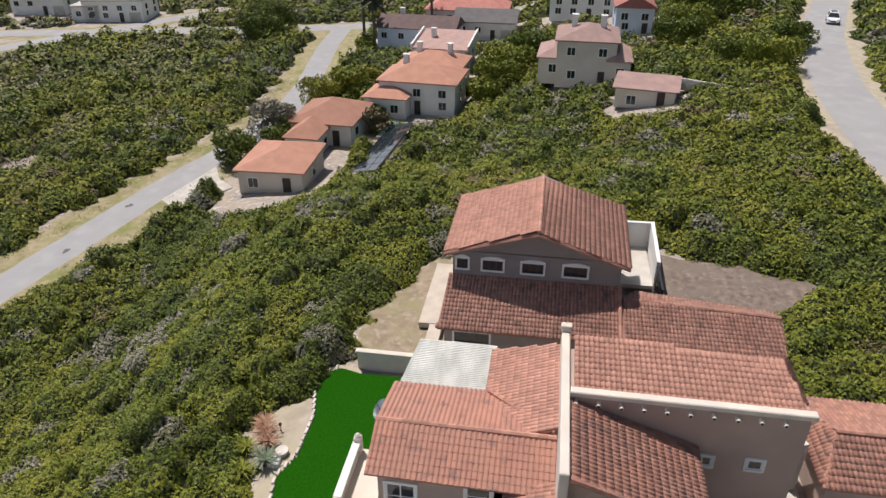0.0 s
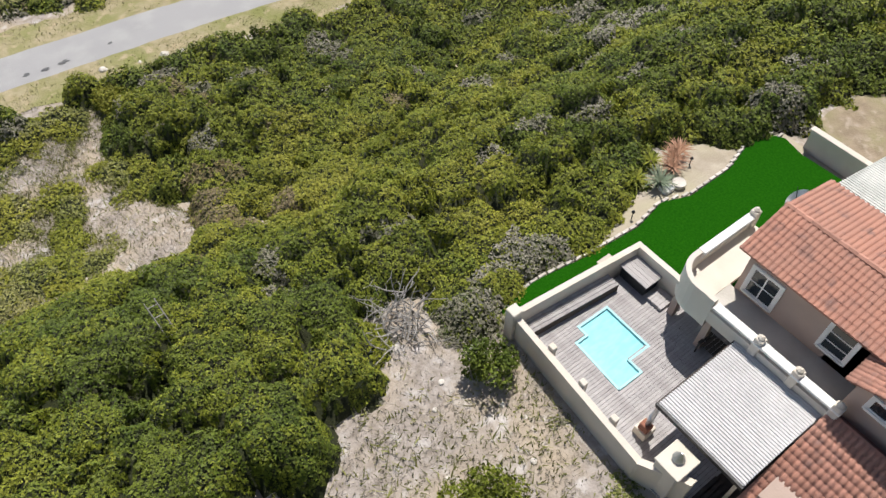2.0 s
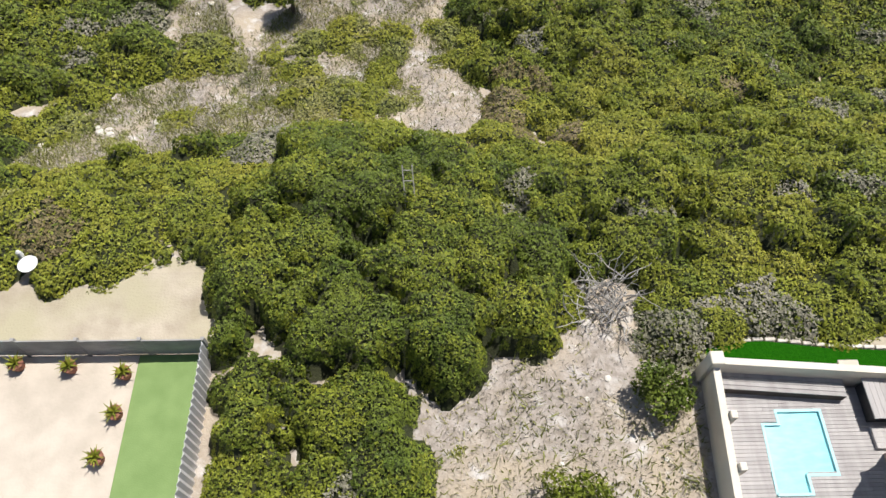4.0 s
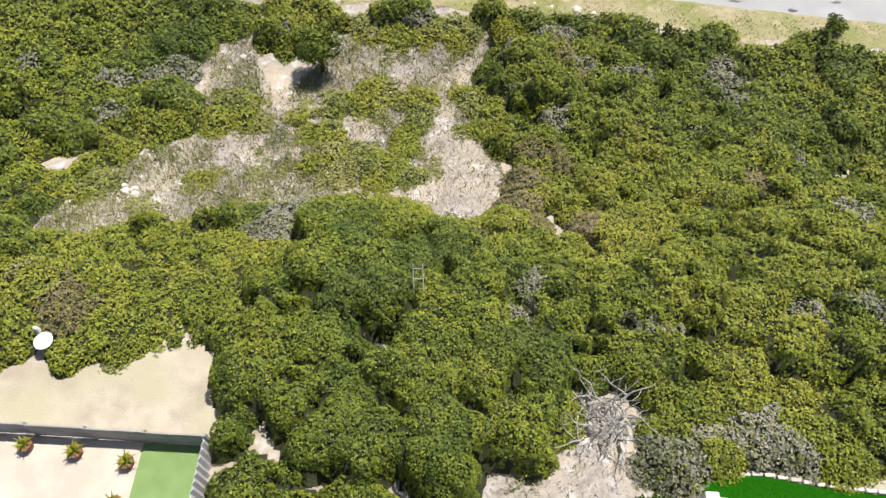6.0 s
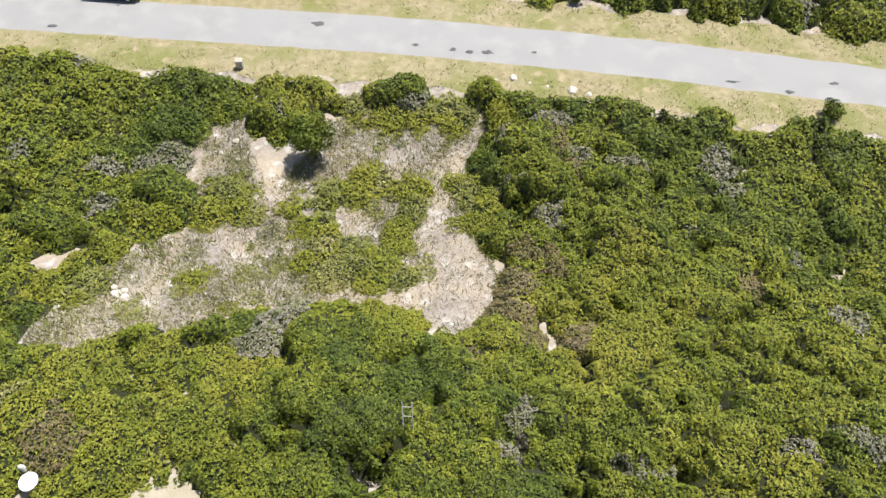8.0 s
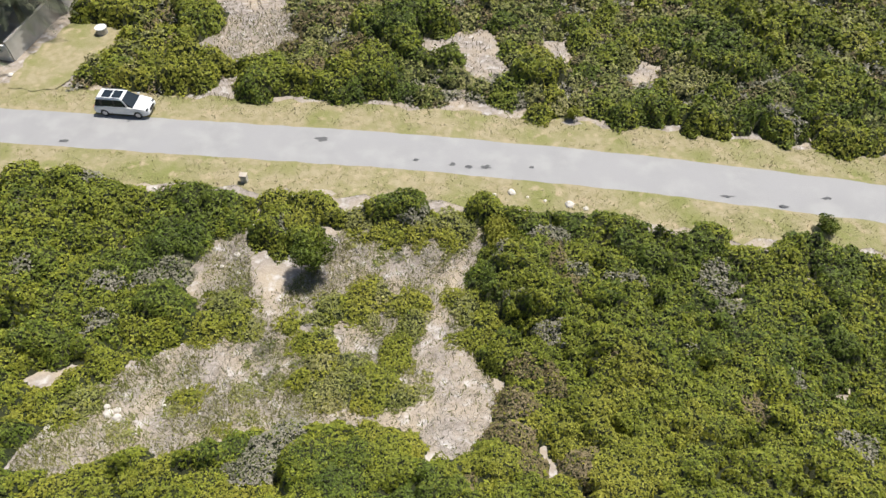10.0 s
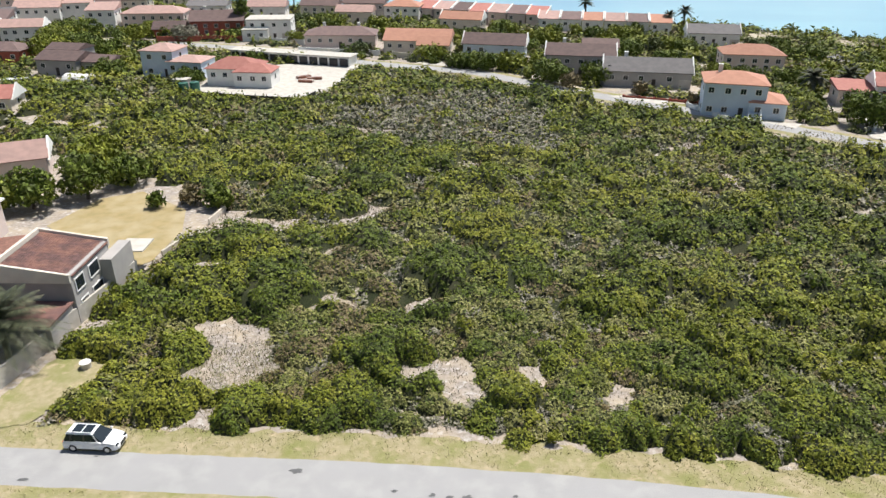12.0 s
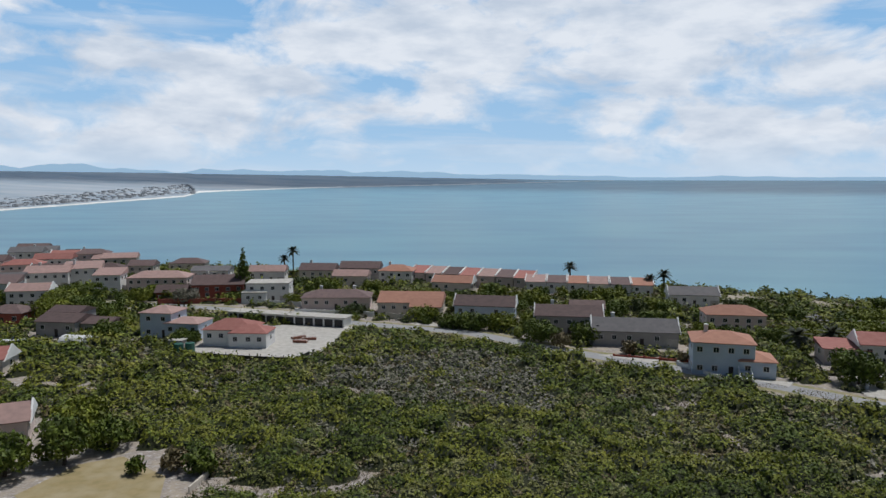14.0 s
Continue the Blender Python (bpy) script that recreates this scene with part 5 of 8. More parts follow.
    tiled_roof(h, [(17.4, -2.95, 12.08), (18.15, -2.95, 12.08), (18.15, -1.43, 12.85), (17.4, -1.43, 12.85)], label="tile slope of the small bay")
    ridge_caps(h, (17.4, -1.43, 12.9), (18.2, -1.43, 12.9), M["tile_b"])
    window(h, "x", 17.75, -1.75, -0.45, 11.15, 11.75, -1, (1, 0))
    # balcony
    bal = wpart("balcony", boxed(17.2, 19.0, -0.1, 5.75, 9.8, 10.02), M["concrete"], h, "balcony with cream rounded parapet")
    bm = boxed(17.5, 22.2, 5.76, 7.2, 9.8, 10.02)
    wpart("balcony_floor", bm, M["cream"], bal, "pale balcony floor")
    arc = [(18.3 + 1.05 * math.cos(q), 6.15 + 1.05 * math.sin(q)) for q in np.linspace(math.pi * 1.05, math.pi * 0.5, 9)]
    wpart("parapet", wall_run([(17.25, 5.3)] + arc + [(18.6, 7.2)], 9.3, 10.95, 0.22), C, bal, "rounded cream balcony corner")
    wpart("parapet", wall_run([(17.25, -0.1), (17.25, 5.3)], 9.7, 10.35, 0.2), C, bal)
    wpart("coping", boxed(17.06, 17.44, -0.1, 5.25, 10.62, 10.74, 0.02), M["white"], bal, "pale balcony coping rail")
    wpart("coping", boxed(18.8, 21.9, 7.05, 7.4, 10.62, 10.74, 0.02), M["white"], bal)
    wpart("parapet", wall_run([(18.6, 7.22), (22.0, 7.22)], 9.7, 10.3, 0.2), C, bal)
    for x, y in ((17.25, 3.3), (17.25, 0.1), (22.0, 7.2), (17.25, 1.7)):
        bm = boxed(x - 0.17, x + 0.17, y - 0.17, y + 0.17, 9.7, 10.95, 0.03)
        tube(bm, [(x, y, 10.95), (x, y, 11.03), (x, y, 11.12)], [0.13, 0.13, 0.05], 8)
        wpart("pillar", bm, C, bal, "cream pillar with a knob")
    for x, y in ((17.9, 7.1), (17.6, 5.4), (17.5, 2.2)):
        wpart("column", boxed(x - 0.14, x + 0.14, y - 0.3, y - 0.02, 7.3, 9.8), P, bal)
    for i in range(4):
        wpart("rail", tube(bmesh.new(), [(17.25, 0.1, 10.42 + i * 0.055), (17.25, 5.3, 10.42 + i * 0.055)], [0.012, 0.012], 5), M["steel"], bal)
    window(h, "x", 19.0, 4.05, 5.2, 10.35, 11.7, -1, (1, 1))
    window(h, "x", 19.0, 1.05, 2.0, 10.6, 12.0, -1, (0, 2))
    window(h, "y", 5.55, 20.0, 21.6, 10.2, 11.8, 1, (2, 0))
    # lower front roof and its wall
    wpart("wall", boxed(13.4, 17.2, -7.2, -0.12, 7.3, 9.6), P, h)
    tiled_roof(h, [(12.9, -9.0, 9.15), (12.9, 0.25, 9.15), (17.3, 0.25, 10.35), (17.3, -3.2, 10.35), (18.4, -3.2, 10.65), (18.4, -5.6, 10.65), (16.5, -9.0, 10.1)], label="low terracotta roof over the entrance")
    wpart("parapet", wall_run([(17.3, -5.7), (15.0, -6.4), (12.7, -7.0)], 9.2, 10.9, 0.3), C, h)
    wpart("sunk_roof", boxed(17.25, 18.5, -2.6, -0.1, 9.4, 9.9), M["tile_brown"], h, "dark brown block in the sunken valley")
    # white slatted lean-to roof
    lean = wpart("lean_to_roof", slab(bmesh.new(), [(24.15, 1.9, 12.25), (28.2, 1.6, 11.9), (28.2, 5.5, 11.9), (24.4, 5.75, 12.2)], 0.05), M["greywall"], h, "weathered pale slatted lean-to roof")
    for i in range(26):
        f = (i + 0.5) / 26
        x = 24.25 + 3.9 * f
        part_z = 12.25 - 0.35 * f
        bm = boxed(x - 0.055, x + 0.04, 1.85 - 0.25 * f, 5.75 - 0.25 * f, part_z, part_z + 0.08)
        wpart("slat", bm, M["metalroof_w"], lean)
    for x, y in ((28.0, 5.3), (28.0, 1.9), (26.0, 5.4)):
        wpart("post", boxed(x - 0.08, x + 0.08, y - 0.08, y + 0.08, 7.5, 11.85), M["whitepaint"], h)
    # dish aerial
    d = thing("satellite_dish", "grey satellite dish on the villa wall", "dish", 22.8, 6.2, 11.9)
    bm = bmesh.new()
    rings = []
    for r in (0.02, 0.2, 0.38, 0.5):
        rings.append([bm.verts.new((r * math.cos(q), r * math.sin(q), 0.5 * r * r)) for q in np.linspace(0, 6.2832, 19)[:-1]])
    for a, c in zip(rings, rings[1:]):
        for i in range(18):
            bm.faces.new((a[i], a[(i + 1) % 18], c[(i + 1) % 18], c[i]))
    bmesh.ops.solidify(bm, geom=bm.faces[:], thickness=0.02)
    bm.transform(pose(0, 0, 0, -38, -25, 0))
    part("reflector", bm, M["steel"], d)
    part("arm", tube(bmesh.new(), [(0, 0.15, 0.0), (0.1, 0.35, 0.45)], [0.015, 0.015], 5), M["darkmetal"], d)
    part("bracket", tube(bmesh.new(), [(0, 0, 0), (0.05, -0.3, -0.1), (0.05, -0.66, -0.2)], [0.025, 0.025, 0.025], 6), M["steel"], d)
    return h


from mathutils.geometry import tessellate_polygon

near_villa()


def garage_wing():
    """The tiled outbuilding south of the villa, with its yard wall."""
    g = thing("outbuilding", "low tan outbuilding with a brown tile roof", "outbuilding", 26, -15, 8.1)
    wpart("wall", boxed(23.2, 28.5, -21, -12.9, 7.6, 10.3), M["plaster"], g)
    tiled_roof(g, [(22.8, -21.3, 10.3), (22.8, -12.6, 10.3), (25.3, -13.6, 11.2), (25.3, -21.3, 11.2)], label="brown-red tile roof slope")
    tiled_roof(g, [(28.6, -12.6, 10.3), (28.6, -21.3, 10.3), (25.3, -21.3, 11.2), (25.3, -13.6, 11.2)], label="brown-red tile roof slope")
    tiled_roof(g, [(22.8, -12.6, 10.3), (28.6, -12.6, 10.3), (25.3, -13.6, 11.2)], label="brown-red tile hip")
    ridge_caps(g, (25.3, -13.6, 11.25), (25.3, -21.2, 11.25), M["tile"])
    w = tagged(wpart_top("yard_wall", wall_run([(26.3, -10.9), (26.3, -11.7), (24.6, -12.2)], 7.0, 10.9, 0.4), M["cream"]), "cream plastered yard wall beside the villa", "wall")
    tagged(wpart_top("courtyard", boxed(20.5, 27.6, -12.5, -10.95, 7.55, 8.14), M["concrete"]), "stained concrete passage between the buildings", "paving", "", "structure")


def wpart_top(name, bm, material):
    return part(name, bm, material)


garage_wing()


def gable_house():
    h = thing("gable_house", "grey plastered gabled house with a red tile roof and arched windows", "house", 39.5, 0, 8.0)
    P = M["plaster_grey"]
    ring = [(36.1, -4.9), (43.6, -4.9), (43.6, 5.0), (36.1, 5.0)]
    bm = solid(bmesh.new(), [(x, y, 7.6) for x, y in ring], [(x, y, 12.75) for x, y in ring])
    solid(bm, [(36.1, -4.9, 12.7), (43.6, -4.9, 12.7), (43.6, 5.0, 12.7), (36.1, 5.0, 12.7)], [(36.1, -0.1, 14.62), (43.6, -0.1, 14.62), (43.6, 0.1, 14.62), (36.1, 0.1, 14.62)])
    wpart("wall", bm, P, h, "mauve-grey plastered gable wall")
    tiled_roof(h, [(43.9, 5.45, 12.65), (35.7, 5.45, 12.8), (35.1, 0.0, 14.8), (43.0, 0.0, 14.8)], material=M["tile_b"], label="red tile roof slope facing the sea")
    tiled_roof(h, [(35.4, -5.3, 12.8), (43.9, -5.5, 12.65), (43.0, 0.0, 14.8), (35.1, 0.0, 14.8)], material=M["tile_b"], label="red tile roof slope facing inland")
    ridge_caps(h, (35.1, 0, 14.86), (43.0, 0, 14.86), M["tile_b"])
    for a, c in (((35.66, 5.45, 12.66), (35.06, 0.0, 14.66)), ((35.36, -5.3, 12.66), (35.06, 0.0, 14.66))):
        wpart("barge_board", tube(bmesh.new(), [a, c], [0.09, 0.09], 6), M["tile"], h, "red barge tiles")
    for y0, y1 in ((4.1, 4.75), (2.0, 3.2), (-0.4, 0.85), (-2.95, -1.6)):
        window(h, "x", 36.1, y0, y1, 11.55, 12.2, -1, (2, 0), frame_mat=M["darkmetal"], arch=True)
    # lower front range
    wpart("wall", boxed(32.7, 36.08, -4.7, 5.0, 7.5, 9.85), P, h)
    tiled_roof(h, [(32.2, -4.85, 9.8), (32.2, 5.35, 9.8), (36.08, 5.2, 11.05), (36.08, -4.85, 11.05)], label="terracotta roof of the lower front range", material=M["tile_brown_red"])
    window(h, "x", 32.7, 2.4, 4.4, 8.6, 9.3, -1, (2, 0), frame_mat=M["darkmetal"], arch=True)
    ridge_caps(h, (32.2, -4.9, 9.92), (36.0, -4.9, 11.14), M["tile"], "verge_caps")
    # side range
    wpart("wall", boxed(30.6, 37.0, -13.2, -5.0, 7.6, 9.6), P, h)
    tiled_roof(h, [(29.9, -13.4, 9.6), (29.9, -5.0, 9.6), (35.4, -5.0, 10.65), (34.8, -13.7, 10.65)], label="brown terracotta roof of the side range", material=M["tile_brown_red"])
    tiled_roof(h, [(37.4, -6.0, 10.05), (36.3, -13.9, 10.05), (34.85, -13.7, 10.64), (35.4, -5.0, 10.64)], label="back slope of the side range", material=M["tile_brown_red"])
    ridge_caps(h, (35.4, -5.0, 10.7), (34.8, -13.7, 10.7), M["tile_brown_red"])
    # walled yard and gate
    y = thing("walled_yard", "white plastered yard wall beside the gabled house", "wall", 43, -7.6, 8.0)
    wpart("wall", wall_run([(43.7, -5.6), (46.8, -5.9), (46.9, -8.0), (41.2, -7.85)], 7.8, 10.1, 0.25), M["white"], y)
    wpart("yard_floor", boxed(41.3, 46.7, -7.75, -5.6, 7.9, 8.16), M["concrete"], y)
    gate = wpart("gate", boxed(38.3, 41.1, -7.9, -7.78, 8.0, 8.12), M["darkmetal"], y, "black slatted metal gate")
    for i in range(13):
        wpart("gate_bar", boxed(38.35 + i * 0.22, 38.42 + i * 0.22, -7.88, -7.8, 8.12, 9.7), M["darkmetal"], gate)
    wpart("gate_rail", boxed(38.3, 41.1, -7.9, -7.78, 9.7, 9.8), M["darkmetal"], gate)
    return h


M["tile_brown_red"] = mat("aged_terracotta_tile", (0.38, 0.195, 0.145), (0.30, 0.158, 0.12), 0.88, 1.2, 8, 0.3, 30, island=0.22, big=(0.37, 0.20, 0.15), big_scale=0.5, col3=(0.19, 0.12, 0.10))
gable_house()


def sheet(name, ring, lift, material, label, category, step=0.8, wob=0.0, more=()):
    """A patch of ground cover laid on the ground within one or more rings."""
    bm = bmesh.new()
    for rg_ in (ring, *more):
        pts = []
        k = len(rg_)
        for i in range(k):
            (x0, y0), (x1, y1) = rg_[i], rg_[(i + 1) % k]
            n = max(1, int(math.hypot(x1 - x0, y1 - y0) / 0.5))
            for j in range(n):
                x, y = x0 + (x1 - x0) * j / n, y0 + (y1 - y0) * j / n
                if wob:
                    x, y = x + wob * noise.noise(Vector((x * 0.9, y * 0.9, 1))), y + wob * noise.noise(Vector((x * 0.9, y * 0.9, 6)))
                pts.append(Vector((x, y, 0)))
        vs = [bm.verts.new(p) for p in pts]
        for tri in tessellate_polygon([pts]):
            try:
                bm.faces.new([vs[i] for i in tri])
            except ValueError:
                pass
    xs, ys = [v.co.x for v in bm.verts], [v.co.y for v in bm.verts]
    gx, gy = np.arange(min(xs), max(xs), step), np.arange(min(ys), max(ys), step)
    for x in gx:
        bmesh.ops.bisect_plane(bm, geom=bm.verts[:] + bm.edges[:] + bm.faces[:], plane_co=(x, 0, 0), plane_no=(1, 0, 0))
    for y in gy:
        bmesh.ops.bisect_plane(bm, geom=bm.verts[:] + bm.edges[:] + bm.faces[:], plane_co=(0, y, 0), plane_no=(0, 1, 0))
    for v in bm.verts:
        v.co.z = float(ground_z(v.co.x, v.co.y)) + lift
    for f in bm.faces:
        f.normal_update()
        if f.normal.z < 0:
            f.normal_flip()
    return tagged(part(name, bm, material), label, category, "", "structure")


# grounds of the two houses
sheet("gravel_yard", [(43.4, 7.6), (40, 9.2), (36.5, 10.4), (32.8, 10.6), (31.6, 9.2), (31.6, 5), (46, 5.0), (46, 6)], 0.06, M["yard_soil"], "bare sandy yard beside the gabled house", "yard", wob=0.6)
sheet("driveway", [(37.2, -8), (46.8, -8.2), (45.5, -12.5), (43, -19.5), (39.5, -16.2), (36.2, -14.2)], 0.05, M["gravel"], "brown gravel driveway behind the houses", "driveway", wob=0.5)
sheet("garden_soil", [(12, 12.1), (12, 10.9), (18.6, 10.6), (30.8, 9.4), (31.0, 11.4), (30, 12.2), (28.5, 12.1), (26.8, 13.8), (24, 14.2), (21.6, 13.4), (20.6, 12.1), (17, 12.1)], 0.12, M["sand"], "pale sandy flower bed edge", "garden bed", wob=0.3)
path = thing("house_path", "pale concrete path round the gabled house", "path", 36, 6.2, 7.8, kind="structure")
wpart("slab", boxed(35.2, 42.5, 5.5, 7.0, 7.5, 7.86), M["paving"], path)
wpart("slab", boxed(31.6, 35.16, 5.5, 6.3, 7.5, 7.84), M["paving"], path)
lawn = [(12.3, 11.5), (12.1, 10.5), (12.3, 10.2), (18.8, 9.95), (20.2, 11.0), (17.0, 11.2), (14.6, 11.55)]
lawn_main = [(18.8, 9.95), (19.0, 5.6), (30.3, 5.6), (30.2, 9.4), (30.5, 10.6), (30.0, 11.4), (29.0, 11.55), (26.5, 10.9), (23.6, 10.85), (22.2, 11.4), (20.2, 11.0)]
sheet("artificial_lawn", lawn, 0.22, M["fakegrass"], "bright green artificial turf lawn behind the villa", "lawn", more=(lawn_main,))
kerb = bmesh.new()
edge = [(12.2, 11.5), (14.6, 11.65), (17.0, 11.32), (20.2, 11.12), (22.2, 11.5), (23.7, 10.97), (26.5, 11.0), (29.0, 11.68), (30.1, 11.5), (30.6, 10.7)]
for a, c in zip(edge, edge[1:]):
    n = max(1, int(math.dist(a, c) / 0.42))
    for i in range(n):
        x, y = a[0] + (c[0] - a[0]) * (i + 0.5) / n, a[1] + (c[1] - a[1]) * (i + 0.5) / n
        q = bmesh.new()
        box(kerb, x - 0.2, x + 0.2, y - 0.07, y + 0.07, 7.3 if y < 11.8 else 7.2, float(ground_z(x, y)) + 0.28, 0.02)
        q.free()
tagged(part("lawn_edging", kerb, M["stone"]), "pale stone edging round the artificial lawn", "edging", "", "structure")
gw = thing("garden_wall", "low cream garden wall at the lawn's end", "wall", 30.9, 7.8, 7.6)
wpart("wall", wall_run([(30.9, 9.7), (30.9, 5.6)], 7.3, 8.6, 0.26), M["cream"], gw)
wpart("coping", boxed(30.72, 31.08, 5.6, 9.8, 8.6, 8.68, 0.02), M["cream"], gw)


# ---- pool terrace ----
DZ = 7.5
terrace = thing("pool_terrace", "walled timber pool terrace with weathered grey boards", "terrace", 15, 6.5, DZ)
tw = wpart("terrace_wall", wall_run([(18.6, 7.2), (18.6, 9.75), (12.0, 10.3), (11.55, 3.0)], 6.9, 8.75, 0.26), M["cream"], terrace, "cream plastered terrace wall")
wpart("wall_pier", boxed(11.7, 12.2, 10.0, 10.5, 6.9, 9.15, 0.03), M["cream"], terrace)
wpart("wall_front", solid(bmesh.new(), [(11.4, 3.1, 6.9), (11.7, 3.1, 6.9), (12.4, 1.4, 6.9), (12.1, 1.4, 6.9)], [(11.4, 3.1, 8.75), (11.7, 3.1, 8.75), (12.4, 1.4, 9.2), (12.1, 1.4, 9.2)]), M["cream"], terrace)
for y in (8.2, 6.4, 4.7):
    wpart("buttress", boxed(11.72 + (y - 3) * 0.06, 11.95 + (y - 3) * 0.06, y - 0.14, y + 0.14, DZ, 8.95, 0.02), M["cream"], terrace)
wpart("sub_floor", boxed(12.0, 17.25, -0.05, 5.5, 7.0, DZ - 0.05), M["darkwood"], terrace)
# decking boards, laid along x, cut round the pool
px0, px1, py0, py1 = 13.65, 15.95, 5.75, 8.75
bm_boards = []
y = 1.2
while y < 9.55:
    left = 11.75 + (y - 3) * 0.06
    right = 18.45 if y > 5.8 else 18.9
    spans = [(left, right)]
    if 5.72 < y + 0.07 < 8.78:
        if y < 6.38:
            spans = [(left, 13.55), (14.88, right)]
        elif y < 8.28:
            spans = [(left, 13.68), (15.98, right)]
        else:
            spans = [(left, 14.26), (15.98, right)]
    for a, c in spans:
        x = a
        while x < c - 0.05:
            e = min(c, x + random.uniform(1.6, 3.2))
            part("deck_board", boxed(x - 15 + 0.004, e - 15 - 0.004, y - 6.5, y + 0.128 - 6.5, -0.05, random.uniform(-0.003, 0.003)), M["deckwood"], terrace)
            x = e
    y += 0.14
pool = thing("swimming_pool", "small bright turquoise stepped splash pool sunk in the deck", "pool", 14.8, 7.2, DZ - 0.1)
pl = [(13.6, 5.75), (14.85, 5.75), (14.85, 6.4), (15.95, 6.4), (15.95, 8.75), (14.3, 8.75), (14.3, 8.25), (13.7, 8.25)]
bm = bmesh.new()
bm.faces.new([bm.verts.new((x, y, DZ - 0.09)) for x, y in pl])
wpart("pool_water", bm, M["pool_water"], pool, "clear turquoise pool water")
bm = bmesh.new()
solid(bm, [(x, y, 6.2) for x, y in pl], [(x, y, 6.3) for x, y in pl])
wpart("pool_floor", bm, M["poolpaint"], pool)
bm = wall_run(pl + [pl[0]], 6.3, DZ + 0.015, 0.10)
wpart("pool_rim", bm, M["poolpaint"], pool, "pale turquoise pool rim")
bn = thing("deck_bench", "long weathered timber bench along the terrace wall", "bench", 14.8, 9.6, DZ)
for i in range(4):
    wpart("bench_board", solid(bmesh.new(), *[[(12.35, 9.38 + i * 0.17 + 0.42 - 0.30, z), (16.9, 9.0 + i * 0.17 + 0.1, z), (16.9, 9.0 + i * 0.17 + 0.25, z), (12.35, 9.38 + i * 0.17 + 0.57 - 0.30, z)] for z in (7.9, 7.95)]), M["deckwood"], bn)
# front below the seat, its dark colour holding the bench's own shade
wpart("bench_front", solid(bmesh.new(), *[[(12.35, 9.5, z), (16.9, 9.1, z), (16.9, 9.16, z), (12.35, 9.56, z)] for z in (DZ, 7.9)]), M["darkwood"], bn)
cab = thing("pump_cabinet", "weathered timber pump cabinet with an overhanging lid", "cabinet", 18.0, 8.9, DZ)
wpart("body", boxed(17.55, 18.4, 8.25, 9.6, DZ, 8.2), M["darkmetal"], cab, "dark cabinet body")
for i in range(5):
    wpart("lid_board", boxed(17.45 + i * 0.2, 17.64 + i * 0.2, 8.15, 9.68, 8.2, 8.26), M["deckwood"], cab)
stp = thing("deck_step", "broad weathered timber step", "step", 18.1, 7.6, DZ)
for i in range(4):
    wpart("step_board", boxed(17.55, 18.4, 7.25 + i * 0.2, 7.44 + i * 0.2, DZ + 0.02, DZ + 0.17), M["deckwood"], stp)

# pergola with corrugated sheets
pg = thing("pergola", "steel-framed pergola with grey corrugated sheet roof over the terrace", "pergola", 15, 2.1, DZ)
rf = wpart("roof_sheet", slab(bmesh.new(), [(13.05, 0.35, 9.98), (17.15, 0.3, 10.0), (17.15, 3.95, 9.98), (13.05, 3.95, 9.98)], 0.02), M["metalroof"], pg, "grey corrugated roof sheet")
for i in range(33):
    x0 = 13.08 + i * 0.1235
    bm = solid(bmesh.new(), [(x0, 0.32, 9.985), (x0 + 0.085, 0.32, 9.985), (x0 + 0.085, 3.97, 9.985), (x0, 3.97, 9.985)], [(x0 + 0.022, 0.32, 10.025), (x0 + 0.062, 0.32, 10.025), (x0 + 0.062, 3.97, 10.025), (x0 + 0.022, 3.97, 10.025)])
    wpart("corrugation", bm, M["metalroof"], rf)
for y in (0.8, 1.9, 3.0, 3.98):
    wpart("beam", boxed(13.0, 17.15, y - 0.05, y + 0.05, 9.8, 9.95), M["darkwood"], pg)
wpart("beam", boxed(12.95, 13.05, 0.3, 4.0, 9.78, 9.96), M["darkmetal"], pg)
for x, y in ((13.05, 3.9), (13.05, 0.5)):
    wpart("post", boxed(x - 0.06, x + 0.06, y - 0.06, y + 0.06, DZ, 9.8), M["steel"], pg)
# flue, braai stack and stand
st = thing("outdoor_fireplace", "cream plastered outdoor fireplace with a conical steel cowl", "fireplace", 12.3, 2.2, DZ)
wpart("chimney", boxed(11.75, 12.75, 1.8, 2.7, 6.9, 9.4, 0.03), M["cream"], st)
wpart("cap", boxed(11.68, 12.84, 1.72, 2.76, 9.4, 9.52, 0.02), M["cream"], st)
wpart("cowl", tube(bmesh.new(), [(12.3, 2.25, 9.52), (12.3, 2.25, 9.62), (12.3, 2.25, 10.0)], [0.2, 0.24, 0.03], 10), M["steel"], st, "conical steel cowl")
fl = thing("pizza_oven", "rusty stove with a bent steel flue on a pale stand", "stove", 13.1, 3.95, DZ)
wpart("stand", boxed(12.75, 13.35, 3.7, 4.25, DZ, 7.95, 0.02), M["cream"], fl)
wpart("body", boxed(12.8, 13.15, 3.75, 4.15, 7.95, 8.35, 0.03), M["terracotta"], fl, "rusty brown stove body")
wpart("flue", tube(bmesh.new(), [(12.98, 3.95, 8.35), (12.98, 3.95, 8.75), (13.35, 4.0, 9.15), (13.35, 4.0, 9.6)], [0.075] * 4, 8), M["steel"], fl)
fn = thing("slatted_floor", "dark slatted timber floor beside the fireplace", "decking", 12.9, 1.0, DZ)
for i in range(11):
    wpart("slat", boxed(12.6, 13.9, -0.9 + i * 0.2, -0.76 + i * 0.2, 7.42, 7.56), M["darkwood"], fn)
tb = thing("garden_table", "dark slatted garden table under the balcony", "table", 17.6, 4.6, DZ)
for i in range(7):
    wpart("top_slat", boxed(17.2, 18.0, 4.0 + i * 0.17, 4.14 + i * 0.17, 8.2, 8.24), M["darkwood"], tb)
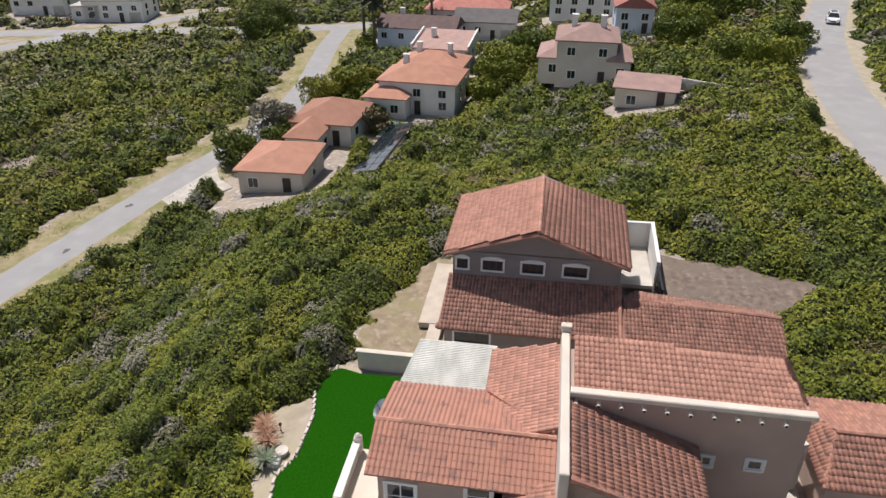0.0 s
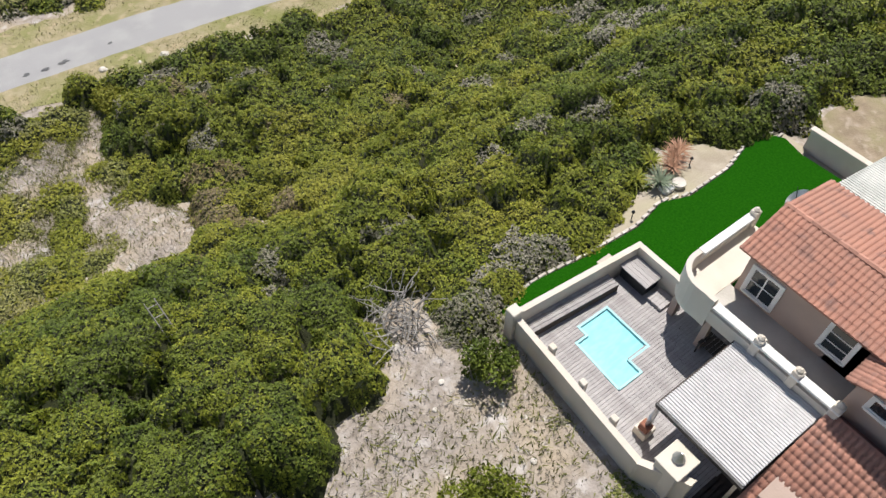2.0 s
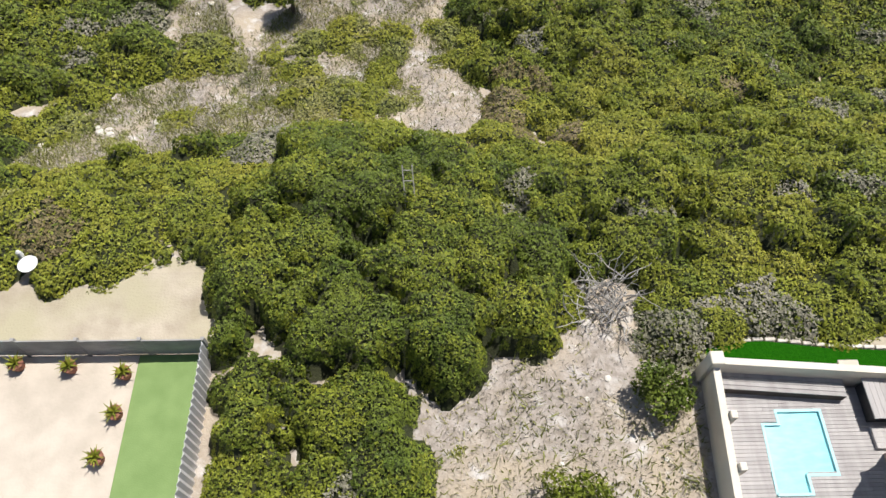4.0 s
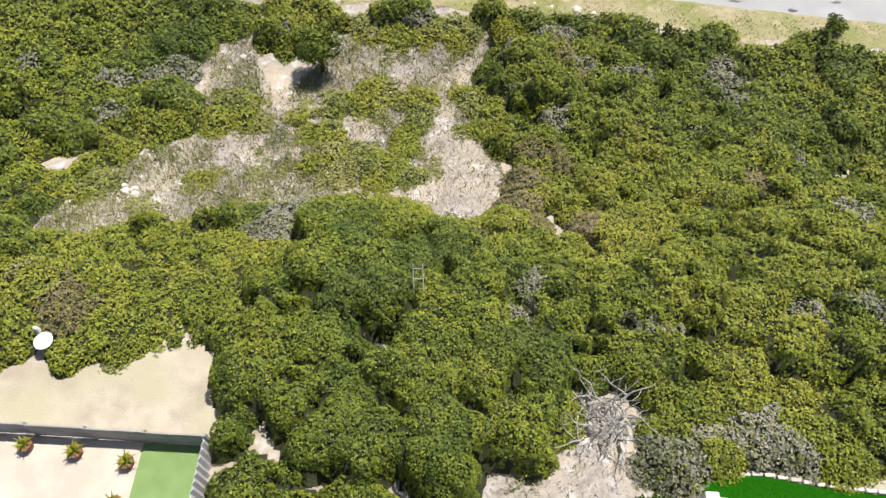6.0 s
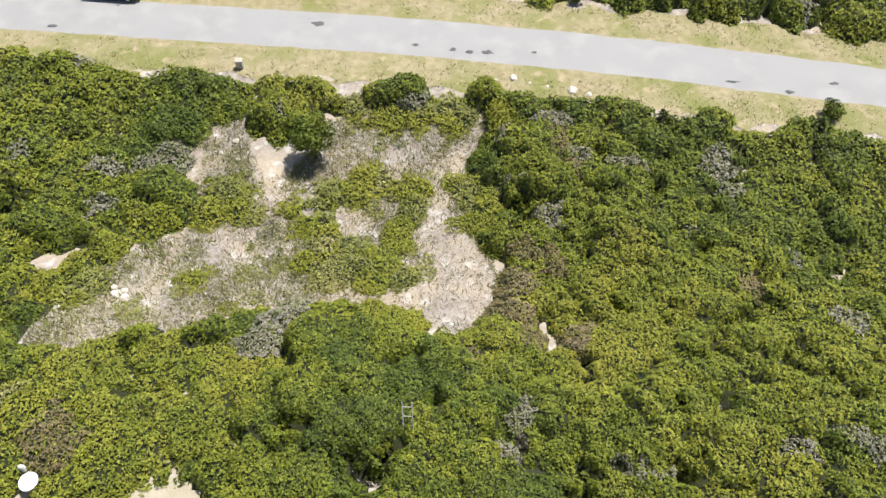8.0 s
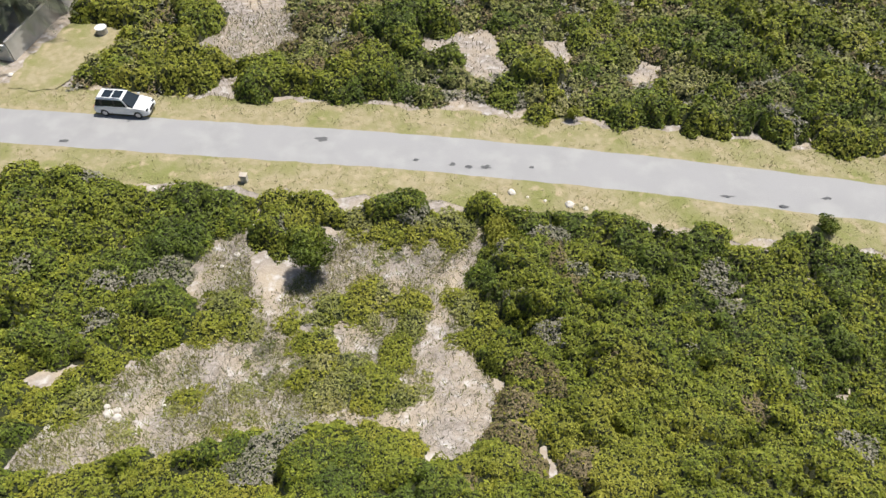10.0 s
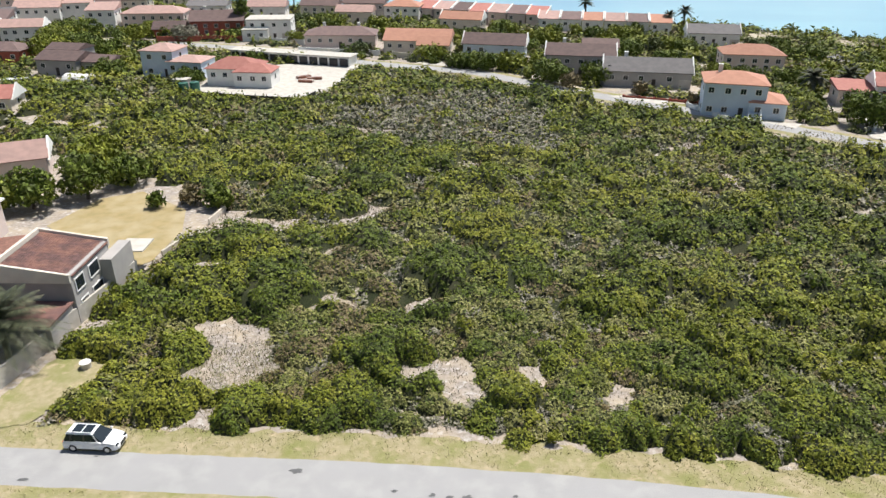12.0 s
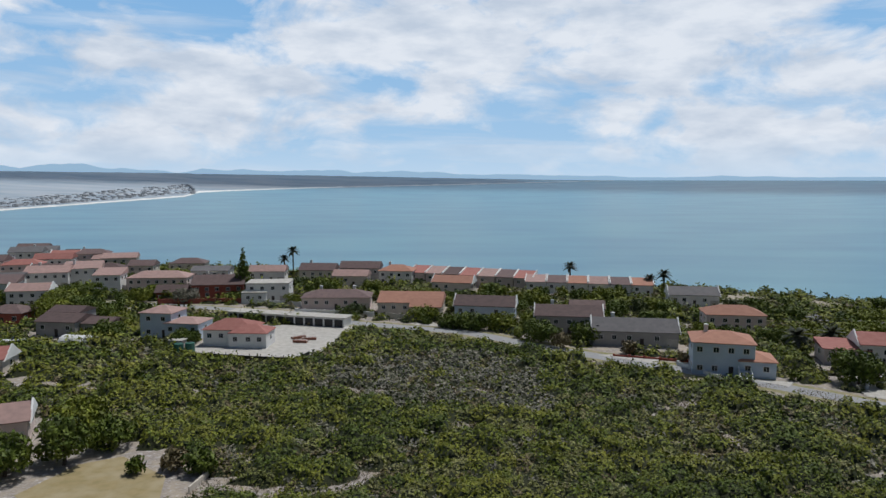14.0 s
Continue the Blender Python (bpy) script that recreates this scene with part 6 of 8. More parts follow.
for x, y in ((17.25, 4.05), (17.95, 4.05), (17.25, 5.1), (17.95, 5.1)):
    wpart("leg", boxed(x - 0.03, x + 0.03, y - 0.03, y + 0.03, DZ, 8.2), M["darkwood"], tb)
bxs = thing("inspection_box", "pale concrete inspection box beside the terrace wall", "box", 17.3, 10.35, 7.6)
wpart("body", boxed(17.0, 17.7, 10.1, 10.5, 7.5, 7.9, 0.02), M["concrete"], bxs)
wpart("lid", boxed(16.97, 17.73, 10.07, 10.53, 7.9, 7.97, 0.01), M["paving"], bxs)

# ---- farther houses ----
def shared(name, bm, material):
    me = bpy.data.meshes.new(name)
    bm.to_mesh(me)
    bm.free()
    me.materials.append(material)
    return me


bm = boxed(-0.62, 0.62, -0.05, 0.03, -0.62, 0.62)
WIN_FRAME = shared("window", bm, M["whitepaint"])
bm = boxed(-0.52, -0.03, -0.075, -0.04, -0.52, 0.52)
box(bm, 0.03, 0.52, -0.075, -0.04, -0.52, 0.52)
WIN_PANE = shared("pane", bm, M["glass"])
DOOR = shared("door", boxed(-0.45, 0.45, -0.06, 0.03, 0, 2.05), M["darkwood"])
GARAGE = shared("garage_door", boxed(-1.25, 1.25, -0.06, 0.03, 0, 2.1), M["concrete"])


def roof_block(parent, w, d, z, rise, roof, material, cx=0.0, cy=0.0, over=0.4):
    x0, x1, y0, y1 = cx - w / 2 - over, cx + w / 2 + over, cy - d / 2 - over, cy + d / 2 + over
    e = 0.16
    base = [(x0, y0, z), (x1, y0, z), (x1, y1, z), (x0, y1, z)]
    if roof == "flat":
        bm = boxed(cx - w / 2 - 0.12, cx + w / 2 + 0.12, cy - d / 2 - 0.12, cy + d / 2 + 0.12, z, z + 0.35, 0.03)
        return part("roof", bm, M["concrete"], parent)
    bm = bmesh.new()
    lift = [(x, y, zz + e) for x, y, zz in base]
    if roof == "mono":
        top = [(x0, y0, z + e), (x1, y0, z + e), (x1, y1, z + e + rise), (x0, y1, z + e + rise)]
        solid(bm, base, top)
    else:
        solid(bm, base, lift)
        if w >= d:
            inset = min(d / 2, w / 2 - 0.2) if roof == "hip" else 0.0
            r0, r1 = (x0 + inset, cy), (x1 - inset, cy)
            a = [bm.verts.new(p) for p in lift]
            r = [bm.verts.new((*q, z + e + rise)) for q in (r0, r1)]
            bm.faces.new((a[0], a[1], r[1], r[0]))
            bm.faces.new((a[2], a[3], r[0], r[1]))
            bm.faces.new((a[1], a[2], r[1]))
            bm.faces.new((a[3], a[0], r[0]))
        else:
            inset = min(w / 2, d / 2 - 0.2) if roof == "hip" else 0.0
            r0, r1 = (cx, y0 + inset), (cx, y1 - inset)
            a = [bm.verts.new(p) for p in lift]
            r = [bm.verts.new((*q, z + e + rise)) for q in (r0, r1)]
            bm.faces.new((a[1], a[2], r[1], r[0]))
            bm.faces.new((a[3], a[0], r[0], r[1]))
            bm.faces.new((a[0], a[1], r[0]))
            bm.faces.new((a[2], a[3], r[1]))
        bmesh.ops.recalc_face_normals(bm, faces=bm.faces)
    return part("roof", bm, material, parent)


def openings(hs, w, d, h, cx, cy, doors=True):
    storeys = 2 if h > 4.3 else 1
    for s in range(storeys):
        zc = (h - 1.35) if s == storeys - 1 else 1.5
        n = max(1, int(w / 3.0))
        for i in range(n):
            x = cx - w / 2 + w * (i + 0.5) / n + random.uniform(-0.2, 0.2)
            if doors and s == 0 and i == n // 2:
                share("door", DOOR, hs, x, cy - d / 2, 0.02)
            elif doors and s == 0 and i == n - 1 and w > 11:
                share("garage_door", GARAGE, hs, x, cy - d / 2, 0.02)
            else:
                wn = share("window", WIN_FRAME, hs, x, cy - d / 2, zc)
                share("pane", WIN_PANE, wn)
        for side in (-1, 1):
            for i in range(max(1, int(d / 4.5))):
                y = cy - d / 2 + d * (i + 0.5) / max(1, int(d / 4.5))
                wn = share("window", WIN_FRAME, hs, cx + side * w / 2, y, zc, 90 * side)
                share("pane", WIN_PANE, wn)


def house(x, y, turn, w, d, h, roof, walls, tiles, label, rise, chimneys, gables, bays, margin):
    h = h * 1.12 if y > 150 else h
    hs = thing("house", label, "house", x, y, float(ground_z(x, y)) - 0.02, turn, "seaside houses")
    part("wall", boxed(-w / 2, w / 2, -d / 2, d / 2, -0.4, h), M[walls], hs)
    roof_block(hs, w, d, h, rise, roof, M[tiles])
    openings(hs, w, d, h, 0, 0)
    if roof == "gable" and w >= d or roof == "mono":
        for s in (-1, 1):
            hh = h + 0.05
            if roof == "mono":
                q = [(-d / 2, hh), (d / 2, hh), (d / 2, hh + rise), (-d / 2, hh + 0.1)]
            else:
                q = [(-d / 2, hh), (d / 2, hh), (0, hh + rise)]
            t, u = 0.12, 0.0
            if gables:
                q = [(a, b + 0.55 if b > hh + 0.01 or len(q) == 4 else b + 0.2) for a, b in q]
                q[0] = (q[0][0] - 0.3, hh - 0.3)
                q[1] = (q[1][0] + 0.3, hh - 0.3)
                t, u = 0.3, 0.42
            bm = solid(bmesh.new(), [(s * (w / 2 + u) - t / 2, a, b) for a, b in q], [(s * (w / 2 + u) + t / 2, a, b) for a, b in q])
            part("gable_wall", bm, M["white" if gables else walls], hs, "white raised gable wall" if gables else "")
    for bx, by, bw, bd, bh in bays:
        part("wall", boxed(bx - bw / 2, bx + bw / 2, by - bd / 2, by + bd / 2, -0.4, bh), M[walls], hs)
        roof_block(hs, bw, bd, bh + 0.01, rise * 0.75, "hip" if roof == "hip" else ("flat" if roof == "flat" else "gable"), M[tiles], bx, by, 0.3)
        openings(hs, bw, bd, bh, bx, by, False)
    for i in range(chimneys):
        cx = -w / 4 + i * w / 2
        bm = boxed(cx - 0.4, cx + 0.4, 0.6, 1.3, h, h + rise + 1.0, 0.03)
        box(bm, cx - 0.48, cx + 0.48, 0.52, 1.38, h + rise + 1.0, h + rise + 1.15)
        part("chimney", bm, M["white"], hs)
    return hs


for p in PLOTS:
    house(*p)

# garden walls and paved yards of the town
for k, (x0, y0, x1, y1, h, m) in enumerate(((-92, 238, -62, 240.5, 1.6, "redbrick"), (-60, 238.5, -45, 234, 1.5, "white"), (-44, 222, -20, 217.5, 1.5, "white"), (-16, 216, -8, 212, 1.5, "cream2"), (40, 171, 56, 166, 0.5, "redbrick"), (52, 163, 57, 152, 1.0, "white"))):
    w = thing("boundary_wall", "low " + {"redbrick": "red brick", "white": "white", "cream2": "cream"}[m] + " boundary wall before a garden", "wall", (x0 + x1) / 2, (y0 + y1) / 2, 0)
    wpart("wall", wall_run([(x0, y0), (x1, y1)], -0.2, h, 0.25), M[m], w)
    n = int(math.dist((x0, y0), (x1, y1)) / 3)
    for i in range(n + 1):
        x, y = x0 + (x1 - x0) * i / n, y0 + (y1 - y0) * i / n
        wpart("pier", boxed(x - 0.2, x + 0.2, y - 0.2, y + 0.2, -0.2, h + 0.18), M[m], w)
sheet("building_plot", [(-60, 168.5), (-31, 164), (-24, 184), (-22, 204), (-58, 206)], 0.06, M["concrete"], "pale gravel plot of the new house", "yard", 6)
for ring in ([(-14, 216), (-3, 212), (0, 203), (-7, 205)], [(40, 172.5), (50, 170), (48, 164), (36, 172)], [(62, 153.5), (71, 150), (68, 146.5), (60, 151)], [(84, 158), (91, 156), (86, 137), (80, 141)]):
    sheet("driveway", ring, 0.14, M["concrete"], "pale concrete driveway", "driveway", 6)
# dark fence round the new plot, with posts
fe = thing("plot_fence", "black shade-net fence round the new plot", "fence", -44, 166.5, 0)
ring = [(-60, 172), (-56, 168.5), (-42, 165.5), (-31.5, 163.8), (-29.5, 170)]
wpart("netting", wall_run(ring, 0.0, 1.3, 0.05), M["darkmetal"], fe)
for a, c in zip(ring, ring[1:]):
    n = max(1, int(math.dist(a, c) / 2.6))
    for i in range(n):
        x, y = a[0] + (c[0] - a[0]) * i / n, a[1] + (c[1] - a[1]) * i / n
        wpart("post", boxed(x - 0.07, x + 0.07, y - 0.07, y + 0.07, 0, 1.75), M["darkwood"], fe)
# row of lock-up garages
lg = thing("garage_row", "long row of lock-up garages with dark doors", "garage", -43, 209, 0, -16)
part("wall", boxed(-18, 18, -2.4, 2.6, -0.2, 2.5), M["white"], lg)
part("roof", boxed(-18.4, 18.4, -2.8, 2.8, 2.5, 2.72), M["concrete"], lg)
dm = shared("garage_door", boxed(-1.2, 1.2, -0.08, 0.03, 0, 2.1), M["darkmetal"])
for i in range(12):
    share("garage_door", dm, lg, -16.4 + i * 2.98, -2.4, 0.02)
tk = thing("water_tank", "dark green plastic water tank beside the new house", "tank", -58.5, 174.5, 0)
bm = tube(bmesh.new(), [(0, 0, 0), (0, 0, 2.1), (0, 0, 2.3)], [1.1, 1.1, 0.5], 14)
part("body", bm, M["tank"], tk)
part("lid", tube(bmesh.new(), [(0, 0, 2.3), (0, 0, 2.4)], [0.35, 0.35], 10), M["darkmetal"], tk)
copy_thing(tk, pose(-60.8, 173.6, 0))

# ---- the grey house across the road ----
gh = thing("grey_house", "grey double-storey house with a brown tile roof and cream parapets", "house", -42, 77, 0)
wpart("wall", boxed(-43.6, -36.3, 73.6, 82.0, -0.2, 5.7), M["greywall"], gh)
tiled_roof(gh, [(-36.2, 73.9, 5.55), (-36.2, 81.9, 5.55), (-43.3, 81.9, 6.7), (-43.3, 73.9, 6.7)], material=M["tile_brown"], label="brown tile roof between parapets")
for a in (((-43.8, 73.4), (-36.2, 73.4)), ((-43.8, 82.1), (-36.2, 82.1))):
    (xa, ya), (xb, yb) = a
    wpart("parapet", solid(bmesh.new(), [(xa, ya - 0.15, 5.0), (xb, yb - 0.15, 5.0), (xb, yb + 0.15, 5.0), (xa, ya + 0.15, 5.0)], [(xa, ya - 0.15, 7.1), (xb, yb - 0.15, 5.95), (xb, yb + 0.15, 5.95), (xa, ya + 0.15, 7.1)]), M["cream"], gh, "cream parapet")
wpart("parapet", boxed(-43.95, -43.6, 73.3, 82.2, 5.6, 7.15), M["cream"], gh)
wpart("wall", boxed(-52, -43.96, 72.0, 84, -0.2, 4.4), M["greywall"], gh)
tiled_roof(gh, [(-52.2, 84.2, 4.5), (-52.2, 71.6, 4.5), (-43.98, 71.6, 5.6), (-43.98, 84.2, 5.6)], material=M["tile_b"], label="red tile roof of the rear wing")
wpart("wall", boxed(-36.28, -34.9, 79.5, 84.5, -0.2, 4.6), M["greywall"], gh)
wpart("carport_roof", boxed(-37, -33.8, 84.6, 88, 3.0, 3.15), M["concrete"], gh)
wpart("annex_roof", boxed(-43, -36.4, 68.6, 73.35, 2.7, 2.9), M["tile_brown"], gh)
wpart("wall", boxed(-42.8, -36.6, 68.9, 73.3, -0.2, 2.7), M["greywall"], gh)
for y0, y1, z0, z1 in ((74.3, 75.9, 3.6, 4.9), (77.2, 79.2, 3.6, 4.9), (74.6, 76.0, 0.8, 2.3), (77.2, 79.3, 0.4, 2.4)):
    window(gh, "x", -36.28, y0, y1, z0, z1, 1, (1, 0), frame_mat=M["darkmetal"])
wt = thing("white_house", "white house with a shallow metal roof behind the grey house", "house", -56, 92, 0)
wpart("wall", boxed(-66, -57, 88, 96, -0.2, 4.6), M["pinkwall"], wt)
wpart("roof", boxed(-66.4, -56.6, 87.6, 96.4, 4.6, 4.85), M["white"], wt)
bw = thing("boundary_wall", "cream plastered boundary wall of the grey house", "wall", -36, 75, 0)
wpart("wall", wall_run([(-38.6, 61.4), (-36.4, 74), (-34.8, 84.5)], -0.1, 2.0, 0.24), M["concrete"], bw)
wpart("wall", wall_run([(-33.6, 89), (-32.2, 93.5)], -0.1, 1.0, 0.22), M["cream"], bw)
wpart("wall", wall_run([(-31.0, 99), (-30.2, 104.5), (-36.5, 110.5)], -0.1, 0.9, 0.22), M["cream"], bw)
wpart("wall", wall_run([(-38.6, 61.4), (-41, 61.8)], -0.1, 1.6, 0.22), M["white"], bw)
sheet("dry_lawn", [(-53, 98), (-50, 108), (-45, 111), (-36, 104), (-34, 97), (-34.6, 88), (-37, 85)], 0.07, M["lawn_dry"] if "lawn_dry" in M else M["verge"], "dry tan lawn of the grey house", "lawn", 3)
sheet("rough_lawn", [(-37.6, 57.5), (-33.5, 57.5), (-30, 64), (-29, 67), (-33.5, 67.2), (-35.6, 67.4), (-37.6, 61.5)], 0.1, M["verge"], "rough yellow-green grass beside the boundary wall", "lawn", 1.5, wob=0.5)
kb = thing("kayak", "orange kayak lying along the boundary wall", "kayak", -37.3, 75, 0)
bm = tube(bmesh.new(), [(-0.2, -1.6, 0.25), (-0.1, -1.0, 0.3), (0, 0, 0.3), (0.12, 1.0, 0.3), (0.2, 1.6, 0.25)], [0.03, 0.24, 0.32, 0.24, 0.03], 8)
part("hull", bm, M["orange"], kb)
part("seat", boxed(-0.15, 0.15, -0.4, 0.3, 0.55, 0.64), M["darkmetal"], kb)

# ---- car ----
def car():
    c = thing("car", "white estate car with black roof glass parked on the verge", "car", -26.2, 55.4, 0.1, -3)
    st = [(-2.32, 0.35, 0.62, 0.80), (-2.2, 0.28, 0.86, 0.90), (-1.2, 0.25, 0.98, 0.93), (0.3, 0.25, 0.98, 0.93), (1.3, 0.25, 0.97, 0.93), (2.05, 0.28, 0.84, 0.88), (2.32, 0.35, 0.62, 0.72)]
    bm = bmesh.new()
    rings = []
    for x, lo, hi, hw in st:
        rings.append([bm.verts.new(p) for p in ((x, -hw, lo), (x, -hw, (lo + hi) / 2 + 0.1), (x, -hw * 0.93, hi), (x, hw * 0.93, hi), (x, hw, (lo + hi) / 2 + 0.1), (x, hw, lo))])
    for a, b in zip(rings, rings[1:]):
        for i in range(6):
            bm.faces.new((a[i], a[(i + 1) % 6], b[(i + 1) % 6], b[i]))
    bm.faces.new(rings[0])
    bm.faces.new(rings[-1][::-1])
    bmesh.ops.recalc_face_normals(bm, faces=bm.faces)
    body = part("body", bm, M["carpaint"], c)
    gl = bmesh.new()
    solid(gl, [(-2.15, -0.82, 0.95), (1.15, -0.82, 0.95), (1.15, 0.82, 0.95), (-2.15, 0.82, 0.95)], [(-1.85, -0.62, 1.55), (0.25, -0.62, 1.57), (0.25, 0.62, 1.57), (-1.85, 0.62, 1.55)])
    cabin = part("cabin_glass", gl, M["glass"], c, "dark tinted windows")
    rf = solid(bmesh.new(), [(-1.95, -0.67, 1.53), (0.3, -0.67, 1.55), (0.3, 0.67, 1.55), (-1.95, 0.67, 1.53)], [(-1.85, -0.58, 1.63), (0.15, -0.58, 1.64), (0.15, 0.58, 1.64), (-1.85, 0.58, 1.63)])
    roof = part("roof", rf, M["carpaint"], c)
    for x0, x1 in ((-1.5, -0.75), (-0.65, 0.1)):
        part("sunroof", boxed(x0, x1, -0.45, 0.45, 1.636, 1.648), M["glass"], roof, "black sunroof glass")
    for s in (-1, 1):
        part("roof_rail", tube(bmesh.new(), [(-1.8, s * 0.6, 1.66), (0.15, s * 0.6, 1.68)], [0.025, 0.025], 6), M["steel"], roof)
        for x, w in ((0.75, 0.06), (-0.45, 0.07), (-1.55, 0.09)):
            part("pillar", solid(bmesh.new(), [(x - w, s * 0.81, 0.95), (x + w, s * 0.81, 0.95), (x + w, s * 0.835, 0.95), (x - w, s * 0.835, 0.95)], [(x - w - (0.5 if x > 0.5 else 0), s * 0.63, 1.56), (x + w - (0.5 if x > 0.5 else 0), s * 0.63, 1.56), (x + w - (0.5 if x > 0.5 else 0), s * 0.65, 1.56), (x - w - (0.5 if x > 0.5 else 0), s * 0.65, 1.56)]), M["carpaint"] if x > 0 else M["darkmetal"], c)
        part("headlight", boxed(2.1, 2.26, s * 0.62 - 0.16, s * 0.62 + 0.16, 0.62, 0.78, 0.03), M["glass"], c)
        part("tail_light", boxed(-2.3, -2.16, s * 0.66 - 0.14, s * 0.66 + 0.14, 0.66, 0.84, 0.02), M["orange"], c, "red tail light")
        part("mirror", boxed(0.85, 1.05, s * 0.98 - 0.08, s * 0.98 + 0.08, 0.98, 1.12, 0.03), M["carpaint"], c)
        part("sill", boxed(-1.4, 1.4, s * 0.9 - 0.04, s * 0.9 + 0.04, 0.24, 0.34), M["darkmetal"], c)
        for x in (-1.42, 1.42):
            tyre = part("wheel", tube(bmesh.new(), [(x, s * 0.72, 0.34), (x, s * 0.95, 0.34)], [0.34, 0.34], 16), M["tyre"], c)
            part("rim", tube(bmesh.new(), [(x, s * 0.9, 0.34), (x, s * 0.965, 0.34)], [0.22, 0.2], 10), M["steel"], tyre)
    part("grille", boxed(2.28, 2.345, -0.4, 0.4, 0.45, 0.66), M["darkmetal"], c)
    return c


first_car = car()
other = copy_thing(first_car, pose(126, -44, float(ground_z(126, -44)) + 0.1, 0, 0, 165))
tagged(other, "white car driving on the cracked hill road", "car")

# ---- roadside and yard things ----
mb = thing("meter_box", "pale concrete service box on the verge", "box", -14.5, 47.9, 0.0)
part("body", boxed(-0.25, 0.25, -0.2, 0.2, -0.1, 0.7, 0.03), M["concrete"], mb)
part("lid", boxed(-0.29, 0.29, -0.24, 0.24, 0.7, 0.78, 0.02), M["paving"], mb)
dr = thing("concrete_drum", "white round concrete drum in the grass", "drum", -32.1, 65.9, 0.0)
part("body", tube(bmesh.new(), [(0, 0, -0.1), (0, 0, 0.65)], [0.5, 0.5], 16), M["concrete"], dr)
part("rim", tube(bmesh.new(), [(0, 0, 0.65), (0, 0, 0.72)], [0.54, 0.54], 16), M["white"], dr)
rk = np.random.default_rng(5)


def rock(x, y, r, z=None):
    bm = bmesh.new()
    bmesh.ops.create_icosphere(bm, subdivisions=2, radius=r)
    for v in bm.verts:
        v.co *= 1 + 0.35 * noise.noise(v.co / r * 1.3 + Vector((x, y, 0)))
        v.co.z *= 0.6
    ob = part("stone", bm, M["stone"])
    ob.location = (x, y, (float(ground_z(x, y)) if z is None else z) + r * 0.25)
    return tagged(ob, "pale broken stone lying on the ground", "stone", "pale stones")


for x, y, r in ((-17.2, 27.6, 0.3), (-16.8, 27.9, 0.22), (-17.5, 28.1, 0.2), (-16.6, 27.4, 0.26), (-14.3, 28.4, 0.16), (5.9, 47.9, 0.3), (10.2, 46.9, 0.35), (4.6, 47.6, 0.16), (11.4, 46.6, 0.2), (-20.1, 26.4, 0.2), (-21.5, 27.4, 0.2), (7.1, 47.5, 0.12), (8.4, 47.2, 0.14), (8.3, 10.2, 0.14), (7.4, 9.4, 0.1), (9.6, 8.0, 0.12), (6.2, 7.0, 0.1), (9.1, 5.6, 0.13), (10.0, 7.1, 0.09), (-38, 59.4, 0.25), (-30.5, 60.0, 0.2), (-13.4, 40.8, 0.22), (-14.2, 39.7, 0.18), (-12.9, 39.2, 0.15)):
    rock(x, y, r)

# ladder half hidden in the thicket
ld = thing("ladder", "old pale wooden ladder leaning in the thicket", "ladder", 0.6, 19.6, 5.6)
for s in (-0.22, 0.22):
    part("rail", tube(bmesh.new(), [(s + 0.25, -2.2, -0.4), (s, 0.3, 2.75)], [0.03, 0.03], 5), M["deadtwig"], ld)
for i in range(8):
    f = 0.1 + i * 0.12
    part("rung", tube(bmesh.new(), [(0.25 * (1 - f) - 0.22, -2.2 + 2.5 * f, -0.4 + 3.15 * f), (0.25 * (1 - f) + 0.22, -2.2 + 2.5 * f, -0.4 + 3.15 * f)], [0.025, 0.025], 5), M["deadtwig"], ld)

# ---- sandy yard, fence, paved court ----
sheet("sand_yard", [(-30, 14.7), (-18, 14.8), (-15, 15.4), (-12.9, 15.0), (-11.8, 16.2), (-10.9, 17.2), (-10.2, 16.8), (-9.6, 16.6), (-7.2, 16.9), (-6.7, 14), (-7.1, 11.9), (-30, 12.4)], 0.05, M["sand"], "pale bare sand yard with traces of dead grass", "yard")
pf = thing("slab_fence", "grey precast concrete slab fence with posts", "fence", -15, 12, 6.5)
sl = shared("slab", boxed(-1.2, 1.2, -0.03, 0.03, 0, 0.42), M["fence"])
po = shared("post", boxed(-0.07, 0.07, -0.07, 0.07, -0.2, 1.4), M["fence"])
for i in range(9):
    x = -7.3 - 2.45 * i
    share("post", po, pf, x + 15, 11.95 - 12 + 0.03 * i, 0)
    for k in range(3):
        share("slab", sl, pf, x - 1.22 + 15, 11.95 - 12 + 0.03 * i, 0.01 + 0.43 * k)
cf = thing("sheet_fence", "corrugated steel fence along the paved court", "fence", -7.2, 6, 6.4)
for i in range(40):
    y = 11.8 - i * 0.3
    wpart("sheet", solid(bmesh.new(), [(-7.28, y, 6.2), (-7.2, y - 0.15, 6.2), (-7.28, y - 0.3, 6.2), (-7.24, y - 0.15, 6.2)], [(-7.28, y, 8.0), (-7.2, y - 0.15, 8.0), (-7.28, y - 0.3, 8.0), (-7.24, y - 0.15, 8.0)]), M["metalroof"], cf)
ct = thing("paved_court", "pale paved court with green matting", "courtyard", -15, 6, 6.5, kind="structure")
wpart("paving", boxed(-30, -10.15, -6, 11.85, 6.2, 6.55), M["paving"], ct)
wpart("matting", boxed(-10.14, -7.3, -6, 11.85, 6.2, 6.56), M["greenmat"], ct, "bright green matting")
wpart("pool_edge", boxed(-24, -16.6, 7.4, 10.6, 6.5, 6.58), M["poolpaint"], ct)
wpart("water", boxed(-23.8, -16.8, 7.6, 10.4, 6.5, 6.6), M["pool_water"], ct, "turquoise pool corner")
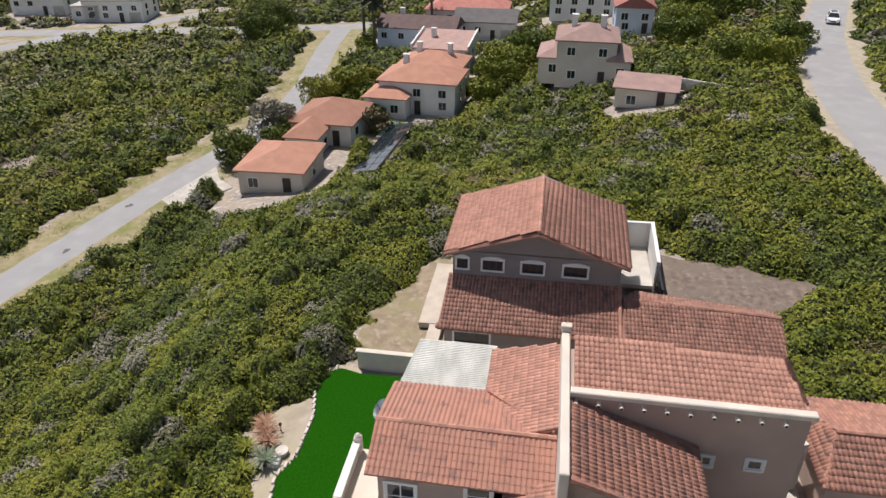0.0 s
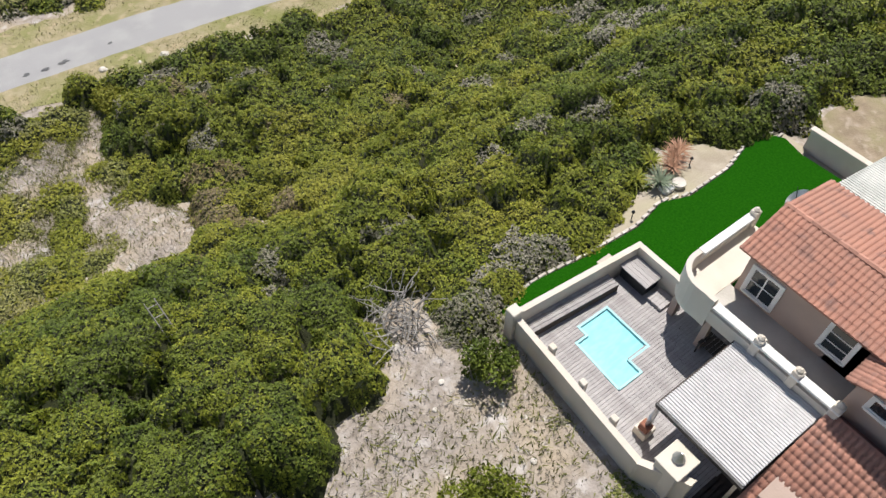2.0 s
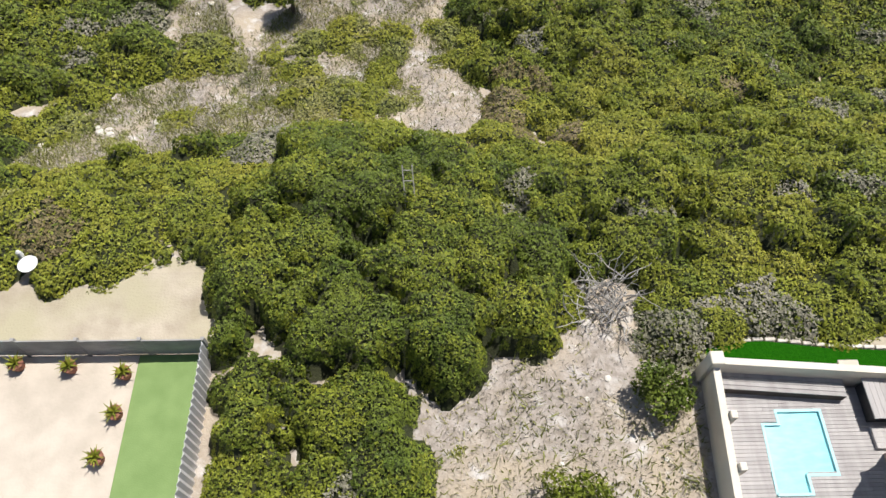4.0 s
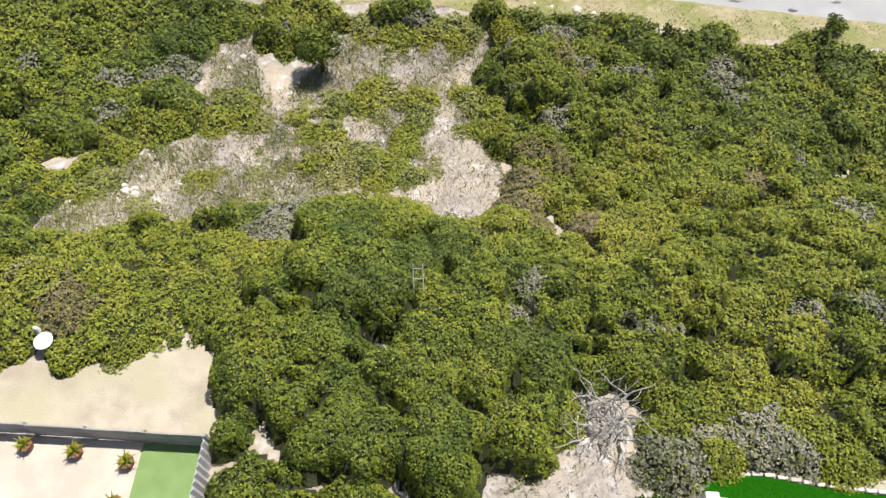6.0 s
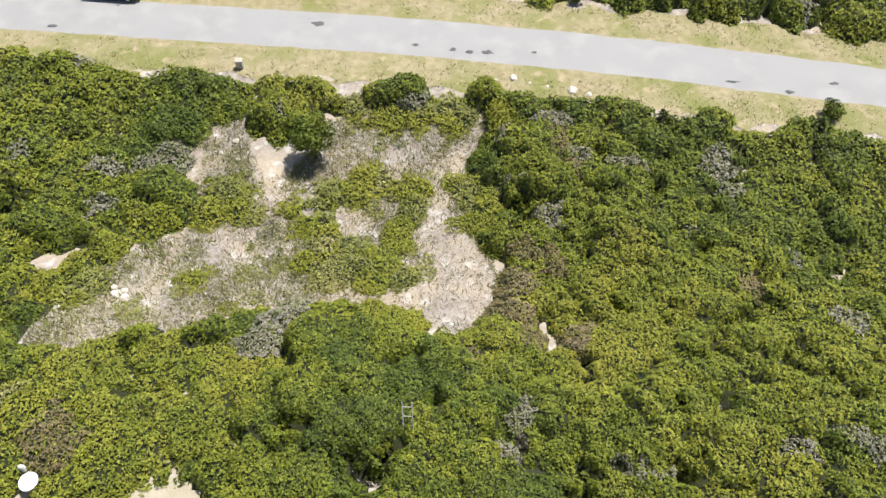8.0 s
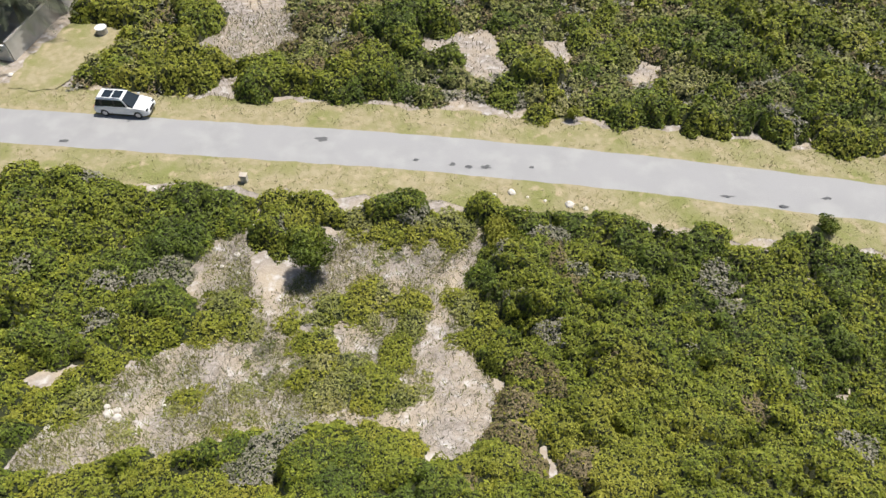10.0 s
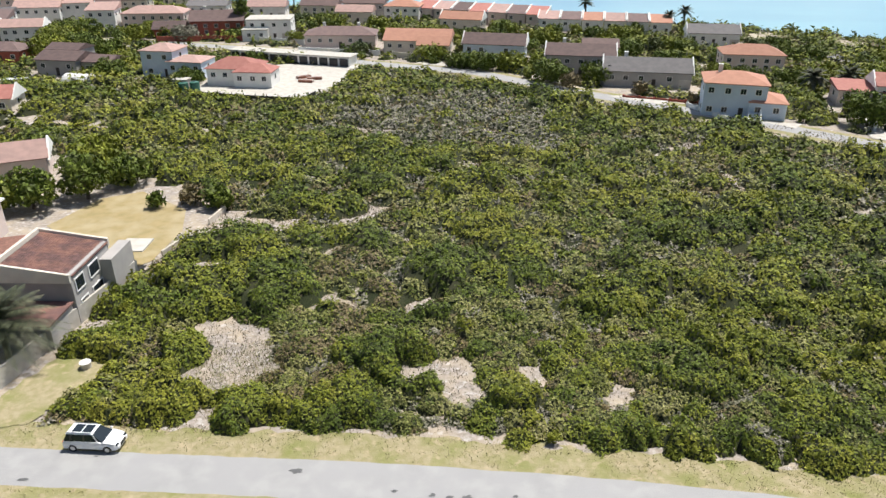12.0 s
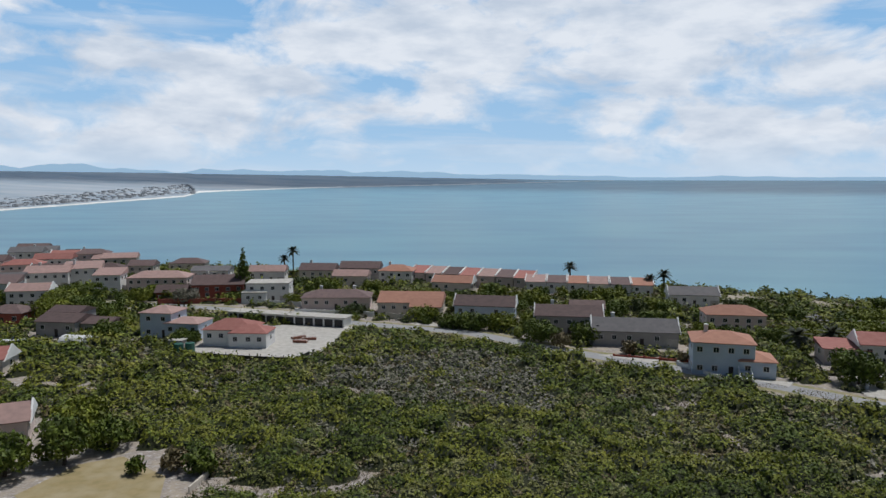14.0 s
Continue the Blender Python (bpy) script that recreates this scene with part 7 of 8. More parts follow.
wpart("step", boxed(-30, -11.0, 3.6, 6.2, 6.5, 6.75), M["concrete"], ct)


def rosette(bm, n, length, width, lift, droop, seed, z=0.0):
    r = random.Random(seed)
    for i in range(n):
        q = 6.2832 * i / n * 2.399 + r.uniform(-0.2, 0.2)
        tilt = lift * (0.35 + 0.65 * i / n)
        L = length * r.uniform(0.8, 1.1)
        prev = None
        for k in range(4):
            f = k / 3
            a = (L * f * math.cos(tilt * 1.2) * math.cos(q), L * f * math.cos(tilt * 1.2) * math.sin(q))
            h = z + L * (math.sin(tilt) * f - droop * f * f)
            w = width * (1 - f) * (0.6 + 0.8 * f) + 0.004
            sx, sy = -math.sin(q) * w, math.cos(q) * w
            row = [bm.verts.new((a[0] + sx, a[1] + sy, h + 0.25 * w)), bm.verts.new((a[0], a[1], h)), bm.verts.new((a[0] - sx, a[1] - sy, h + 0.25 * w))]
            if prev:
                bm.faces.new((prev[0], prev[1], row[1], row[0]))
                bm.faces.new((prev[1], prev[2], row[2], row[1]))
            prev = row
    return bm


def potted_agave(x, y, z):
    t = thing("potted_agave", "green agave in a brown clay pot", "potted plant", x, y, z, group="potted agaves")
    part("pot", tube(bmesh.new(), [(0, 0, 0), (0, 0, 0.35), (0, 0, 0.42), (0, 0, 0.40)], [0.2, 0.29, 0.3, 0.24], 12), M["terracotta"], t)
    part("leaves", rosette(bmesh.new(), 22, 0.62, 0.055, 1.2, 0.25, 3, 0.4), M["leaf_yellow"], t)
    return t


first = potted_agave(-10.5, 11.0, 6.55)
for i, (x, y) in enumerate(((-12.7, 11.3), (-14.8, 11.45), (-16.9, 11.5), (-10.5, 9.4), (-10.8, 7.7))):
    copy_thing(first, pose(x, y, 6.55 if y > 6.4 else 6.75, 0, 0, 50 * i))
bb = thing("bird_bath", "white stone bird bath on a pedestal", "bird bath", -15.5, 15.9, 6.25)
part("pedestal", tube(bmesh.new(), [(0, 0, 0), (0, 0, 0.08), (0, 0, 0.15), (0, 0, 0.6), (0, 0, 0.72)], [0.24, 0.24, 0.1, 0.09, 0.16], 12), M["white"], bb)
bm = bmesh.new()
rings = []
for r, z in ((0.12, 0.70), (0.3, 0.76), (0.42, 0.86), (0.40, 0.87), (0.28, 0.80), (0.02, 0.77)):
    rings.append([bm.verts.new((r * math.cos(q), r * math.sin(q), z)) for q in np.linspace(0, 6.2832, 21)[:-1]])
for a, b in zip(rings, rings[1:]):
    for i in range(20):
        bm.faces.new((a[i], a[(i + 1) % 20], b[(i + 1) % 20], b[i]))
part("bowl", bm, M["white"], bb)
ub = thing("garden_stone", "small pale garden ornament beside the bird bath", "ornament", -16.1, 16.5, 6.2)
part("body", tube(bmesh.new(), [(0, 0, 0), (0, 0, 0.5), (0, 0, 0.9), (0, 0, 1.0)], [0.14, 0.16, 0.1, 0.03], 8), M["white"], ub)

# aloes and agaves in the flower bed
for i, (x, y, s, m, lb) in enumerate(((24.9, 13.0, 1.0, "leaf_aloe_red", "red-brown aloe"), (25.6, 13.3, 0.95, "leaf_aloe_red", "red-brown aloe"), (24.3, 12.6, 0.8, "leaf_aloe_red", "red-brown aloe"), (23.0, 12.3, 1.0, "leaf_aloe", "grey-green agave"), (22.3, 13.2, 0.9, "leaf_yellow", "yellow-green yucca"), (24.0, 13.7, 0.8, "leaf_yellow", "yellow-green yucca"), (25.6, 16.4, 0.7, "leaf_aloe", "grey-green agave"))):
    z = float(ground_z(x, y)) + (0.55 if y < 15 else 1.0)
    t = thing("aloe", lb + " rosette in the sandy bed", "aloe", x, y, z - 0.5, 40 * i, "aloes")
    part("leaves", rosette(bmesh.new(), 44, s * 1.05, 0.07 * s, 0.85, 0.22, i, 0.45), M[m], t)
    part("stem", tube(bmesh.new(), [(0, 0, -0.2), (0, 0, 0.5)], [0.12, 0.1], 7), M["bark"], t)
gb = thing("stone_basin", "small pale stone basin and stool by the lawn", "ornament", 23.7, 11.7, 7.35)
part("basin", tube(bmesh.new(), [(0, 0, 0), (0, 0, 0.3), (0, 0, 0.36)], [0.22, 0.36, 0.34], 12), M["stone"], gb)
part("stool", boxed(-0.9, -0.35, -0.1, 0.45, 0, 0.3, 0.03), M["white"], gb)
for i, (x, y) in enumerate(((20.4, 11.6), (25.4, 12.4), (14.0, 11.8), (29.2, 12.2))):
    t = thing("garden_lamp", "small dark garden lamp on a post in the flower bed", "garden lamp", x, y, float(ground_z(x, y)), group="garden lamps")
    part("post", tube(bmesh.new(), [(0, 0, 0), (0, 0, 0.55)], [0.025, 0.025], 6), M["darkmetal"], t)
    part("head", tube(bmesh.new(), [(0, 0, 0.55), (0, 0, 0.62), (0, 0, 0.7)], [0.08, 0.09, 0.03], 8), M["darkmetal"], t)


# ---- trees ----
def leaf_crown(name, parent, blobs, size, density, material, rng):
    cs = []
    for x, y, z, r in blobs:
        n = int(4 * 3.14 * r * r * density / (size * size))
        d = rng.normal(size=(n, 3))
        d /= np.linalg.norm(d, axis=1)[:, None]
        p = np.array((x, y, z)) + d * (r * rng.uniform(0.72, 1.08, (n, 1))) * np.array((1, 1, 0.82))
        cs.append(leaf_tris(p, d + rng.normal(0, 0.6, (n, 3)), size * rng.uniform(0.6, 1.4, n), rng))
    ob = tris(name, np.concatenate(cs), material, "", "", "", parent)
    return ob


def tree(x, y, h, r, material="leaf_green", label="round bushy coastal tree", size=0.2, name="tree", low=0.35, seed=0):
    rg = np.random.default_rng(seed + int(abs(x * 7 + y * 3)))
    z = float(ground_z(x, y))
    t = thing(name, label, "tree", x, y, z)
    tr = bmesh.new()
    tube(tr, [(0, 0, -0.2), (0.05 * r, 0.03, h * 0.3), (0, 0.06, h * 0.6)], [0.05 * h, 0.038 * h, 0.015 * h], 7)
    part("trunk", tr, M["bark"], t)
    blobs = []
    for i in range(15):
        q = i * 2.4
        rad = r * (0.0 if i == 0 else rg.uniform(0.3, 0.76))
        bz = h * (low + (1 - low) * (0.5 + 0.28 * math.sin(i * 1.9))) - 0.1 * rad
        b = (rad * math.cos(q), rad * math.sin(q), min(bz, h - 0.42 * r), r * rg.uniform(0.26, 0.44))
        blobs.append(b)
        if size < 0.3 or i < 5:
            part("limb", tube(bmesh.new(), [(0, 0, h * 0.28), (b[0] * 0.5, b[1] * 0.5, (h * 0.3 + b[2]) / 2), b[:3]], [0.02 * h, 0.014 * h, 0.006 * h], 5), M["bark"], t)
    leaf_crown("crown", t, blobs, size * 0.76, 0.75, M[material], rg)
    return t


def palm(x, y, h, r, label, size_w=0.09, n=46):
    rg = random.Random(int(x * 3 + y))
    z = float(ground_z(x, y))
    t = thing("palm_tree", label, "palm", x, y, z)
    part("trunk", tube(bmesh.new(), [(0, 0, -0.2), (0.05, 0, h * 0.5), (0, 0.05, h - 0.3), (0, 0, h + 0.1)], [0.34, 0.3, 0.34, 0.2], 10), M["bark"], t)
    for k in range(n):
        q = k * 2.39996
        up = 1.25 - 1.75 * k / n + rg.uniform(-0.1, 0.1)
        L = r * rg.uniform(0.9, 1.1)
        fr = bmesh.new()
        pts = []
        for i in range(9):
            f = i / 8
            d = L * (math.cos(up) * f + 0.12 * f * f)
            pts.append(Vector((d * math.cos(q), d * math.sin(q), h + L * (math.sin(up) * f - 0.38 * f * f))))
        side = Vector((-math.sin(q), math.cos(q), 0))
        for i in range(8):
            for j in range(5):
                p = pts[i].lerp(pts[i + 1], j / 5)
                f = (i + j / 5) / 8
                w = r * 0.2 * math.sin(math.pi * min(1, f * 0.9 + 0.1)) + 0.05
                dirn = (pts[i + 1] - pts[i]).normalized()
                for s in (-1, 1):
                    tip = p + side * s * w + dirn * w * 0.7 - Vector((0, 0, w * 0.25))
                    fr.faces.new([fr.verts.new(p), fr.verts.new(p + dirn * size_w), fr.verts.new(tip)])
        part("frond", fr, M["leaf_palm"], t)
    return t


tree(-7.6, 39.6, 3.6, 1.7, "leaf_dark", "lone round tree with a dark leafy crown", 0.16, low=0.45)
palm(-40.0, 66.9, 4.4, 5.0, "large feathery date palm behind the boundary wall", 0.09, 64)
palm(-41.5, 58.8, 2.6, 3.2, "date palm beside the road", 0.1, 50)
for x, y, h, r in ((-63, 305, 11, 3.0), (-66, 302, 8, 2.6), (48.5, 282, 8, 3.0), (78.5, 262, 7, 3.0), (73.5, 262, 5.5, 2.6), (84, 176, 4, 3.4), (93, 178, 4, 3.4), (133, 34, 9, 3.2), (137, 37, 9, 3.0), (151, 26, 8, 2.8)):
    palm(x, y, h, r, "tall palm among the houses", 0.25, 30)
pn = thing("norfolk_pine", "tall dark Norfolk pine among the houses", "pine", -69, 254, 0)
part("trunk", tube(bmesh.new(), [(0, 0, -0.2), (0, 0, 17)], [0.35, 0.05], 8), M["bark"], pn)
rg = np.random.default_rng(3)
leaf_crown("crown", pn, [(0.5 * (17 - z) * 0.22 * math.cos(z * 5), 0.5 * (17 - z) * 0.22 * math.sin(z * 5), z, 0.35 + (17 - z) * 0.14) for z in np.arange(2.5, 17, 0.75)], 0.5, 0.9, M["leaf_dark"], rg)
for i, (x, y, h, r, m) in enumerate(((75, 36.5, 4.5, 3.2, "leaf_dark"), (80, 33.5, 3.4, 2.2, "leaf_dark"), (84.5, 35.5, 5.5, 3.4, "leaf_grey"), (83, 33, 3.5, 1.8, "leaf_dark"), (97, 33, 5, 3.2, "leaf_yellow"), (101, 30, 5.5, 3.6, "leaf_green"), (106, 28, 4.5, 2.6, "leaf_yellow"), (88, 22.5, 3.6, 2.2, "leaf_brown"), (93, 24, 2.5, 1.4, "leaf_dark"), (112, 7, 6, 4.6, "leaf_green"), (106, 8.5, 5.5, 4, "leaf_green"), (118, 4, 6, 4.5, "leaf_dark"), (100, 9, 4, 3, "leaf_green"), (124, -22, 6.5, 6, "leaf_dark"), (134, -28, 6, 6.5, "leaf_dark"), (118, -20, 5, 4.5, "leaf_green"), (142, -30, 5, 6, "leaf_dark"), (112, -18, 4.5, 4.2, "leaf_dark"), (108, -33, 4.5, 3.4, "leaf_dark"), (96, -27, 5, 4.5, "leaf_green"), (99, -24, 4, 3.5, "leaf_dark"), (136, 58, 6, 5, "leaf_dark"), (129, 35, 3, 2, "leaf_green"), (148, 60, 6, 5, "leaf_dark"))):
    tree(x, y, h, r, m, "bushy garden tree among the inland houses", 0.32, low=0.15)
for i, (x, y, h, r, m) in enumerate(((9, 201, 5, 5.5, "leaf_dark"), (3, 203, 4.5, 4.5, "leaf_dark"), (25, 185, 6, 5.5, "leaf_dark"), (36, 184, 5.5, 4.2, "leaf_dark"), (29, 179, 4, 2.6, "leaf_brown"), (25, 200, 5, 5, "leaf_green"), (83, 149, 7, 5.5, "leaf_dark"), (98, 146, 7, 6.5, "leaf_dark"), (106, 150, 6, 6, "leaf_dark"), (89, 186, 5, 6, "leaf_green"), (-48, 237, 4, 3, "leaf_green"), (-84, 241, 5, 4.5, "leaf_grey"), (-112, 214, 7, 7, "leaf_green"), (-104, 218, 6.5, 6, "leaf_dark"), (-118, 228, 7, 6.5, "leaf_green"), (-97, 212, 5, 5, "leaf_dark"), (-109, 232, 9, 3.4, "leaf_dark"), (-84, 187, 5, 5, "leaf_dark"), (-86, 198, 5, 5, "leaf_green"), (-62, 200, 4, 3.4, "leaf_dark"), (-62, 182, 4, 4, "leaf_dark"), (-52, 108, 7, 4.5, "leaf_dark"), (-58, 104, 6, 4.5, "leaf_dark"), (-64, 100, 6, 5, "leaf_green"), (-48, 114, 5, 4, "leaf_dark"), (-31.5, 105, 3.4, 2.6, "leaf_dark"), (-35.5, 106.5, 3, 2.4, "leaf_brown"), (-40.5, 105, 2.4, 1.6, "leaf_dark"), (-70, 103, 7, 5, "leaf_green"), (-56, 121, 6, 5, "leaf_green"), (-10, 290, 5, 4, "leaf_green"), (-40, 262, 6, 5, "leaf_green"), (-25, 262, 5, 4.5, "leaf_green"), (18, 255, 5, 5, "leaf_green"), (55, 245, 5, 6, "leaf_green"), (66, 225, 5, 6, "leaf_green"), (30, 236, 5, 6, "leaf_green"), (-5, 244, 5, 5, "leaf_green"), (50, 220, 5, 6, "leaf_dark"), (42, 210, 5, 5, "leaf_green"), (70, 178, 3.4, 2.4, "leaf_green"), (54, 166, 2.6, 1.6, "leaf_brown"), (44, 173, 3.4, 2.2, "leaf_brown"), (118, 170, 6, 6, "leaf_dark"), (110, 190, 5, 6, "leaf_green"), (120, 210, 4.5, 6, "leaf_green"))):
    tree(x, y, h, r, m, "bushy garden tree among the seaside houses", 0.6, low=0.12)
# dark garden trees in the gaps of the seaside rows
rt = np.random.default_rng(77)
taken = []
for x, y in zip(rt.uniform(-210, 150, 1500), rt.uniform(180, 345, 1500)):
    edge = float(np.interp(x, EDGE_X, EDGE_Y))
    row = float(np.interp(x, (-260, -100, -25, 30, 80, 160), (190, 196, 212, 188, 146, 106)))
    if len(taken) >= 90 or not row < y < edge - 14 or near_line(x, y, TOWN_ROAD, 6.5).any() or any(math.hypot(x - a, y - c) < 6.5 for a, c in taken):
        continue
    if any(abs((x - q[0]) * math.cos(radians(q[2])) + (y - q[1]) * math.sin(radians(q[2]))) < q[3] / 2 + 3.4 and abs((y - q[1]) * math.cos(radians(q[2])) - (x - q[0]) * math.sin(radians(q[2]))) < q[4] / 2 + 4.4 for q in PLOTS) or in_any(np.array([x]), np.array([y]), NO_SCRUB).any():
        continue
    taken.append((x, y))
    tree(x, y, rt.uniform(2.6, 5.2), rt.uniform(2.4, 4.6), ("leaf_dark", "leaf_dark", "leaf_green", "leaf_far")[len(taken) % 4], "bushy dark garden tree between the seaside houses", 0.62, low=0.12)
# single shrubs on the bare slope
for x, y, h, r, m in ((9.9, 9.4, 1.9, 1.25, "leaf_dark"), (6.4, 5.2, 1.9, 1.5, "leaf_green"), (4.0, 3.2, 1.6, 1.7, "leaf_green"), (10.9, 56.5, 1.1, 0.7, "leaf_green"), (28.5, 45.4, 1.4, 0.9, "leaf_dark"), (5.3, 43.2, 1.8, 1.7, "leaf_yellow")):
    tree(x, y, h, r, m, "rounded leafy shrub on the sandy slope", 0.13, "shrub", low=0.25)

# bleached dead bush
db = thing("dead_bush", "bleached dead bush with tangled bare branches", "dead bush", 8.6, 13.6, 6.9)
rb = random.Random(8)
for k in range(64):
    q, el, L = rb.uniform(0, 6.28), rb.uniform(0.2, 1.15), rb.uniform(1.2, 2.5)
    p = Vector((rb.uniform(-1.1, 1.1), rb.uniform(-1.0, 1.4), 0.1))
    pts = [p]
    for i in range(5):
        q += rb.uniform(-0.6, 0.6)
        el += rb.uniform(-0.35, 0.25)
        p = p + Vector((math.cos(q) * math.cos(el), math.sin(q) * math.cos(el), math.sin(el))) * L / 5
        pts.append(p)
    bm = tube(bmesh.new(), pts, [0.04, 0.032, 0.026, 0.02, 0.014, 0.007], 5)
    for i in (2, 3, 4):
        e = pts[i] + Vector((rb.uniform(-1, 1), rb.uniform(-1, 1), rb.uniform(-0.2, 0.8))) * 0.35
        tube(bm, [pts[i], (pts[i] + e) / 2 + Vector((0.03, 0.02, 0)), e], [0.018, 0.013, 0.006], 4)
    part("branch", bm, M["deadtwig"], db)

# solar array on the inland slope
sp = thing("solar_array", "long array of dark solar panels on the slope", "solar panel", 80.5, 20.0, float(ground_z(80.5, 20.0)), -4)
pm = shared("panel", boxed(-0.97, 0.97, -0.5, 0.5, -0.02, 0.02), M["glass"])
fm = shared("panel_frame", boxed(-1.0, 1.0, -0.53, 0.53, -0.03, 0.0), M["steel"])
for i in range(8):
    for j in range(3):
        f = share("panel", fm, sp, -7.2 + i * 2.06, -1.08 + j * 1.08, 1.1 - (j - 1) * 0.22, rx=-11.5)
        share("cell_sheet", pm, f, 0, 0, 0.025)
for i in range(4):
    part("post", boxed(-6 + i * 4, -5.9 + i * 4, -0.05, 0.05, -0.3, 1.05), M["steel"], sp)
ps = thing("swimming_pool", "turquoise garden pool behind the white house", "pool", 88.5, 20.5, float(ground_z(88.5, 20.5)), -92)
part("pool_rim", boxed(-1.6, 1.6, -3.1, 3.1, -0.2, 0.35), M["paving"], ps)
part("pool_water", boxed(-1.35, 1.35, -2.85, 2.85, 0.1, 0.37), M["pool_water"], ps)
sheet("parking", [(62, 38.5), (68, 34.5), (70, 37), (73.5, 39), (64, 41)], 0.08, M["concrete"], "pale concrete parking before the garage", "driveway")
lw = thing("garden_wall", "low beige garden wall along the hill plots", "wall", 86, -20, 8)
wpart("wall", wall_run([(88, -15.5), (85, -22), (84, -26)], 8.0, 9.4, 0.25), M["cream2"], lw)


# ---- small things of the town ----
bt = thing("shelter_tent", "white tunnel tent beside the dark house", "tent", -88, 181, 0, -8)
bm = bmesh.new()
rows_ = []
for i in range(2):
    rows_.append([bm.verts.new((4.2 * (2 * i - 1), 2.6 * math.cos(q), 2.4 * math.sin(q))) for q in np.linspace(0, math.pi, 11)])
for k in range(10):
    bm.faces.new((rows_[0][k], rows_[0][k + 1], rows_[1][k + 1], rows_[1][k]))
for r_ in rows_:
    bm.faces.new(r_)
bmesh.ops.recalc_face_normals(bm, faces=bm.faces)
part("cover", bm, M["white"], bt)
for i in range(5):
    part("hoop", tube(bmesh.new(), [(-4 + 2 * i, 2.63 * math.cos(q), 2.43 * math.sin(q)) for q in np.linspace(0, math.pi, 9)], [0.05] * 9, 5), M["steel"], bt)
boat = thing("motor_boat", "white motor boat parked on a trailer", "boat", -104, 180, 0.3, 4)
bm = bmesh.new()
st_ = [(-3.4, 0.9, 1.0), (-1, 1.1, 1.05), (1.5, 0.95, 1.15), (3.4, 0.08, 1.35)]
rg_ = [[bm.verts.new(p) for p in ((x, -w, h), (x, 0, 0.25 + 0.12 * i), (x, w, h))] for i, (x, w, h) in enumerate(st_)]
for a, b in zip(rg_, rg_[1:]):
    bm.faces.new((a[0], a[1], b[1], b[0]))
    bm.faces.new((a[1], a[2], b[2], b[1]))
    bm.faces.new((a[2], a[0], b[0], b[2]))
bm.faces.new(rg_[0])
bmesh.ops.recalc_face_normals(bm, faces=bm.faces)
part("hull", bm, M["carpaint"], boat)
part("windscreen", boxed(0.2, 0.3, -0.7, 0.7, 1.1, 1.6), M["glass"], boat)
for s_ in (-0.8, 0.8):
    part("wheel", tube(bmesh.new(), [(-0.8, s_, 0.05), (-0.8, s_ + 0.2, 0.05)], [0.32, 0.32], 12), M["tyre"], boat)
shed = thing("garden_shed", "small grey garden shed with a flat roof", "shed", -62.5, 177.5, 0, -8)
part("wall", boxed(-1.6, 1.6, -1.2, 1.2, -0.1, 2.1), M["greywall"], shed)
part("roof", boxed(-1.8, 1.8, -1.4, 1.4, 2.1, 2.25), M["concrete"], shed)
share("door", DOOR, shed, 0, -1.2, 0)
for i, (x, y) in enumerate(((-34.5, 184), (-33, 187), (-36, 188.5))):
    lp = thing("timber_stack", "stack of sawn orange timber on the building plot", "timber", x, y, 0.08, -10 + 25 * i, "timber stacks")
    for k in range(4):
        part("plank", boxed(-1.8, 1.8, -0.7 + 0.36 * k, -0.38 + 0.36 * k, 0, 0.6), M["deadtwig"] if k % 2 else M["terracotta"], lp)
pv = copy_thing(first_car, pose(88, 150.5, 0.15, 0, 0, 80))
tagged(pv, "white car parked in a brick driveway", "car")
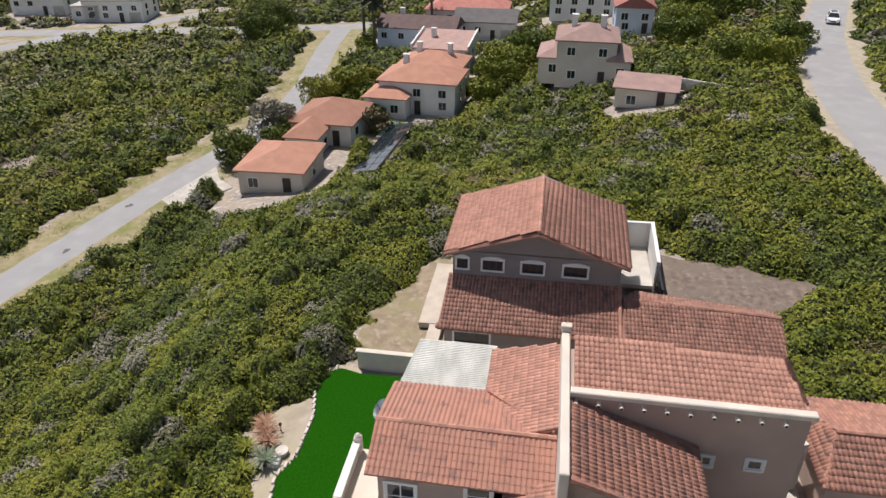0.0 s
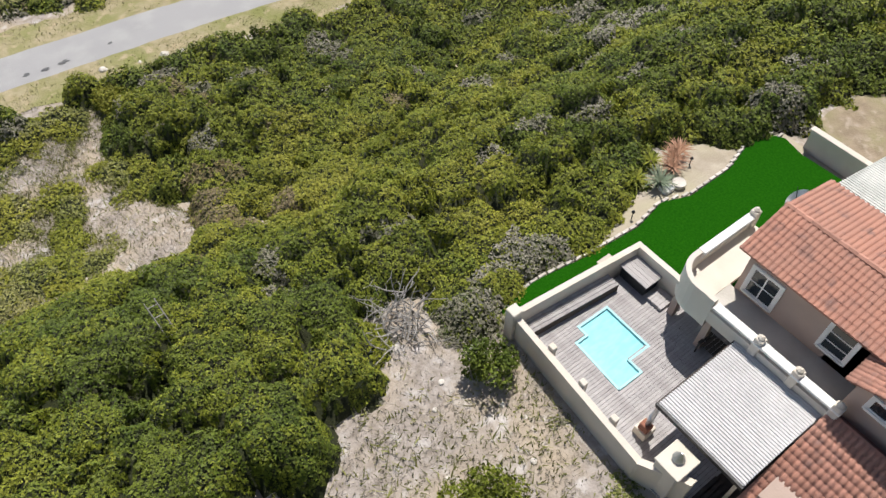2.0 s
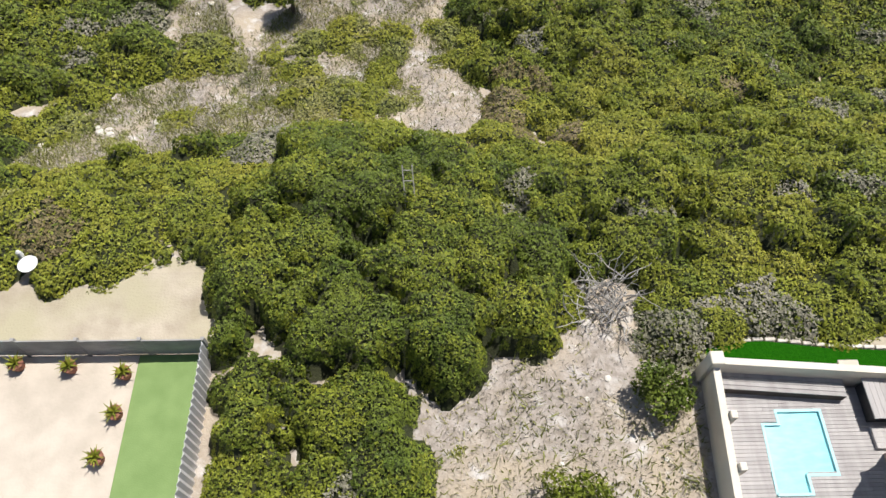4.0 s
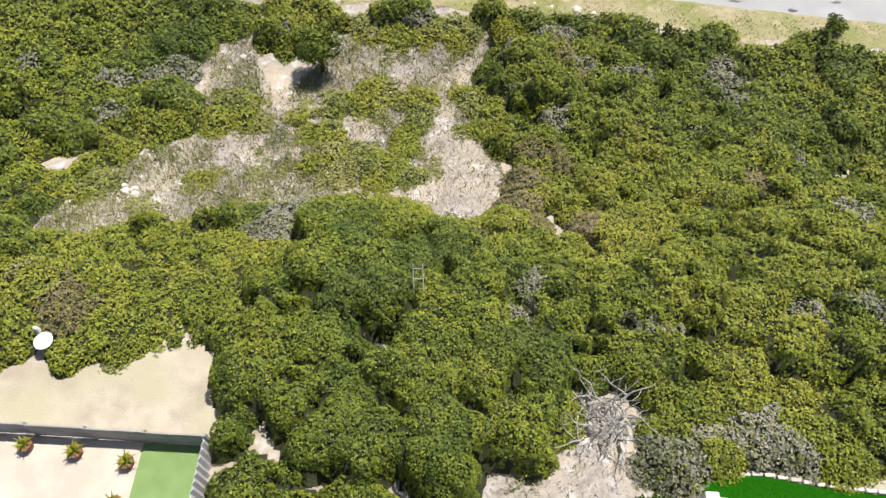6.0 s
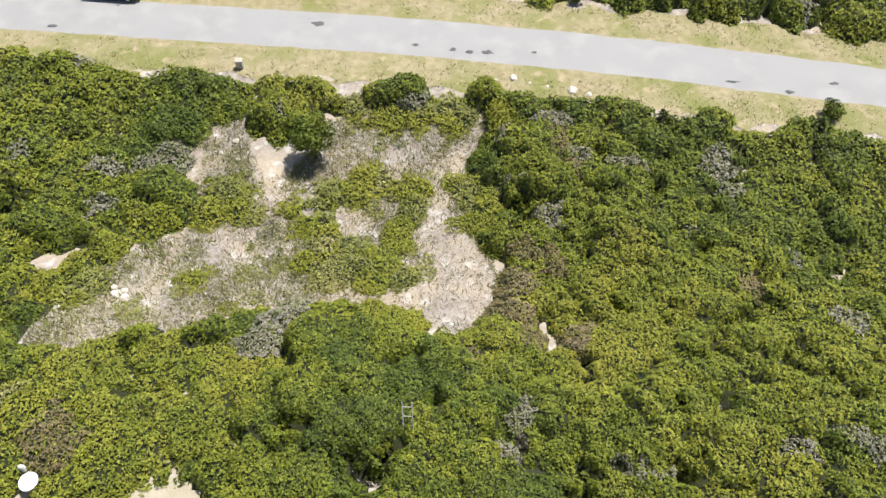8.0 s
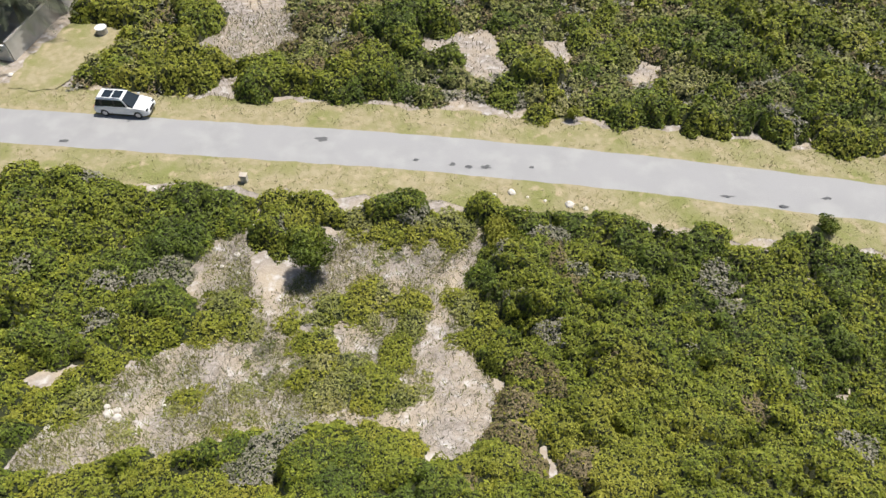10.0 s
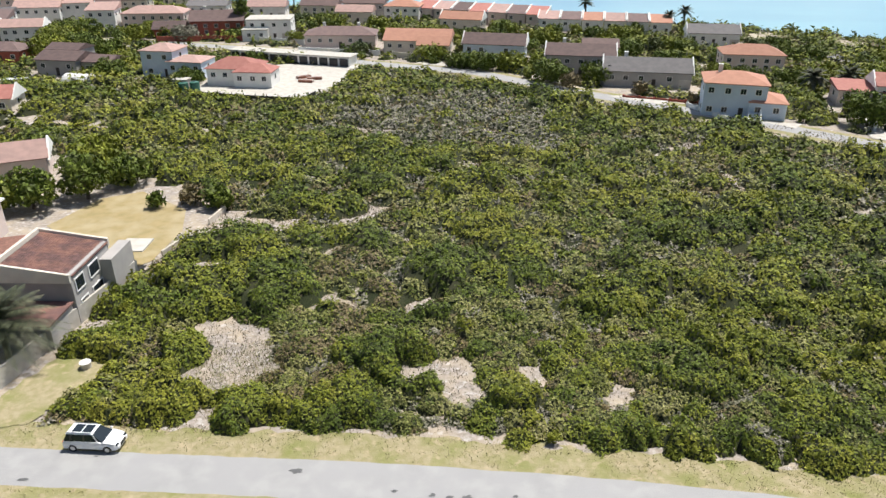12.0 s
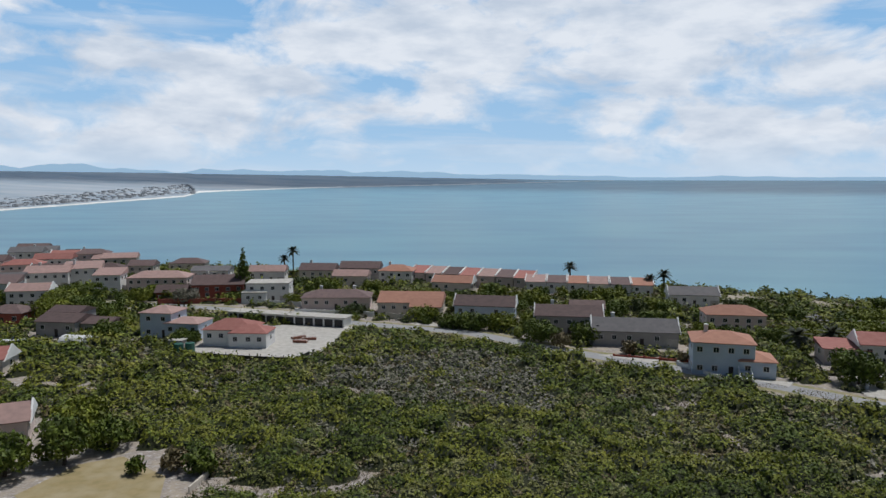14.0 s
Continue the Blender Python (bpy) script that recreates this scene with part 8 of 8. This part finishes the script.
for x, y in ((83, 146), (86.5, 144.5)):
    gp = thing("gate_pillar", "white plastered gate pillar by the driveway", "pillar", x, y, 0, -14, "gate pillars")
    part("shaft", boxed(-0.25, 0.25, -0.25, 0.25, -0.1, 1.7, 0.03), M["white"], gp)
    part("cap", boxed(-0.32, 0.32, -0.32, 0.32, 1.7, 1.85, 0.03), M["white"], gp)
en = thing("entrance_stair", "white entrance stair of the shade-blue tinted house", "stair", 62.5, 153.4, 0, -14)
for i in range(7):
    part("step", boxed(-1.0, 1.0, -3.0 + 0.4 * i, 0.6, 0.2 * i, 0.2 * i + 0.2), M["white"], en)
for s_ in (-1.15, 1.15):
    part("side_wall", solid(bmesh.new(), [(s_ - 0.12, -3.2, -0.1), (s_ + 0.12, -3.2, -0.1), (s_ + 0.12, 0.6, -0.1), (s_ - 0.12, 0.6, -0.1)], [(s_ - 0.12, -3.2, 0.7), (s_ + 0.12, -3.2, 0.7), (s_ + 0.12, 0.6, 2.3), (s_ - 0.12, 0.6, 2.3)]), M["white"], en)
sheet("sand_clearing", [(92, 243), (100, 256), (118, 246), (128, 236), (120, 228), (112, 236)], 1.1, M["sand"], "pale sand clearing on the headland", "clearing", 5)
sheet("paved_turn", [(104, 214), (112, 222), (120, 212), (132, 200), (128, 194), (112, 200)], 1.1, M["asphalt"], "pale paved turning place near the shore", "paving", 5)
for i, (x, y, h, r) in enumerate(((-100, 240, 5, 4.5), (-92, 246, 4, 3.4), (-66, 262, 4, 3.4), (-45, 270, 4.5, 4), (-20, 246, 4, 3.6), (4, 240, 4.5, 4.4), (14, 232, 4.5, 4.6), (22, 226, 4, 4.4), (40, 224, 4.5, 5), (60, 208, 4.5, 5), (68, 192, 4, 4), (92, 214, 4.5, 5.5), (100, 184, 5, 5), (72, 152, 2, 1.4), (56, 158, 1.6, 1.2), (-126, 250, 5, 4.6), (-134, 246, 5, 4.6), (-146, 240, 5, 5), (-100, 278, 4.5, 4.5), (-122, 288, 4, 4), (-108, 300, 4, 4.4), (-85, 268, 4, 3.4), (-24, 212, 1.6, 1.3), (-4, 207, 2, 1.5), (20, 190, 2.4, 1.8))):
    tree(x, y, h, r, "leaf_dark" if i % 2 else "leaf_green", "dense dark garden shrub between the seaside houses", 0.6, "garden_shrub", low=0.1)
